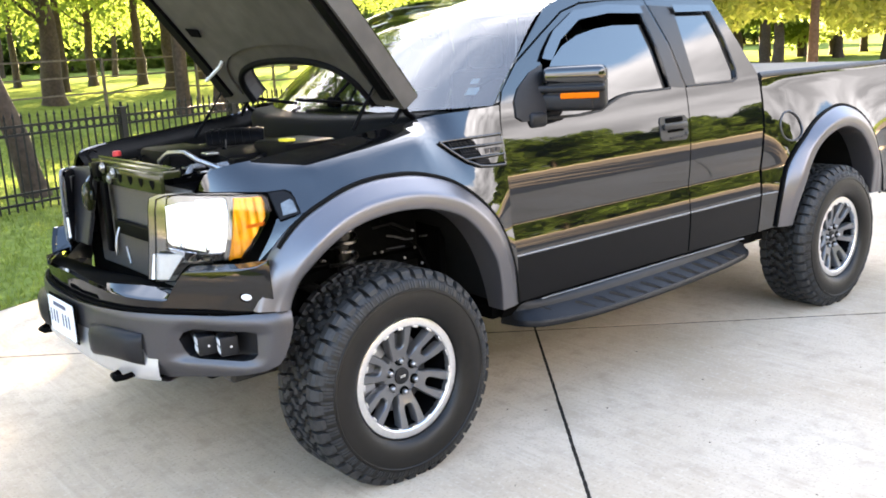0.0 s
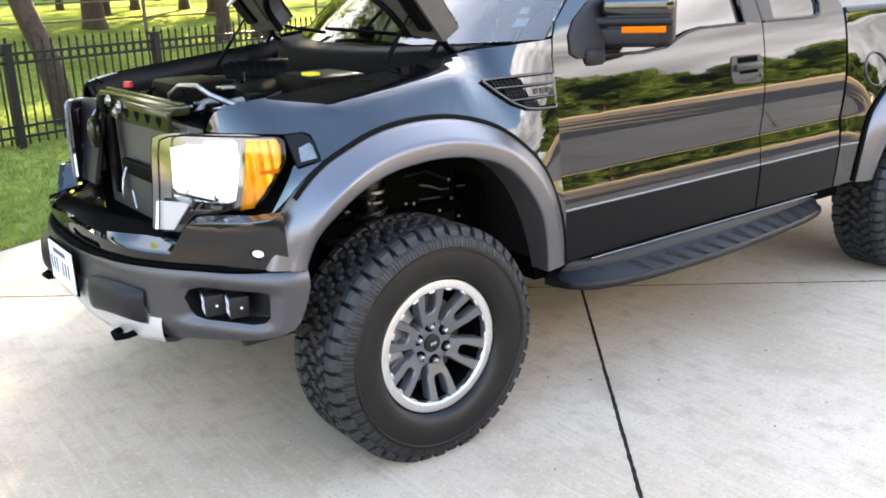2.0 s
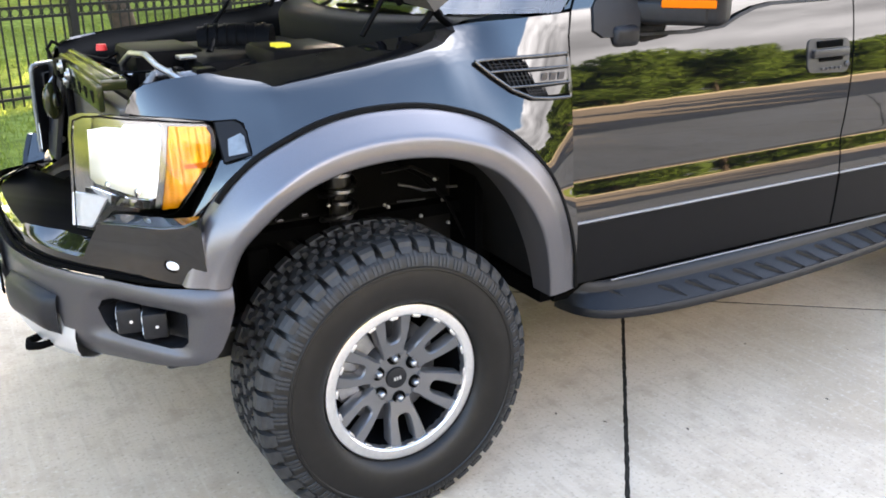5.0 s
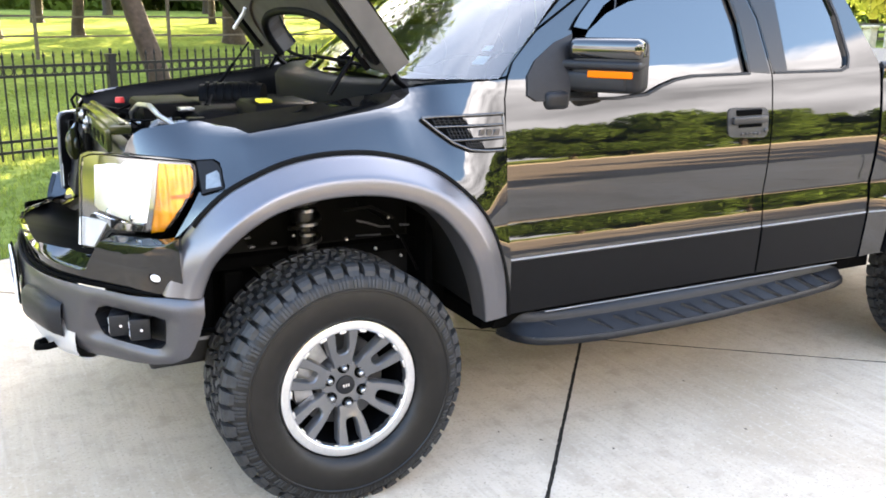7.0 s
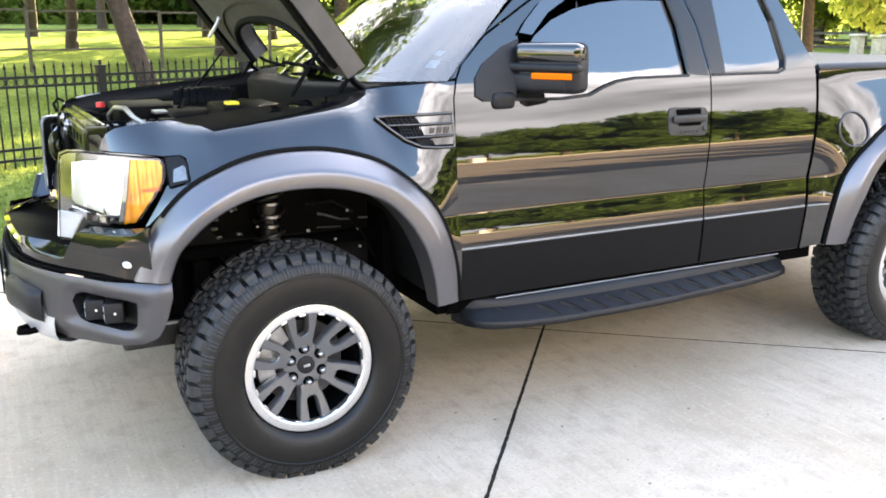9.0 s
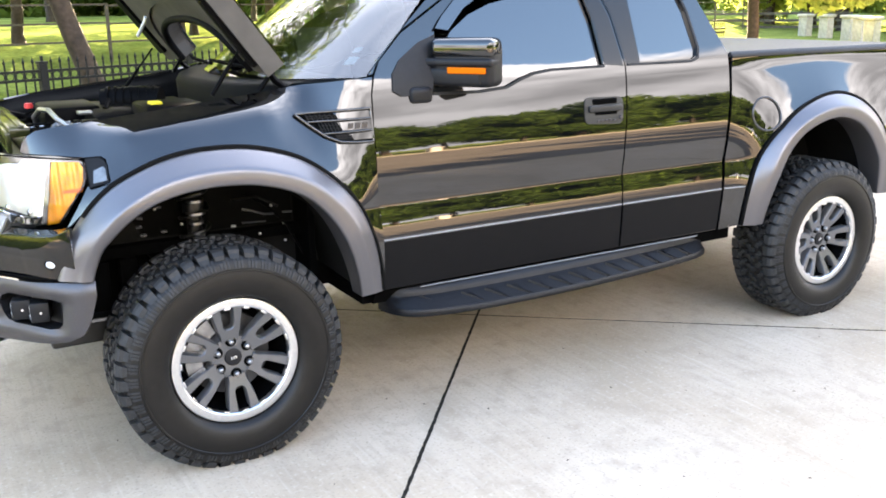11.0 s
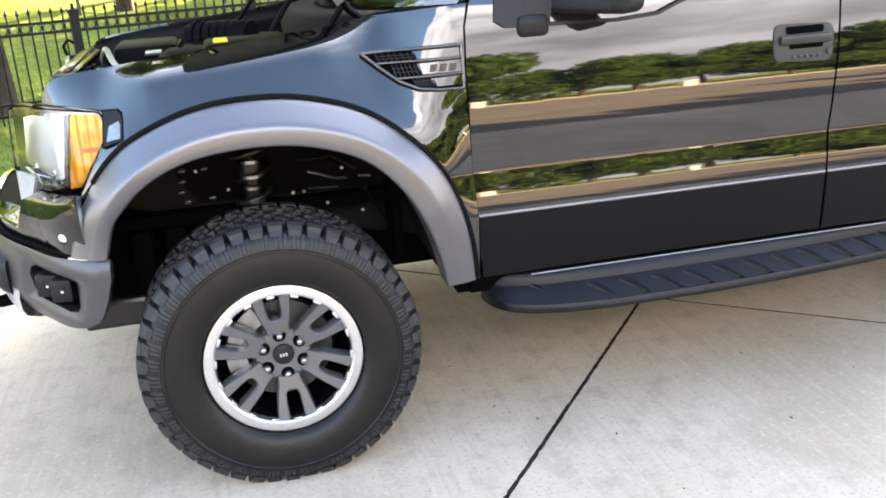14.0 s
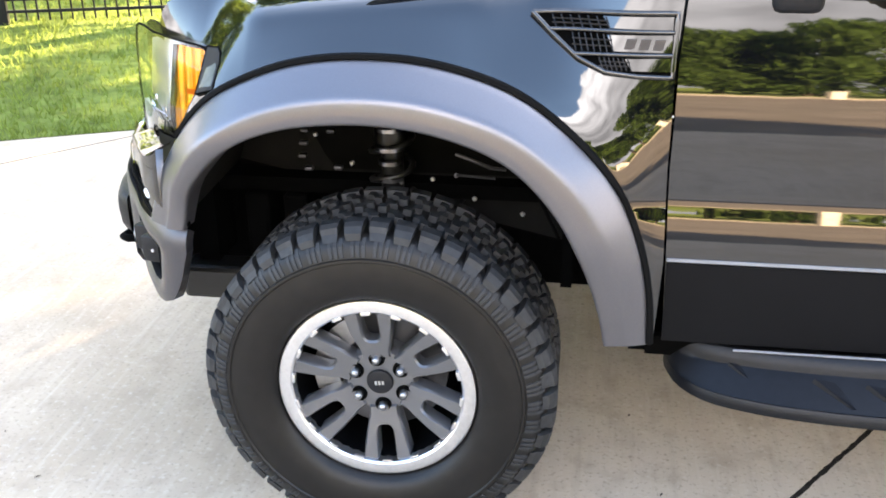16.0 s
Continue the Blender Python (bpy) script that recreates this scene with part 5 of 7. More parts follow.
for f in (False, True):
    g = (lambda y: 2 * YC - y) if f else (lambda y: y)
    # fog recess
    pts = []
    for s, z in FOG:
        x, y = front_at(s, -0.085)
        pts.append((x, g(y), z))
    bm = bmesh.new()
    a = []
    for s, z in FOG:
        x, y = front_at(s, -0.012)
        a.append(bm.verts.new((x, g(y), z)))
    b = [bm.verts.new(p) for p in pts]
    for k in range(len(a)):
        bm.faces.new((a[k], a[(k + 1) % len(a)], b[(k + 1) % len(a)], b[k]))
    bm.faces.new(b)
    part("lamp_recess", bm, PLASTIC, bump, "black recess for the driving lamps")
    for i, (x, y) in enumerate(((-0.700, 0.280), (-0.645, 0.205))):
        ang = -14 if not f else 14
        m = pose(x, g(y), 0.683, 0, 0, ang)
        lamp = part("driving_lamp", boxm((-0.034, -0.04, -0.037), (0.034, 0.04, 0.037), 0.006, m), PLASTIC, truck, "small cube-shaped black driving lamp", smooth=40)
        bm = bmesh.new()
        for dy in (-0.016, 0.016):
            for dz in (-0.016, 0.016):
                box(bm, (-0.0365, dy - 0.012, dz - 0.012), (-0.032, dy + 0.012, dz + 0.012), 0.003, m)
        part("lamp_led", bm, WHITE_LENS, lamp, "clear led lens")
        b = lathe(bmesh.new(), [(0, -0.003), (0.005, -0.003), (0.006, 0.0), (0, 0)], 12)
        bmesh.ops.transform(b, matrix=m @ Matrix.Translation((0.005, (0.041 if f else -0.041), 0.0)), verts=b.verts)
        part("lamp_bolt", b, CHROME, lamp)
    # side marker
    mk = lathe(bmesh.new(), [(0.0, -0.010), (0.018, -0.008), (0.024, 0.0), (0.0, 0.004)], 20)
    sx, sy = front_at(front_s(-0.618, 0.088), -0.016)
    bmesh.ops.transform(mk, matrix=Matrix.Translation((sx, g(sy), 0.877)) @ Matrix.Rotation(radians(-46 if not f else 180 + 46), 4, "Z") @ Matrix.Diagonal((1, 1, 0.62, 1)), verts=mk.verts)
    part("side_marker", mk, WHITE_LENS, fas, "small white oval marker lamp", smooth=50)
    rg = bmesh.new()
    tube(rg, [((0.026 * math.cos(a)), 0, 0.0175 * math.sin(a)) for a in np.linspace(0, 2 * math.pi, 21)], 0.004, 6)
    bmesh.ops.transform(rg, matrix=Matrix.Translation((sx, g(sy), 0.877)) @ Matrix.Rotation(radians(-46 if not f else 180 + 46), 4, "Z"), verts=rg.verts)
    part("marker_bezel", rg, MATTE, fas, smooth=60)
    # black guard pad, tow hook, skid
    rows = []
    for k, (dz, off) in enumerate(((0.716, -0.01), (0.714, 0.018), (0.704, 0.030), (0.685, 0.038), (0.65, 0.040), (0.616, 0.037), (0.598, 0.028), (0.590, 0.014), (0.588, -0.01))):
        rows.append([(lambda q: (q[0], g(q[1]), dz + 0.015 * math.sin(t * 3)))(front_at(s, off * min(1, 6 * t + 0.3, 6 * (1 - t) + 0.3))) for t, s in ((t, 0.66 + 0.32 * t) for t in np.linspace(0, 1, 11))])
    grid_sheet("bumper_pad", rows, PLASTIC, bump, "black moulded bumper guard")
    hk = bmesh.new()
    tube(hk, [(-0.86, g(0.56), 0.545), (-0.925, g(0.55), 0.54), (-0.955, g(0.575), 0.535), (-0.95, g(0.62), 0.535), (-0.90, g(0.64), 0.54), (-0.84, g(0.64), 0.545)], 0.013, 8)
    part("tow_hook", hk, MATTE, truck, "black tow hook", smooth=60)
rows = []
for z, off in ((0.70, -0.014), (0.64, -0.004), (0.595, 0.004), (0.55, 0.002), (0.525, -0.010), (0.508, -0.05), (0.50, -0.2)):
    rows.append([(lambda q: (q[0], q[1], z + 0.035 * max(0, 1 - abs(q[1] - YC) / 0.45) * (z < 0.6)))(front_at(s, off)) for s in np.linspace(0.60, FRONT_L - 0.60, 41)])
grid_sheet("skid_plate", rows, SATIN, truck, "silver skid plate under the bumper")
# number plate with its writing as plain bars
pm = pose(-0.992, YC - 0.02, 0.70, 90, 0, -90)
plate = part("number_plate", boxm((-0.155, -0.078, -0.004), (0.155, 0.078, 0.004), 0.003, pm), PLATE, truck, "white number plate")
bm = bmesh.new()
for k in range(7):
    if k != 3:
        box(bm, (-0.13 + k * 0.038, -0.032, 0.004), (-0.117 + k * 0.038, 0.024, 0.0056), 0.0, pm)
box(bm, (-0.08, 0.045, 0.004), (0.08, 0.062, 0.0056), 0.0, pm)
part("plate_bars", bm, INK, plate)
part("plate_frame", boxm((-0.165, -0.088, -0.012), (0.165, 0.088, -0.004), 0.004, pm), MATTE, plate)

for f in (False, True):
    panel("fender_extension", [(-0.345, 1.185), (-0.380, 1.170), (-0.448, 1.142), (-0.538, 0.986)] + [tuple(q + (0, 0.004)) for q in ARCH_F_OUT if -0.50 < q[0] < -0.335], lambda x, z: (x, fender_y(x, z) + 0.004 + 0.22 * max(0, 1.165 - z), z), PAINT, truck, "gloss black filler under the headlamp", step=0.03, flip=f)

# headlamps
LAMP = [(-0.438, 1.213), (-0.446, 1.225), (-0.460, 1.231), (-0.595, 1.238), (-0.695, 1.243), (-0.745, 1.239), (-0.768, 1.226), (-0.776, 1.18), (-0.785, 1.05), (-0.795, 0.905), (-0.745, 0.908), (-0.712, 0.968), (-0.69, 0.976), (-0.575, 0.978), (-0.555, 0.983), (-0.538, 0.998), (-0.446, 1.147), (-0.441, 1.166)]
BEZEL = [(-0.436, 1.234), (-0.392, 1.241), (-0.379, 1.232), (-0.374, 1.215), (-0.380, 1.160), (-0.41, 1.150), (-0.442, 1.138)]


def lamp_y(x, z):
    k = min(max((z - 0.88) / 0.3, 0), 1)
    hi = float(np.interp(x, [-0.84, -0.806, -0.764, -0.70, -0.634, -0.56, -0.50, -0.436, -0.374, -0.3], [0.56, 0.50, 0.448, 0.355, 0.268, 0.205, 0.165, 0.125, 0.088, 0.06]))
    return hi + 0.02 * (1 - k) + float(np.interp(x, [-0.8, -0.6, -0.45], [0.1, 0.2, 0.25])) * max(0, z - 1.06)


def squeezed(poly, f):
    """The far lamp is seen edge on and ends sooner."""
    return [(-0.69 + (x + 0.69) * 0.35 if f and x < -0.69 else x, z) for x, z in poly]


LAMP_NEAR = [(x + (0.014 if x < -0.7 else 0), z) for x, z in LAMP]
LAMP_FAR = squeezed(LAMP, True)
for f in (False, True):
    LAMP = LAMP_FAR if f else LAMP_NEAR
    hl = panel("headlamp", LAMP, lambda x, z: (x, lamp_y(x, z) + 0.078, z), SHELL, truck, "large clear headlamp with amber corner", step=0.04, flip=f, thick=0.0, out=(-0.6, -0.8, 0))
    panel("lamp_bowl", LAMP, lambda x, z: (x, lamp_y(x, z) + 0.070, z), DARK_CHROME, hl, "smoked chrome bowl", step=0.04, flip=f, thick=0.0, out=(-0.6, -0.8, 0))
    panel("lamp_cover", LAMP, lambda x, z: (x, lamp_y(x, z), z), LENS, hl, "clear glossy cover", step=0.03, flip=f, thick=0.005, out=(-0.6, -0.8, 0))
    tb = bmesh.new()
    ring = dense(LAMP, 0.02)
    tube(tb, [(x, (2 * YC - lamp_y(x, z) - 0.004) if f else lamp_y(x, z) + 0.004, z) for x, z in ring + ring[:1]], 0.009 if f else 0.003, 8)
    part("lamp_rim", tb, LENS_EDGE if f else MATTE, hl, "pale edge of the clear cover" if f else "", smooth=60)
    # glossy facet set in the moulding behind the lamp
    panel("bezel_facet", [(-0.420, 1.196), (-0.389, 1.212), (-0.384, 1.204), (-0.388, 1.168), (-0.43, 1.156)], lambda x, z: (x, fender_y(x, z) - 0.006 + (z - 1.15) * 0.04, z), LENS_EDGE, hl, "sloping pale clear facet", step=0.02, flip=f, thick=0.006)
    tz = bmesh.new()
    ringz = dense(BEZEL, 0.015)
    tube(tz, [(x, (2 * YC - fender_y(x, z) - 0.002) if f else fender_y(x, z) + 0.002, z) for x, z in ringz + ringz[:1]], 0.0030, 6)
    part("bezel_rim", tz, MATTE, hl, smooth=60)
    panel("amber_reflector", [(-0.444, 1.198), (-0.454, 1.219), (-0.540, 1.221), (-0.559, 1.14), (-0.582, 0.988), (-0.545, 0.996), (-0.450, 1.147)], lambda x, z: (x, lamp_y(x, z) + 0.016 + 0.0035 * math.sin(x * 210) + 0.06 * abs(x + 0.515), z), AMBER, hl, "amber corner reflector", step=0.009, flip=f, thick=0.006, out=(-0.6, -0.8, 0))
    # divider beside the amber, chrome step and bulb shroud under the main bowl
    panel("lamp_divider", [(-0.545, 1.222), (-0.560, 1.222), (-0.600, 0.985), (-0.585, 0.985)], lambda x, z: (x, lamp_y(x, z) + 0.010, z), DARK_CHROME, hl, "smoked chrome divider", step=0.02, flip=f, thick=0.03, out=(-0.6, -0.8, 0))
    panel("lamp_step", squeezed([(-0.600, 1.018), (-0.650, 1.012), (-0.735, 1.036), (-0.728, 1.022), (-0.700, 1.000), (-0.690, 0.984), (-0.600, 0.986)], f), lambda x, z: (x, lamp_y(x, z) + 0.022 + 0.010 * math.sin(x * 75) + (1.02 - z) * 0.7, z), CHROME, hl, "chrome step below the reflector", step=0.012, flip=f, thick=0.004, out=(-0.6, -0.8, 0))
    for x0, z0, w0 in ((-0.640, 1.030, 0.024), (-0.705, 1.042, 0.018)):
        sh = lathe(bmesh.new(), [(0.0, -0.016), (w0 * 0.5, -0.015), (w0 * 0.9, -0.008), (w0, 0.004), (w0 * 0.8, 0.012)], 20)
        bmesh.ops.transform(sh, matrix=Matrix.Translation((x0 + 0.02, (2 * YC - lamp_y(x0, z0) - 0.034) if f else lamp_y(x0, z0) + 0.034, z0)) @ Matrix.Rotation(radians(130 if f else -50), 4, "Z"), verts=sh.verts)
        part("bulb_shroud", sh, CHROME, hl, "round chrome bulb shroud", smooth=60)
    panel("amber_bulb", [(-0.452, 1.128), (-0.520, 1.118), (-0.520, 1.106), (-0.460, 1.112)], lambda x, z: (x, lamp_y(x, z) + 0.012, z), ORANGE, hl, "orange bulb bar", step=0.02, flip=f, thick=0.004, out=(-0.6, -0.8, 0))
    panel("lamp_bezel", BEZEL, lambda x, z: (x, fender_y(x, z) - 0.001, z), SHELL, hl, "black moulding behind the lamp", step=0.02, flip=f, thick=0.012)
    panel("main_reflector", squeezed([(-0.572, 1.212), (-0.580, 1.218), (-0.725, 1.214), (-0.736, 1.205), (-0.750, 1.06), (-0.74, 1.045), (-0.645, 1.018), (-0.592, 1.022), (-0.586, 1.03)], f), lambda x, z: (x + 0.02, lamp_y(x, z) + 0.030 + (z - 1.13) * 0.20, z), REFLECTOR, hl, "bright main reflector", step=0.02, flip=f, thick=0.012, out=(-0.6, -0.8, 0))
    panel("turn_lamp", squeezed([(-0.704, 1.006), (-0.715, 1.012), (-0.778, 1.013), (-0.788, 0.912), (-0.744, 0.912)], f), lambda x, z: (x, lamp_y(x, z) + 0.018, z), WHITE_LENS, hl, "frosted white lower lamp", step=0.03, flip=f, thick=0.01, out=(-0.6, -0.8, 0))

# ---- truck: bonnet and engine bay ----
ARC = [(YH + 0.56 * math.copysign(abs(math.cos(a)) ** 0.75, math.cos(a)), 0.25 * math.sin(a) ** 0.6) for a in np.linspace(math.pi, 0, 25)]
HOOD = [(0.285, 0.0), (0.288, 0.5), (0.32, 0.95), (0.38, 1.12), (0.62, 1.19), (YH, 1.22)]
HOOD = HOOD + [(2 * YH - y, s) for y, s in HOOD[-2::-1]] + ARC[::-1]
hood = panel("bonnet", HOOD, hood_surface(0.0), UNDERHOOD, truck, "raised bonnet, black outside, bare liner inside", step=0.06, thick=0.084, out=tuple(-HOOD_OUT))
panel("bonnet_skin", HOOD, hood_surface(0.094), PAINT, hood, "glossy black outer skin", step=0.06, thick=0.009, out=tuple(HOOD_OUT))
LINER = [(0.42, 0.10), (0.42, 0.5), (0.45, 0.95), (0.64, 1.10), (YH, 1.13)]
LINER = LINER + [(2 * YH - y, s) for y, s in LINER[-2::-1]] + [(YH + (y - YH) * 1.08, s * 1.16 + 0.06) for y, s in ARC[::-1]]
panel("bonnet_liner", LINER, hood_surface(-0.012), UNDERHOOD, hood, "brownish grey liner panel", step=0.06, thick=0.02, out=tuple(-HOOD_OUT))
for y0 in (0.35, 2 * YH - 0.35):
    rib = [(y0 - 0.04, 0.06), (y0 - 0.03, 1.0), (y0 + 0.03, 1.0), (y0 + 0.04, 0.06)]
    panel("bonnet_rib", rib, hood_surface(-0.02), PAINT_IN, hood, step=0.05, thick=0.03, out=tuple(-HOOD_OUT))
bm = bmesh.new()
tube(bm, [Vector(hood_surface(-0.004)(y, s)) for y, s in ARC], 0.018, 8)
part("bonnet_seal", bm, FOAM, hood, smooth=60)
panel("liner_slot", [(1.60, 0.50), (1.70, 0.52), (1.70, 0.47), (1.62, 0.455)], hood_surface(-0.030), MATTE, hood, "dark slot in the liner", step=0.04, thick=0.006, out=tuple(-HOOD_OUT))
part("strut_clip", tube(bmesh.new(), [(0.155, 1.64, 1.715), (0.152, 1.66, 1.69), (0.150, 1.73, 1.66), (0.148, 1.83, 1.618)], 0.009, 8), STICKER, hood, "pale plastic strut end", smooth=60)
for f in (False, True):
    g = (lambda y: 2 * YC - y) if f else (lambda y: y)
    foot, head = ((0.0, 1.77, 1.30), (0.205, 1.78, 1.55)) if f else ((0.105, 0.37, 1.412), (0.245, 0.385, 1.60))
    half_way = tuple((Vector(foot) * 0.42 + Vector(head) * 0.58))
    bm = tube(bmesh.new(), [foot, half_way], 0.009, 10)
    tube(bm, [half_way, head], 0.005, 8)
    part("bonnet_strut", bm, BAYGREY, truck, "black gas strut", smooth=60)
    bm = tube(bmesh.new(), [(0.40, g(0.33), 1.43), (0.36, g(0.33), 1.46), (0.31, g(0.34), 1.545)], 0.014, 6)
    tube(bm, [(0.30, g(0.36), 1.42), (0.36, g(0.34), 1.50)], 0.010, 6)
    part("bonnet_hinge", bm, BAYGREY, truck, smooth=60)
    # inner wing, sloping into the bay
    rows = []
    for x in np.linspace(-0.60, 0.42, 12):
        zt, yt = float(np.interp(x, TOP_X, TOP_Z)), float(np.interp(x, TOP_X, TOP_Y))
        rows.append([(x, g(yt - 0.002), zt - 0.006), (x, g(yt + 0.02), zt - 0.03), (x, g(yt + 0.06), zt - 0.05), (x, g(yt + 0.11), zt - 0.09), (x, g(yt + 0.13), zt - 0.25), (x, g(yt + 0.14), 0.85)])
    grid_sheet("inner_wing", rows, PAINT_IN, truck, "black inner wing")
part("bay_floor", boxm((-0.55, 0.35, 0.80), (0.5, 2 * YC - 0.35, 0.84)), MATTE, truck)
part("firewall", boxm((0.44, 0.25, 0.6), (0.47, 2 * YC - 0.25, 1.44)), MATTE, truck)
# cowl box under the screen
rows = []
for dx, z in ((0.0, 1.30), (-0.004, 1.40), (0.012, 1.425), (0.05, 1.435), (0.16, 1.44), (0.30, 1.455)):
    rows.append([(0.20 + 0.20 * abs(u) ** 2.5 + dx * (1 if abs(u) < 0.95 else 0.6), YC + u * 0.76, z + 0.012 * abs(u) ** 2) for u in np.linspace(-1, 1, 25)])
grid_sheet("cowl", rows, FOAM, truck, "black plastic cowl below the screen")
bm = tube(bmesh.new(), [(0.40, 0.55, 1.485), (0.36, 0.9, 1.50), (0.36, 1.25, 1.505)], 0.009, 6)
tube(bm, [(0.36, 0.9, 1.515), (0.50, 0.95, 1.60)], 0.008, 6)
tube(bm, [(0.38, 1.30, 1.485), (0.36, 1.55, 1.50), (0.42, 1.85, 1.51)], 0.009, 6)
box(bm, (0.37, 0.93, 1.47), (0.42, 0.99, 1.52), 0.01)
part("wiper", bm, MATTE, truck, "black wiper arms", smooth=50)
# radiator and its support
part("radiator", boxm((-0.60, 0.60, 0.80), (-0.54, 1.60, 1.22), 0.006), RADIATOR, truck, "dusty grey radiator core")
bm = boxm((-0.635, 0.66, 1.268), (-0.555, 1.50, 1.306), 0.010)
box(bm, (-0.648, 0.66, 1.205), (-0.628, 1.50, 1.290), 0.008)
box(bm, (-0.60, 0.66, 1.300), (-0.575, 1.50, 1.316), 0.006)
beam = part("support_beam", bm, GREEN_SHEEN, truck, "glossy radiator support beam, the lawn's green reflection in its colour", smooth=40)
for y in (0.72, 0.84, 0.96, 1.08, 1.38):
    hole = bmesh.new()
    vs = [hole.verts.new((x, y + dy, z)) for x in (-0.6505, -0.640) for dy, z in ((0.0, 1.262), (0.05, 1.262), (0.044, 1.240), (0.025, 1.224), (0.006, 1.240))]
    hole.faces.new(vs[:5])
    for k in range(5):
        hole.faces.new((vs[k], vs[(k + 1) % 5], vs[5 + (k + 1) % 5], vs[5 + k]))
    part("beam_slot", hole, MATTE, beam)
def deflector(pts, thick, label):
    """A plastic air guide: a flat sheet with its rim folded back."""
    bm = bmesh.new()
    a = [bm.verts.new(p) for p in pts]
    b = [bm.verts.new((p[0] + thick, p[1], p[2])) for p in pts]
    bm.faces.new(a)
    bm.faces.new(b[::-1])
    for k in range(len(a)):
        bm.faces.new((a[k], a[(k + 1) % len(a)], b[(k + 1) % len(a)], b[k]))
    bmesh.ops.bevel(bm, geom=list(bm.edges), offset=0.004, segments=2, affect="EDGES")
    return part("air_deflector", bm, GUIDE, truck, label, smooth=40)


deflector([(-0.650, 1.735, 1.250), (-0.632, 1.60, 1.262), (-0.625, 1.49, 1.255), (-0.665, 1.47, 1.10), (-0.70, 1.50, 0.90), (-0.70, 1.70, 0.90), (-0.665, 1.735, 1.10)], 0.02, "dark grey plastic air guide beside the radiator")
part("air_deflector", boxm((-0.74, 0.535, 0.90), (-0.55, 0.555, 1.16), 0.008), GUIDE, truck, "dark grey plastic air guide beside the radiator")
bm = boxm((-0.648, 1.335, 0.88), (-0.622, 1.385, 1.27), 0.008)
box(bm, (-0.672, 1.325, 1.235), (-0.63, 1.400, 1.300), 0.010)
tube(bm, [(-0.675, 1.37, 1.30), (-0.685, 1.38, 1.335), (-0.665, 1.385, 1.36), (-0.64, 1.385, 1.345)], 0.007, 8)
tube(bm, [(-0.66, 1.41, 1.27), (-0.675, 1.42, 1.20), (-0.67, 1.41, 1.12)], 0.008, 8)
part("bonnet_latch", bm, BAYGREY, truck, "black bonnet latch post", smooth=40)
b = lathe(bmesh.new(), [(0, -0.022), (0.020, -0.024), (0.024, -0.016), (0.042, -0.014), (0.052, -0.004), (0.052, 0.006), (0.045, 0.016), (0, 0.018)], 28)
bmesh.ops.transform(b, matrix=pose(-0.685, 1.43, 1.14, 0, 0, 40) @ Matrix.Diagonal((0.8, 1, 1.35, 1)), verts=b.verts)
part("horn", b, GREEN_SHEEN, truck, "glossy black disc horn", smooth=40)
part("horn_bracket", tube(bmesh.new(), [(-0.66, 1.44, 1.235), (-0.675, 1.44, 1.222), (-0.69, 1.43, 1.205), (-0.70, 1.41, 1.18)], 0.006, 8), STEEL, truck, "bright bent horn bracket", smooth=60)
for x0, y0, z0 in ((-0.66, 1.28, 1.28), (-0.655, 1.17, 1.262), (-0.655, 1.22, 1.235)):
    b = lathe(bmesh.new(), [(0, -0.012), (0.012, -0.012), (0.014, -0.004), (0.024, -0.003), (0.024, 0.003), (0, 0.004)], 16)
    bmesh.ops.transform(b, matrix=pose(x0, y0, z0, 0, 0, -90), verts=b.verts)
    part("beam_bolt", b, STEEL, truck, "bright flanged bolt", smooth=40)
part("cooler", boxm((-0.645, 0.60, 0.985), (-0.615, 1.26, 1.045), 0.006), BAYGREY, truck, "dark cross brace before the radiator")
bm = tube(bmesh.new(), [(-0.66, 1.16, 1.02), (-0.68, 1.15, 0.98), (-0.69, 1.14, 0.94), (-0.69, 1.145, 0.90)], 0.006, 8)
part("cooler_pipe", bm, STEEL, truck, "bright cooler pipe", smooth=60)
bm = tube(bmesh.new(), [(-0.70, 0.98, 0.915), (-0.705, 0.97, 0.965), (-0.71, 0.955, 0.96), (-0.72, 0.90, 0.905)], 0.005, 8)
part("cooler_pipe", bm, STEEL, truck, "bright cooler pipe", smooth=60)
# engine
part("engine_cover", boxm((-0.30, 0.78, 1.10), (0.24, 1.40, 1.33), 0.05), BAYGREY, truck, "black engine cover", smooth=40)
part("air_box", boxm((-0.46, 0.99, 1.10), (-0.22, 1.34, 1.345), 0.02), BAYGREY, truck, "black air box", smooth=40)
duct = part("intake_duct", tube(bmesh.new(), [(-0.17, 1.22, 1.325), (-0.05, 1.17, 1.335), (0.07, 1.10, 1.33)], 0.070, 24), BAYGREY, truck, "ribbed black intake duct", smooth=50)
for k in range(7):
    x = -0.15 + 0.032 * k
    rb = tube(bmesh.new(), [(x, 1.212 - k * 0.0148, 1.329), (x + 0.012, 1.207 - k * 0.0148, 1.329)], 0.077, 24)
    part("duct_rib", rb, BAYGREY, duct, smooth=50)
part("fuse_box", boxm((-0.12, 0.56, 1.22), (0.14, 0.86, 1.366), 0.02), BAYGREY, truck, "black box with a yellow lid", smooth=40)
part("yellow_cap", boxm((-0.085, 0.62, 1.362), (-0.035, 0.685, 1.378), 0.004), YELLOW, truck, "yellow cap", smooth=40)
bm = tube(bmesh.new(), [(-0.49, 1.02, 1.25), (-0.50, 1.005, 1.31), (-0.48, 0.95, 1.345), (-0.46, 0.82, 1.352), (-0.44, 0.74, 1.32), (-0.40, 0.62, 1.29), (-0.38, 0.56, 1.25)], 0.011, 10)
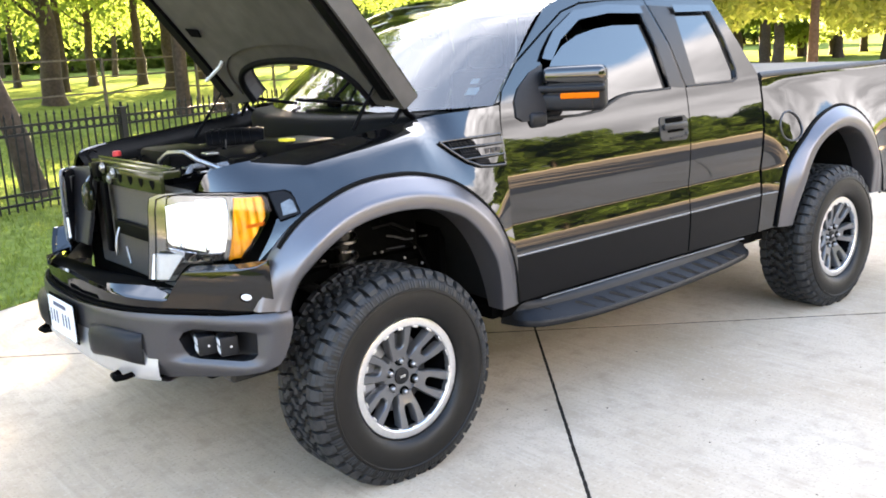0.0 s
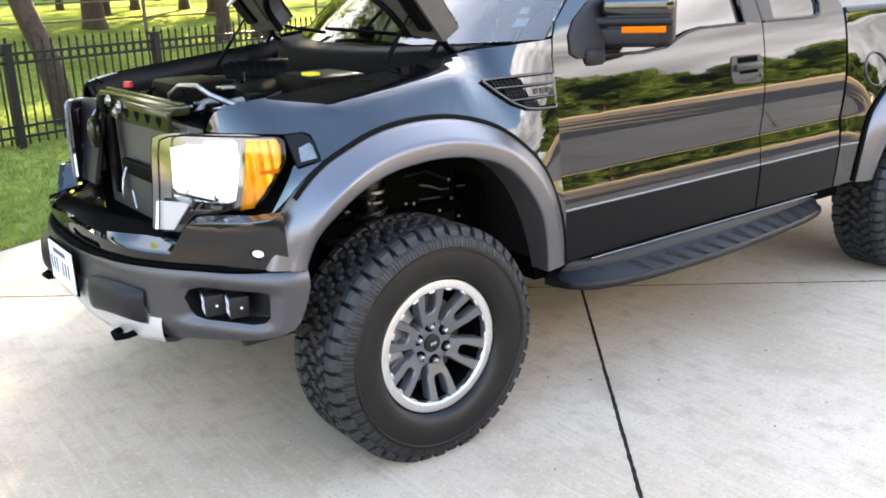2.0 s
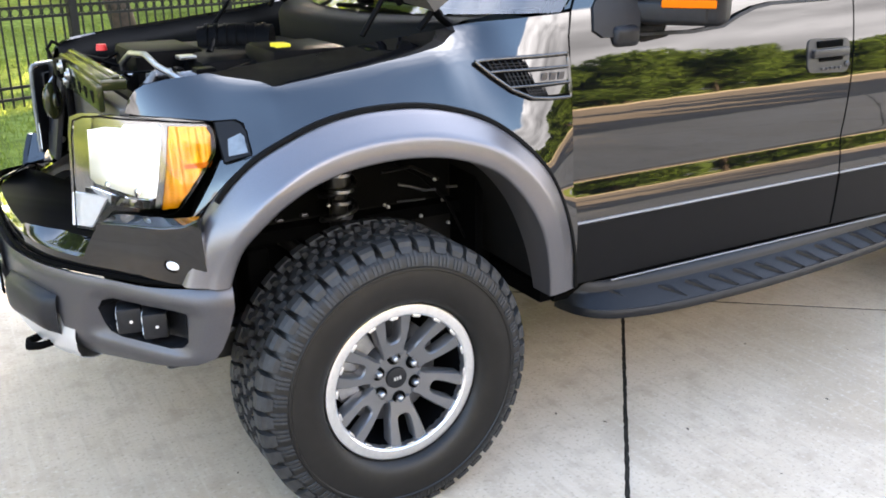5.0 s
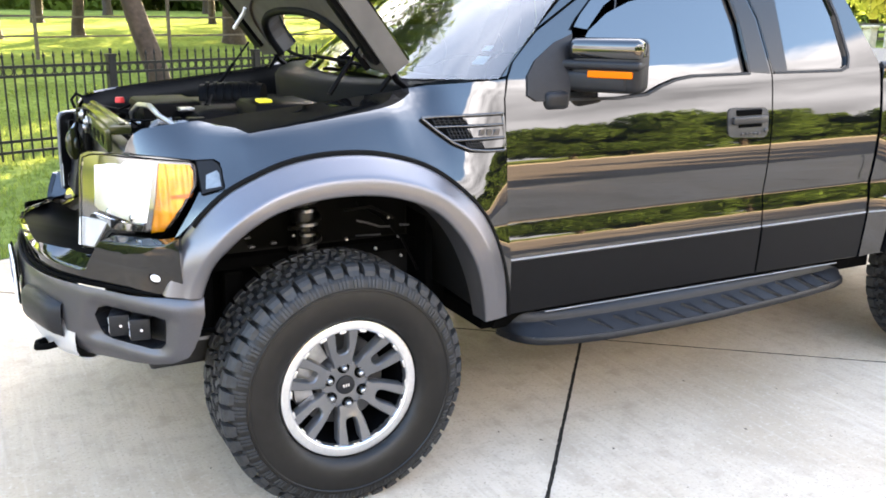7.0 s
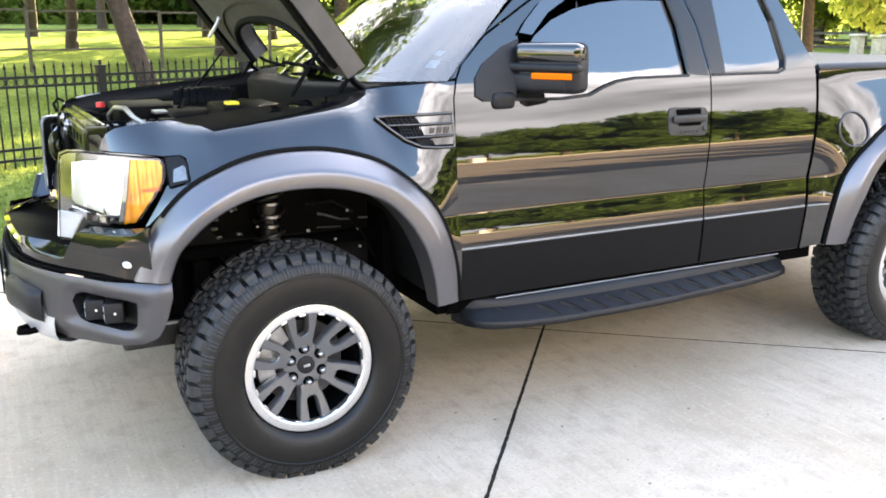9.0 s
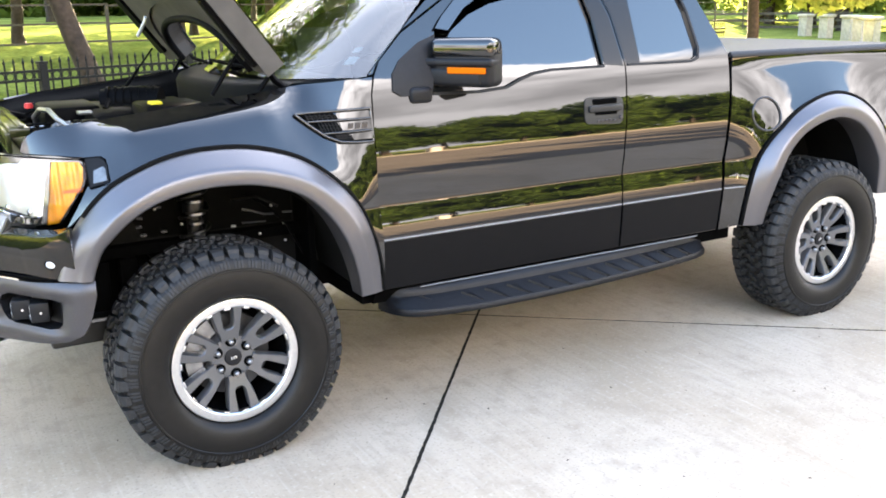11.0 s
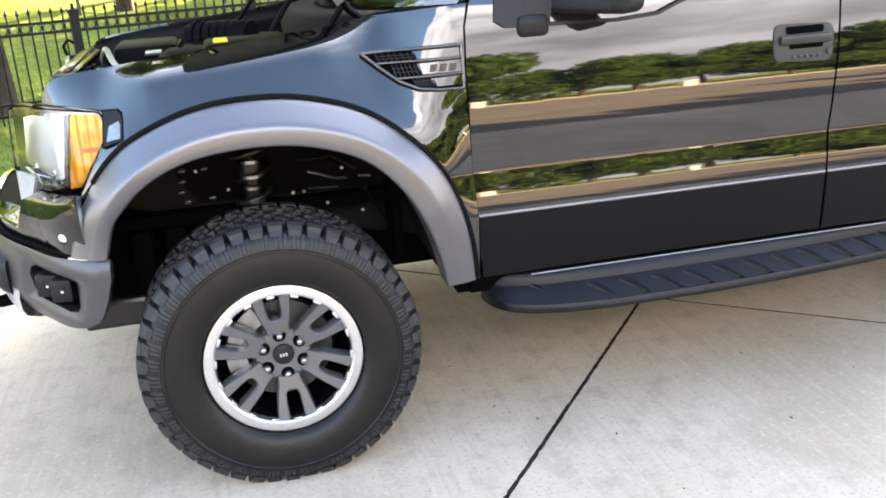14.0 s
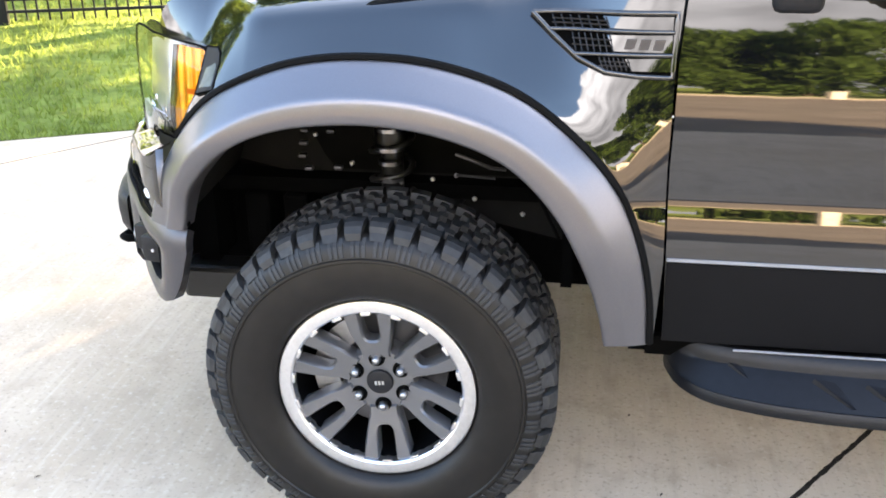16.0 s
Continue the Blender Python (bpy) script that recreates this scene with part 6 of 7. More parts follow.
part("coolant_pipe", bm, STEEL, truck, "bright metal coolant pipe", smooth=60)
b = lathe(bmesh.new(), [(0, 0.012), (0.018, 0.012), (0.021, 0.0), (0.021, -0.012), (0, -0.012)], 20)
bmesh.ops.transform(b, matrix=pose(-0.45, 1.66, 1.300, 90, 0, 0), verts=b.verts)
part("red_cap", b, REDCAP, truck, "red plastic cap", smooth=40)
rng = random.Random(8)
for k in range(14):
    bm = bmesh.new()
    x, y = rng.uniform(-0.50, -0.05), rng.uniform(0.48, 1.6)
    p = [Vector((x, y, 1.26))]
    for j in range(4):
        p.append(p[-1] + Vector((rng.uniform(-0.1, 0.12), rng.uniform(-0.12, 0.12), rng.uniform(-0.02, 0.035))))
    tube(bm, p, rng.choice((0.006, 0.01, 0.014)), 6)
    part("hose", bm, BAYGREY, truck, "black hose", smooth=60)
for k in range(18):
    bm = bmesh.new()
    x, y, z = rng.uniform(-0.50, -0.1), rng.uniform(0.5, 1.55), rng.uniform(1.24, 1.32)
    box(bm, (x, y, z), (x + rng.uniform(0.02, 0.07), y + rng.uniform(0.02, 0.08), z + rng.uniform(0.010, 0.025)), 0.004)
    part("engine_fitting", bm, STEEL if k % 3 == 0 else BAYGREY, truck, "metal bracket" if k % 3 == 0 else "")
rng = random.Random(31)
for k in range(12):
    p = [Vector((rng.uniform(-0.52, -0.15), rng.uniform(0.44, 1.1), rng.uniform(1.24, 1.29)))]
    for j in range(5):
        p.append(p[-1] + Vector((rng.uniform(-0.05, 0.07), rng.uniform(-0.08, 0.08), rng.uniform(-0.015, 0.022))))
    part("wire", tube(bmesh.new(), p, rng.choice((0.0025, 0.004, 0.006)), 6), STEEL if k % 4 == 0 else (HOSE_GREY if k % 4 == 1 else BAYGREY), truck, "thin engine wire" if k % 4 else "bright metal line", smooth=60)
for x, y, r in ((-0.43, 0.66, 0.020), (-0.36, 0.58, 0.016), (-0.47, 0.80, 0.014)):
    hose = part("pale_hose", tube(bmesh.new(), [(x, y, 1.255), (x + 0.03, y + 0.02, 1.285), (x + 0.09, y + 0.02, 1.290)], r, 10), HOSE_GREY, truck, "pale grey ribbed hose", smooth=60)
    for k in range(4):
        part("hose_clip", tube(bmesh.new(), [(x + 0.035 + 0.014 * k, y + 0.02, 1.2855), (x + 0.040 + 0.014 * k, y + 0.02, 1.286)], r * 1.12, 10), STEEL if k == 0 else HOSE_GREY, hose, smooth=60)
part("engine_block", boxm((-0.50, 0.45, 0.90), (0.40, 1.66, 1.20), 0.05), BAYGREY, truck)

# ---- truck: vent, mirror, handle, step ----
for f in (False, True):
    g = (lambda y: 2 * YC - y) if f else (lambda y: y)
    VENT = [(0.352, 1.341), (0.505, 1.346), (0.660, 1.350), (0.657, 1.219), (0.585, 1.220), (0.515, 1.227), (0.455, 1.254), (0.40, 1.298)]
    on = lambda x, z, lift: (x, g(fender_y(x, z) - lift), z)
    vt = panel("fender_vent", VENT, lambda x, z: (x, fender_y(x, z) - 0.004, z), MATTE, truck, "slatted black fender vent with a raised grey emblem", step=0.03, flip=f, thick=0.004)
    ring = dense(VENT, 0.015)
    part("vent_frame", tube(bmesh.new(), [on(x, z, 0.008) for x, z in ring + ring[:1]], 0.0062, 8), PAINT, vt, "glossy black surround", smooth=60)
    for z0, xa in ((1.309, 0.392), (1.262, 0.448)):
        part("vent_slat", tube(bmesh.new(), [on(xa + (0.655 - xa) * k / 8, z0 + 0.003 * k / 8, 0.011) for k in range(9)], 0.0050, 8), PAINT, vt, smooth=60)
    for z0, z1, xa in ((1.316, 1.339, 0.505), (1.270, 1.302, 0.515), (1.231, 1.255, 0.555)):
        panel("vent_blank", [(xa, z1), (0.652, z1 + 0.004), (0.652, z0), (xa + 0.015, z0)], lambda x, z: (x, fender_y(x, z) - 0.009, z), PAINT, vt, step=0.03, flip=f, thick=0.004)
    bm = bmesh.new()
    for z0, z1, xa, xb in ((1.314, 1.338, 0.395, 0.51), (1.268, 1.304, 0.44, 0.52), (1.232, 1.257, 0.50, 0.56)):
        n = 6
        for k in range(n + 1):
            x = xa + (xb - xa) * k / n
            tube(bm, [on(x, z1, 0.010), on(x + 0.010, z0, 0.010)], 0.0018, 4)
        for q in (0.33, 0.67):
            zm = z0 + (z1 - z0) * q
            tube(bm, [on(xa, zm, 0.010), on((xa + xb) / 2, zm, 0.010), on(xb + 0.006, zm, 0.010)], 0.0018, 4)
    part("vent_mesh", bm, PLASTIC, vt, "black wire mesh")
    # emblem as three plain raised blocks
    em = bmesh.new()
    for k in range(3):
        xe = 0.552 + 0.030 * k
        y0, y1 = g(fender_y(xe, 1.285) - 0.0095), g(fender_y(xe, 1.285) - 0.0135)
        vs = [em.verts.new((xe + dx, y, z)) for y in (y0, y1) for dx, z in ((0.0, 1.275), (0.021, 1.275), (0.026, 1.297), (0.005, 1.297))]
        for q in ((0, 1, 2, 3), (4, 5, 6, 7), (0, 1, 5, 4), (1, 2, 6, 5), (2, 3, 7, 6), (3, 0, 4, 7)):
            em.faces.new([vs[i] for i in q])
    part("vent_emblem", em, BADGE, vt, "raised grey emblem")
    # mirror
    mm = pose(1.04 + 0.05 * 0.83, g(-0.015 + 0.05 * 0.55), 1.512, 0, 0, 33.5 if not f else -33.5)
    k = -1 if f else 1
    ys = lambda a, b: (min(k * a, k * b), max(k * a, k * b))
    hs = bmesh.new()
    y0, y1 = ys(-0.148, 0.135)
    box(hs, (-0.045, y0, -0.098), (0.085, y1, 0.085), 0.03, mm, seg=4)
    mir = part("door_mirror", hs, PLASTIC, truck, "large square black door mirror with an orange lamp", smooth=45)
    cp = bmesh.new()
    y0, y1 = ys(-0.150, 0.142)
    box(cp, (-0.052, y0, 0.018), (0.075, y1, 0.105), 0.03, mm, seg=4)
    part("mirror_cap", cp, PAINT, mir, "gloss black mirror cap", smooth=45)
    ar = bmesh.new()
    y0, y1 = ys(-0.149, 0.245)
    box(ar, (-0.056, y0, -0.012), (0.04, y1, 0.022), 0.012, mm, seg=3)
    box(ar, (-0.050, ys(-0.10, 0.235)[0], -0.092), (0.035, ys(-0.10, 0.235)[1], -0.016), 0.016, mm, seg=3)
    part("mirror_arm", ar, PLASTIC, mir, "black mirror arm", smooth=35)
    lens = bmesh.new()
    y0, y1 = ys(-0.122, 0.052)
    box(lens, (-0.060, y0, -0.040), (-0.045, y1, -0.014), 0.004, mm)
    part("mirror_lamp", lens, ORANGE, mir, "orange repeater lamp")
    gl = bmesh.new()
    y0, y1 = ys(-0.13, 0.12)
    box(gl, (0.084, y0, -0.085), (0.088, y1, 0.085), 0.002, mm)
    part("mirror_glass", gl, CHROME, mir)
    foot = bmesh.new()
    box(foot, (0.850, g(0.12) - 0.07, 1.352), (0.955, g(0.12) + 0.06, 1.42), 0.02, seg=3)
    part("mirror_foot", foot, PLASTIC, mir, smooth=45)
    # door handle
    HB = [(1.785, 1.322), (1.955, 1.317), (1.972, 1.312), (1.981, 1.302), (1.985, 1.285), (1.977, 1.215), (1.971, 1.200), (1.958, 1.192), (1.942, 1.190), (1.778, 1.199), (1.763, 1.203), (1.754, 1.212), (1.751, 1.228), (1.756, 1.298), (1.761, 1.312), (1.770, 1.319)]
    hd = panel("door_handle", HB, lambda x, z: (x, side_y(z) - 0.005, z), HANDLE, truck, "dark grey door handle in a plastic bezel", step=0.04, flip=f, thick=0.01)
    bm = bmesh.new()
    box(bm, (1.80, g(side_y(1.30)) - 0.011, 1.285), (1.945, g(side_y(1.30)) + 0.011, 1.312), 0.006)
    box(bm, (1.81, g(side_y(1.24)) - 0.0095, 1.237), (1.94, g(side_y(1.24)) + 0.0095, 1.252), 0.004)
    part("handle_hollow", bm, MATTE, hd)
    yh = g(side_y(1.268) - 0.012)
    bm = boxm((1.772, yh - 0.010, 1.252), (1.968, yh + 0.010, 1.284), 0.008)
    part("handle_bar", bm, HANDLE, hd, smooth=40)
    kp = bmesh.new()
    for k in range(5):
        yk = g(side_y(1.213) - 0.010)
        box(kp, (1.82 + k * 0.024, yk - 0.0025, 1.207), (1.832 + k * 0.024, yk + 0.0025, 1.215), 0.001)
    part("keypad", kp, BADGE, hd, "row of small keypad buttons")
    kb = lathe(bmesh.new(), [(0, -0.004), (0.009, -0.004), (0.011, 0.0), (0, 0)], 14)
    bmesh.ops.transform(kb, matrix=Matrix.Translation((1.962, g(side_y(1.22) - 0.010), 1.222)) @ (Matrix.Rotation(math.pi, 4, "Z") if f else Matrix()), verts=kb.verts)
    part("lock_barrel", kb, BADGE, hd, smooth=40)
    # running board
    out_e = smooth_curve([(0.715, 0.13), (0.735, 0.05), (0.79, -0.02), (0.90, -0.065), (1.05, -0.09), (1.3, -0.10), (1.6, -0.095), (2.0, -0.065), (2.35, -0.02), (2.52, 0.02), (2.59, 0.06), (2.60, 0.13)], 60)
    brd = bmesh.new()
    sect = [(0.0, 0.545), (0.45, 0.560), (0.50, 0.558), (0.54, 0.548), (0.565, 0.532), (0.58, 0.522), (0.62, 0.516), (0.925, 0.474), (0.945, 0.480), (0.97, 0.481), (0.992, 0.472), (1.0, 0.462), (0.985, 0.451), (0.0, 0.450)]
    rows = []
    for x, y in out_e:
        row = []
        for t, z in sect:
            yy = 0.165 + (y - 0.165) * t
            row.append(brd.verts.new((x, g(yy), z)))
        rows.append(row)
    for a, b in zip(rows, rows[1:]):
        for k in range(len(sect)):
            m_ = (k + 1) % len(sect)
            brd.faces.new((a[k], a[m_], b[m_], b[k]))
    for r_ in (rows[0], rows[-1]):
        brd.faces.new(r_)
    board = part("running_board", brd, BOARD, truck, "ribbed black running board", smooth=30)
    for x in [0.85] + [1.04 + 0.118 * k for k in range(12)]:
        yo = float(np.interp(x, out_e[:, 0], out_e[:, 1]))
        n = bmesh.new()
        tread = lambda y: float(np.interp((0.165 - y) / (0.165 - yo), [0.62, 0.925], [0.516, 0.474]))
        pts = [(x, yo + 0.086), (x + 0.060, yo + 0.086), (x + 0.105, yo + 0.026), (x + 0.078, yo + 0.026)]
        low = [n.verts.new((px, g(py), tread(py) - 0.004)) for px, py in pts]
        top = [n.verts.new((px + dx, g(py), tread(py) + h)) for (px, py), dx, h in zip(pts, (0.006, -0.006, -0.004, 0.004), (0.011, 0.003, 0.002, 0.007))]
        n.faces.new(top)
        for k in range(4):
            n.faces.new((low[k], low[(k + 1) % 4], top[(k + 1) % 4], top[k]))
        part("step_rib", n, BOARD, board)
    sill = boxm((0.80, g(0.15) - 0.03, 0.50), (2.56, g(0.15) + 0.03, 0.522), 0.006)
    part("board_sill", sill, BOARD, board)
    # the lit line along the sill, drawn as a thin pale strip
    part("sill_highlight", boxm((0.86, g(0.034) - 0.003, 0.561), (2.50, g(0.034) + 0.003, 0.5655), 0.001), HIGHLIGHT, board, "thin pale strip drawn for the lit line along the sill")
    for x in (0.95, 1.65, 2.35):
        part("board_bracket", boxm((x, g(0.30) - 0.22, 0.43), (x + 0.05, g(0.30) + 0.14, 0.455), 0.005), STEEL, board)

# stickers inside the screen
def on_screen(u, v):
    k = v * 12
    i = min(int(k), 11)
    e = scr_edge[i] + (scr_edge[i + 1] - scr_edge[i]) * (k - i)
    c = scr_mid[i] + (scr_mid[i + 1] - scr_mid[i]) * (k - i)
    q = 1 - abs(u) ** 2.2
    return Vector((e[0] + (c[0] - e[0]) * q + 0.006, YC + u * (YC - side_y(e[1]) - 0.006), e[1] + (c[1] - e[1]) * q - 0.006))
for (u0, u1, v0, v1) in ((-0.90, -0.85, 0.10, 0.15), (-0.88, -0.845, 0.18, 0.215)):
    bm = bmesh.new()
    bm.faces.new([bm.verts.new(on_screen(u, v)) for u, v in ((u0, v0), (u1, v0), (u1, v1), (u0, v1))])
    part("sticker", bm, STICKER, wind, "small white sticker")


# ---- fence ----
FP, FA = Vector((0.407, 8.231)), radians(18.0)
FD_ = Vector((math.cos(FA), math.sin(FA)))


def fence_at(s):
    p = FP + FD_ * s
    return p.x, p.y, lawn_height(p.x, p.y)


BAY = 1.924


def make_fence():
    pk = bmesh.new()
    box(pk, (-0.008, -0.008, 0.03), (0.008, 0.008, 1.09))
    tip = lathe(bmesh.new(), [(0.0, 0.0), (0.014, 0.02), (0.018, 0.035), (0.008, 0.06), (0.0, 0.095)], 6)
    bmesh.ops.transform(tip, matrix=pose(0, 0, 1.08, 90, 0, 0), verts=tip.verts)
    tmp = bpy.data.meshes.new("tip")
    tip.to_mesh(tmp)
    pk.from_mesh(tmp)
    picket_me = bpy.data.meshes.new("picket")
    pk.to_mesh(picket_me)
    picket_me.materials.append(IRON)
    rg = bmesh.new()
    tube(rg, [(0.042 * math.cos(a), 0, 0.042 * math.sin(a)) for a in np.linspace(0, 2 * math.pi, 11)], 0.006, 4, cap=False)
    ring_me = bpy.data.meshes.new("ring")
    rg.to_mesh(ring_me)
    ring_me.materials.append(IRON)
    gap = BAY / 18
    for i in range(-6, 9):
        x, y, z = fence_at(BAY * i)
        fence = thing("iron_fence", "black iron fence bay with pointed pickets and a ring band", "fence", "iron fence bays", at=(x, y, z))
        fence.rotation_euler = (0, 0, FA)
        post = boxm((-0.045, -0.045, -0.02), (0.045, 0.045, 1.10), 0.006)
        box(post, (-0.052, -0.052, 1.09), (0.052, 0.052, 1.12), 0.005)
        box(post, (-0.014, -0.014, 1.12), (0.014, 0.014, 1.18), 0.004)
        part("post", post, IRON, fence)
        for zr in (0.12, 0.235, 0.91, 1.01):
            part("rail", boxm((0.045, -0.016, zr - 0.014), (BAY - 0.045, 0.016, zr + 0.014)), IRON, fence)
        for k in range(1, 18):
            o = new("picket", picket_me)
            o.parent, o.location = fence, (gap * k, 0, 0)
        for k in range(18):
            o = new("ring", ring_me)
            o.parent, o.location = fence, (gap * (k + 0.5), 0, 0.96)


make_fence()


def make_far_fence():
    for i in range(-6, 14):
        p = FP + FD_ * (i * 3.0) + Vector((-FD_.y, FD_.x)) * 9.5
        f = thing("wire_fence", "dark rail fence bay at the back of the lawn", "fence", "far fence bays", at=(p.x, p.y, lawn_height(p.x, p.y)))
        f.rotation_euler = (0, 0, FA)
        part("post", boxm((-0.03, -0.03, 0), (0.03, 0.03, 1.3)), WOOD, f)
        for zr in (0.45, 0.85, 1.25):
            part("rail", boxm((0, -0.015, zr - 0.02), (3.0, 0.015, zr + 0.02)), WOOD, f)


make_far_fence()


# ---- trees ----
def crown_mesh(name, seed, count, radius, height, leaf, mat):
    """A crown: leaf clumps scattered in uneven lobes round the origin, with gaps."""
    rng = np.random.default_rng(seed)
    lobes = []
    for k in range(26):
        a, r = rng.uniform(0, 2 * math.pi), radius * rng.uniform(0.15, 0.8)
        lobes.append((r * math.cos(a), r * math.sin(a), height * rng.uniform(-0.42, 0.42), radius * rng.uniform(0.22, 0.45)))
    per = count // len(lobes)
    cs = []
    for lx, ly, lz, lr in lobes:
        d = rng.normal(size=(per, 3))
        d /= np.linalg.norm(d, axis=1)[:, None]
        rr = lr * rng.uniform(0.35, 1.0, per) ** 0.5
        cs.append(np.c_[lx + d[:, 0] * rr, ly + d[:, 1] * rr, lz + d[:, 2] * rr * 0.9])
    c = np.vstack(cs)
    n = len(c)
    a = rng.normal(size=(n, 3))
    a /= np.linalg.norm(a, axis=1)[:, None]
    b = np.cross(a, rng.normal(size=(n, 3)))
    b /= np.linalg.norm(b, axis=1)[:, None]
    sz = leaf * rng.uniform(0.6, 1.3, n)[:, None]
    v = np.stack([c - a * sz, c + b * sz * 0.5, c + a * sz, c - b * sz * 0.5], 1).reshape(-1, 3)
    f = np.arange(4 * n).reshape(n, 4)
    me = bpy.data.meshes.new(name)
    me.from_pydata(v.tolist(), [], f.tolist())
    me.materials.append(mat)
    return me


CROWN_NEAR = crown_mesh("crown", 1, 28000, 3.6, 5.0, 0.075, LEAF)
CROWN_NEAR2 = crown_mesh("crown", 2, 14000, 3.4, 4.4, 0.11, LEAF)
CROWN_SPARSE = crown_mesh("crown", 9, 28000, 3.8, 5.0, 0.09, LEAF)
CROWN_SHADE = crown_mesh("crown", 5, 90000, 4.2, 6.5, 0.125, LEAF_SUNLIT)
CROWN_AIRY = crown_mesh("crown", 12, 6000, 3.8, 5.4, 0.095, LEAF)
CROWN_AIRY2 = crown_mesh("crown", 13, 14000, 3.6, 5.0, 0.08, LEAF)
CROWN_TWIG = crown_mesh("low_branch", 7, 2600, 1.0, 1.2, 0.07, LEAF)
CROWN_FAR = crown_mesh("crown", 3, 9000, 3.8, 6.0, 0.20, LEAF)
CROWN_SUNLIT = crown_mesh("crown", 14, 9000, 3.8, 5.6, 0.19, LEAF_SUNLIT)
CROWN_FAR2 = crown_mesh("crown", 4, 9000, 3.6, 5.6, 0.20, LEAF_DARK)


def trunk_bm(h, r, lean, rng, limbs=6):
    bm = bmesh.new()
    top = Vector((lean[0] * h, lean[1] * h, h))
    pts = [Vector((0, 0, -0.15))] + [Vector((top.x * t, top.y * t, h * t)) + Vector((rng.uniform(-1, 1), rng.uniform(-1, 1), 0)) * r * 0.25 for t in np.linspace(0.06, 1, 8)]
    rings_r = [r * 1.5] + [r * (1.12 - 0.55 * t) for t in np.linspace(0.06, 1, 8)]
    # tapered trunk with a flared foot
    prev = None
    for p, rr in zip(pts, rings_r):
        ring = [bm.verts.new(p + Vector((math.cos(a), math.sin(a), 0)) * rr * (1 + 0.08 * math.sin(3 * a + p.z))) for a in (2 * math.pi * k / 14 for k in range(14))]
        if prev:
            for k in range(14):
                bm.faces.new((prev[k], prev[(k + 1) % 14], ring[(k + 1) % 14], ring[k]))
        prev = ring
    for k in range(limbs):
        t = rng.uniform(0.55, 1.0)
        o = Vector((top.x * t, top.y * t, h * t))
        a = rng.uniform(0, 2 * math.pi)
        p = [o]
        for j in range(4):
            p.append(p[-1] + Vector((math.cos(a) * 0.6, math.sin(a) * 0.6, rng.uniform(0.35, 0.7))) * (h * 0.13))
            a += rng.uniform(-0.4, 0.4)
        tube(bm, p, r * 0.34, 7, r_end=r * 0.06)
    return bm


def tree(x, y, h, r, lean=(0, 0), crown=None, crown_at=(0, 0, 0), scale=1.0, seed=0, label="leafy shade tree with a brown trunk", group="shade trees"):
    rng = random.Random(seed)
    t = thing("tree", label, "tree", group, at=(x, y, lawn_height(x, y) if y > -20 else -0.035))
    part("trunk", trunk_bm(h, r, lean, rng), BARK, t, smooth=60)
    c = new("crown", crown)
    c.parent = t
    c.location = (lean[0] * h + crown_at[0], lean[1] * h + crown_at[1], h + crown_at[2])
    c.rotation_euler = (0, 0, rng.uniform(0, 6.28))
    c.scale = (scale, scale, scale * rng.uniform(0.85, 1.1))
    return t


tree(1.36, 9.65, 4.2, 0.145, (-0.29, -0.05), CROWN_NEAR, (-0.5, 0.3, 2.7), 1.05, 1, "leaning shade tree with a brown trunk by the iron fence")
leaning = bpy.data.objects["tree"]
for cx, cy, cz, sc in ((-0.35, -0.7, 3.3, 0.20), (0.75, -0.5, 2.9, 0.17), (-1.6, 0.4, 3.4, 0.24), (1.6, 0.6, 3.6, 0.25)):
    c = new("low_branch", CROWN_TWIG)
    c.parent, c.location, c.scale = leaning, (cx, cy, cz), (sc * 3, sc * 3, sc * 3)
tree(-2.45, 8.3, 5.0, 0.15, (-0.03, 0.05), CROWN_NEAR2, (-1.0, 0, 1.2), 0.9, 23, "shade tree with a slim brown trunk behind the iron fence")
for k, (x, y) in enumerate(((-9.5, 9.5), (-15, 8))):
    tree(x, y, 4.6, 0.22, (0, 0), CROWN_NEAR, (0, 0, 1.0), 1.0, 25 + k, "shade tree on the lawn beside the fence")
# tall trees added between the sun and the truck to block the sun
for k, (x, y, h, sc) in enumerate(((13.4, 15.8, 5.2, 1.0), (17.4, 13.2, 4.8, 1.0), (21.6, 10.3, 4.4, 1.0), (25.5, 7.5, 4.2, 1.0))):
    tree(x, y, h, 0.14, (0, 0), CROWN_SHADE, (0, 0, 0.9), sc, 11 + k, "tall dense tree added behind the driveway to shade the truck")
# two airy trees added, crowns set so they shade the driveway's front left
tree(7.4, 18.6, 9.4, 0.15, (0, 0), CROWN_SPARSE, (0, 0, 1.0), 0.95, 19, "airy tree added behind the lawn fence to shade the driveway")
tree(8.6, 18.8, 6.0, 0.26, (0, 0), CROWN_SPARSE, (0, 0, 1.0), 1.15, 17, "airy tree added behind the lawn fence to shade the driveway")
rng = random.Random(21)
# trunks that stand out on the bank
for k, (x, y, r) in enumerate(((5.5, 22.2, 0.26), (7.1, 26.4, 0.12), (10.0, 25.2, 0.24), (10.4, 28.6, 0.16), (9.2, 30.0, 0.15), (-1.7, 17.8, 0.15), (-0.3, 22.0, 0.15), (1.7, 23.2, 0.14), (-8.0, 15.0, 0.16))):
    tree(x, y, 3.6 + 0.2 * (k % 4), r, (0.01 * (k % 3 - 1), 0), CROWN_AIRY, (0, 0, 1.2), 0.9 + 0.05 * (k % 4), 60 + k)
spots = [(14, 30), (7.5, 33), (13, 40), (20, 36), (2, 33), (-3, 28), (22, 47), (16, 52), (28, 56), (10, 48), (-10, 24), (35, 60), (5, 44), (30, 44), (-16, 20)]
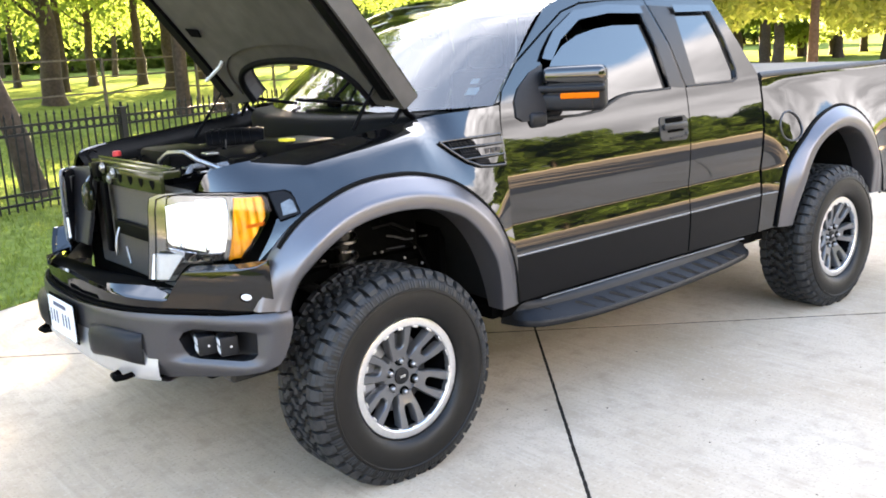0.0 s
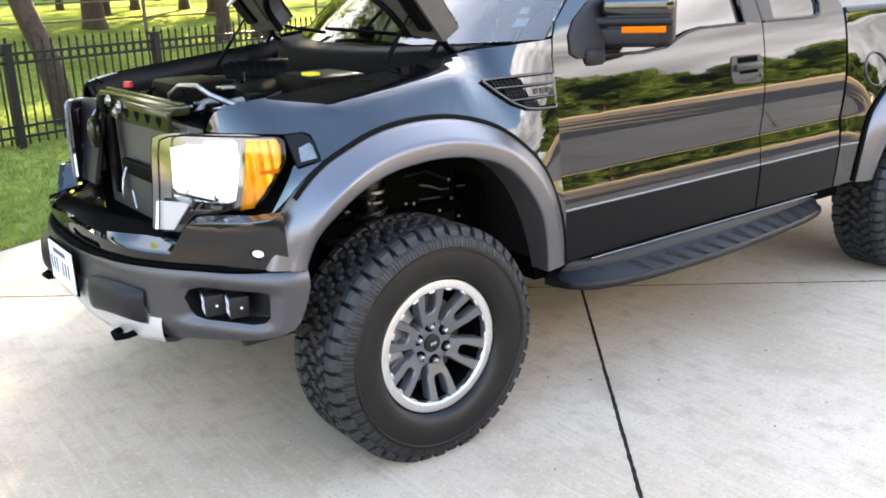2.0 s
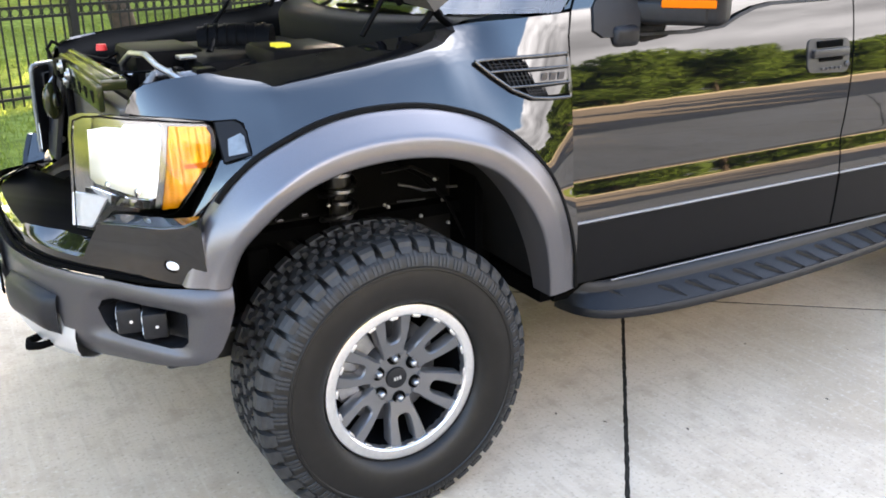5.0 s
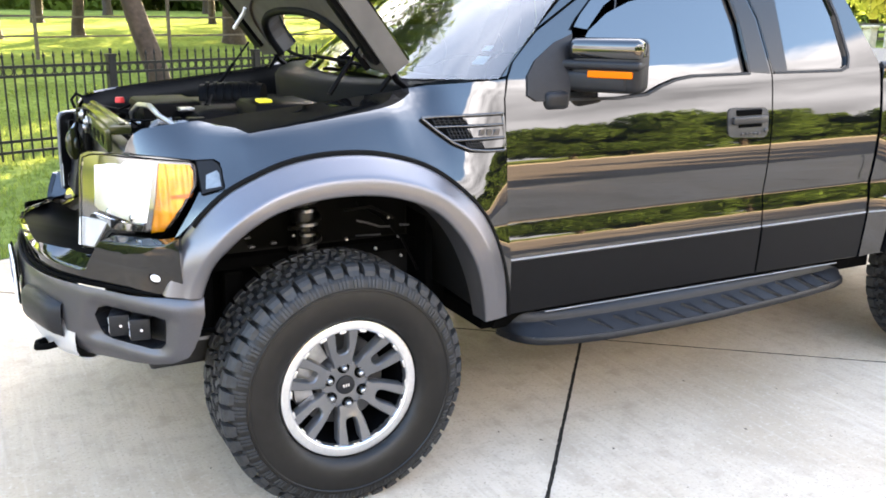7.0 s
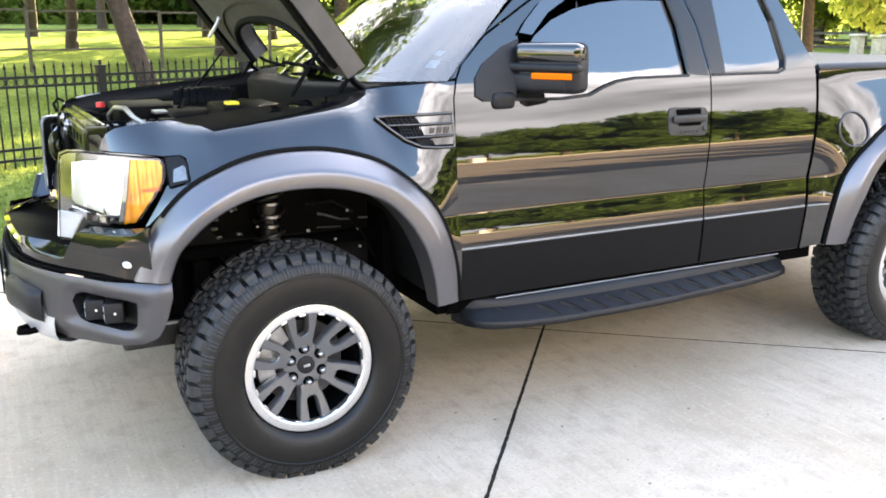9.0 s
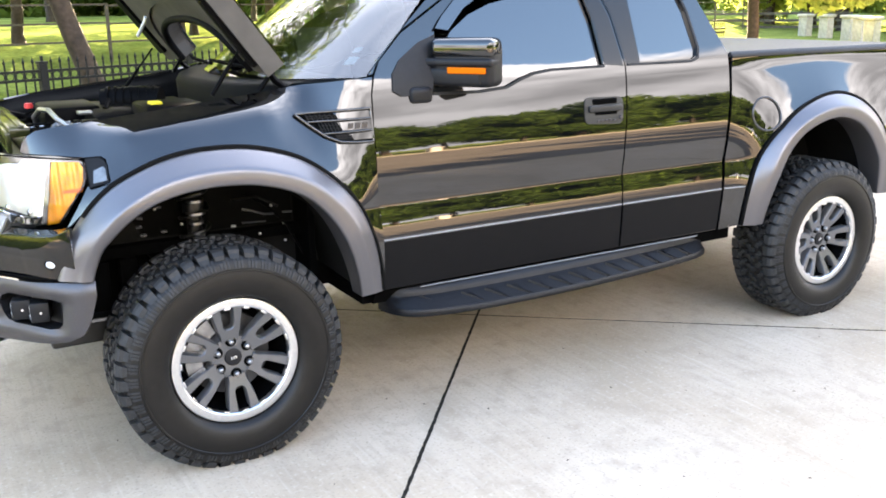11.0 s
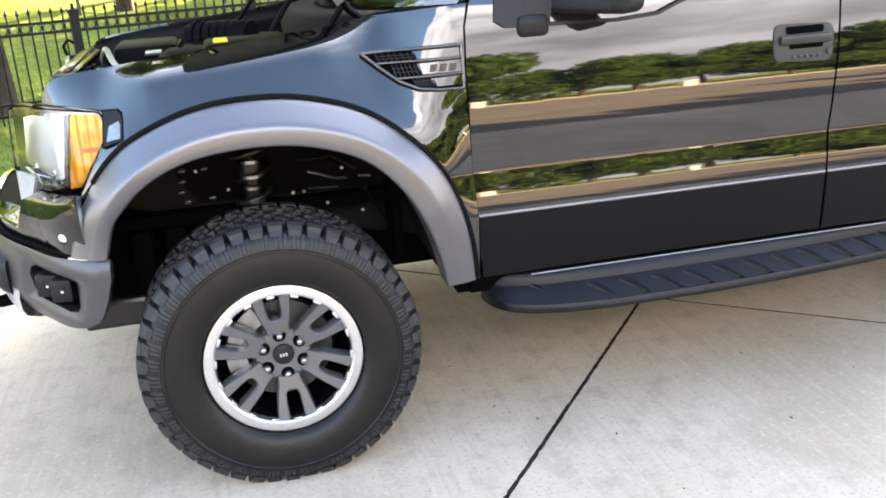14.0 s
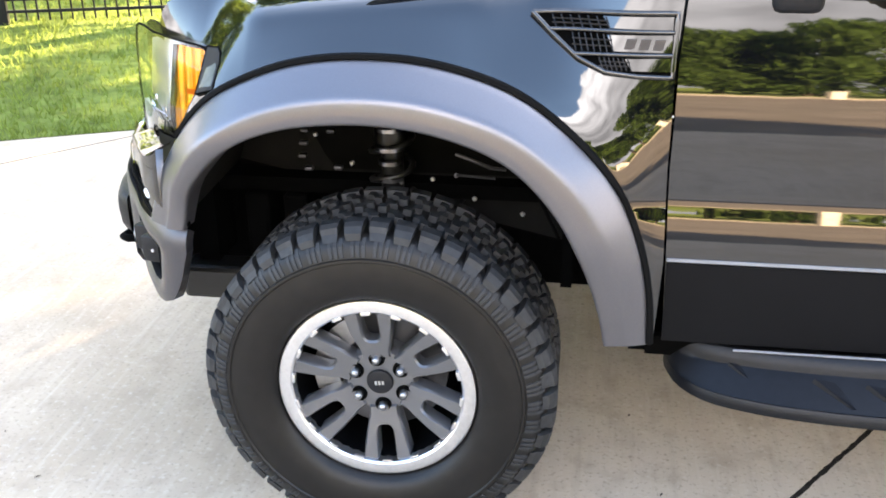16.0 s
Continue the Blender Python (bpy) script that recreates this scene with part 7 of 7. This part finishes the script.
for k, (x, y) in enumerate(spots):
    near = k < 1
    tree(x + rng.uniform(-0.8, 0.8), y + rng.uniform(-1, 1), rng.uniform(3.2, 4.4), rng.uniform(0.12, 0.2), (rng.uniform(-0.08, 0.08), rng.uniform(-0.05, 0.05)), (CROWN_AIRY2 if near else CROWN_AIRY), (0, 0, 1.0), rng.uniform(0.85, 1.15), 30 + k)
# wood behind, and beyond the lane
for k in range(34):
    a = k / 33
    x, y = -30 + 110 * a + rng.uniform(-2, 2), 70 - 18 * a + rng.uniform(-5, 5)
    tree(x, y, rng.uniform(3, 4.5), rng.uniform(0.22, 0.35), (0, 0), CROWN_FAR if k % 2 else CROWN_FAR2, (0, 0, 0.4), rng.uniform(1.1, 1.5), 80 + k, "tall leafy tree in the wood behind the lawn", "background wood")
for k in range(16):
    x, y = 40 + k * 2.6 + rng.uniform(-1, 1), 34 - k * 2.2 + rng.uniform(-3, 3)
    tree(x, y, rng.uniform(3.0, 4.0), rng.uniform(0.2, 0.3), (0, 0), CROWN_SUNLIT if k % 2 else CROWN_FAR2, (0, 0, 0.8), rng.uniform(0.9, 1.2), 130 + k, "leafy tree beside the lane", "lane trees")
for k, (x, y) in enumerate(((36, 20), (39, 22.5), (42, 26), (42, 30), (45, 22), (41, 17.5), (48, 28), (39.5, 27.5), (44, 33))):
    tree(x, y, 3.4, 0.24, (0, 0), CROWN_SUNLIT, (0, 0, 1.6), rng.uniform(0.75, 0.95), 210 + k, "low leafy tree behind the stone pillars", "lane trees")
# trees across the road, seen in the paint
for k in range(30):
    x, y = -42 + k * 4.5 + rng.uniform(-1.5, 1.5), -43 + rng.uniform(-4, 3)
    tree(x, y, rng.uniform(4.2, 6.2), rng.uniform(0.2, 0.3), (0, 0), CROWN_FAR2, (0, 0, 0.2), rng.uniform(1.25, 1.95), 160 + k, "leafy tree across the road", "trees across the road")


# undergrowth that closes the view below the crowns
BUSH = crown_mesh("foliage", 6, 5000, 3.2, 2.4, 0.22, LEAF)
BUSH_DARK = crown_mesh("foliage", 8, 5000, 3.2, 2.4, 0.22, LEAF_DARK)
for k in range(30):
    a = k / 29
    t = thing("bush", "dense green undergrowth at the wood's edge", "bush", "undergrowth", at=(-34 + 112 * a, 64 - 17 * a + rng.uniform(-2, 2), rise(50)))
    c = new("foliage", BUSH if k % 4 else BUSH_DARK)
    c.parent, c.location, c.rotation_euler, c.scale = t, (0, 0, 1.2), (0, 0, rng.uniform(0, 6)), (1.1, 1.1, 1.25)


# ---- lane: pillars and rail fence ----
def pillar(x, y, h=1.5, w=0.5):
    t = thing("stone_pillar", "pale stone gate pillar beside the lane", "pillar", "stone pillars", at=(x, y, 0))
    part("shaft", boxm((-w / 2, -w / 2, -0.05), (w / 2, w / 2, h), 0.03), STONE, t)
    part("capstone", boxm((-w / 2 - 0.06, -w / 2 - 0.06, h), (w / 2 + 0.06, w / 2 + 0.06, h + 0.12), 0.03), STONE, t)


for x, y in ((33.4, 24.7), (32.6, 23.0), (31.8, 21.3), (30.6, 19.9), (28.95, 18.2)):
    pillar(x, y, 0.92, 0.42)
for x, y in ((-8, -30), (-4, -29.5), (9, -30), (18, -31), (1.5, -34)):
    pillar(x, y, 1.1, 0.55)
for i in range(6):
    f = thing("rail_fence", "weathered dark rail fence along the lane", "fence", "lane fence bays", at=(31.2 + 1.27 * i, 38.6 - 2.04 * i, 0.03))
    f.rotation_euler = (0, 0, math.atan2(-2.04, 1.27))
    part("post", boxm((-0.07, -0.07, 0), (0.07, 0.07, 1.05)), WOOD, f)
    for zr in (0.3, 0.62, 0.95):
        part("rail", boxm((0.072, -0.03, zr - 0.06), (2.33, 0.03, zr + 0.06)), WOOD, f)


# ---- fallen bits on the concrete ----
def make_litter():
    rng = np.random.default_rng(11)
    n = 170
    x, y = rng.uniform(-3, 5, n), rng.uniform(-2.4, 0.6, n)
    a, s = rng.uniform(0, 6.28, n), rng.uniform(0.003, 0.011, n)
    c, w = np.stack([np.cos(a), np.sin(a)], 1) * s[:, None], np.stack([-np.sin(a), np.cos(a)], 1) * (s * 0.4)[:, None]
    p = np.stack([x, y], 1)
    z = np.full((n, 1), 0.0015)
    v = np.stack([np.hstack([p - c, z]), np.hstack([p + w, z * 2.5]), np.hstack([p + c, z]), np.hstack([p - w, z * 1.5])], 1).reshape(-1, 3)
    me = bpy.data.meshes.new("leaf_litter")
    me.from_pydata(v.tolist(), [], np.arange(4 * n).reshape(n, 4).tolist())
    tagged(finish("leaf_litter", me, BARK), "small dry leaf scraps scattered on the concrete", "leaf litter", kind="stuff")


make_litter()


# ---- grass ----
def make_grass():
    rng = np.random.default_rng(5)
    n = 60000
    s = rng.uniform(-6, 14, n)
    d = rng.uniform(0.0, 1, n) ** 1.6 * 9.0 + 0.01
    p = np.array(EDGE_P)[None] + s[:, None] * np.array(EDGE)[None] + d[:, None] * np.array(EDGE_N)[None]
    z = np.array([rise(k) for k in d])
    h = rng.uniform(0.03, 0.075, n)
    a = rng.uniform(0, 2 * math.pi, n)
    w = 0.006 + 0.004 * rng.uniform(size=n)
    lean = rng.normal(0, 0.022, (n, 2))
    base = np.c_[p, z]
    wv = np.c_[np.cos(a) * w, np.sin(a) * w, np.zeros(n)]
    tip = base + np.c_[lean, h]
    v = np.stack([base - wv, base + wv, tip], 1).reshape(-1, 3)
    me = bpy.data.meshes.new("grass")
    me.from_pydata(v.tolist(), [], np.arange(3 * n).reshape(n, 3).tolist())
    tagged(finish("grass", me, BLADE), "short green grass blades beside the driveway", "grass", kind="stuff")


make_grass()
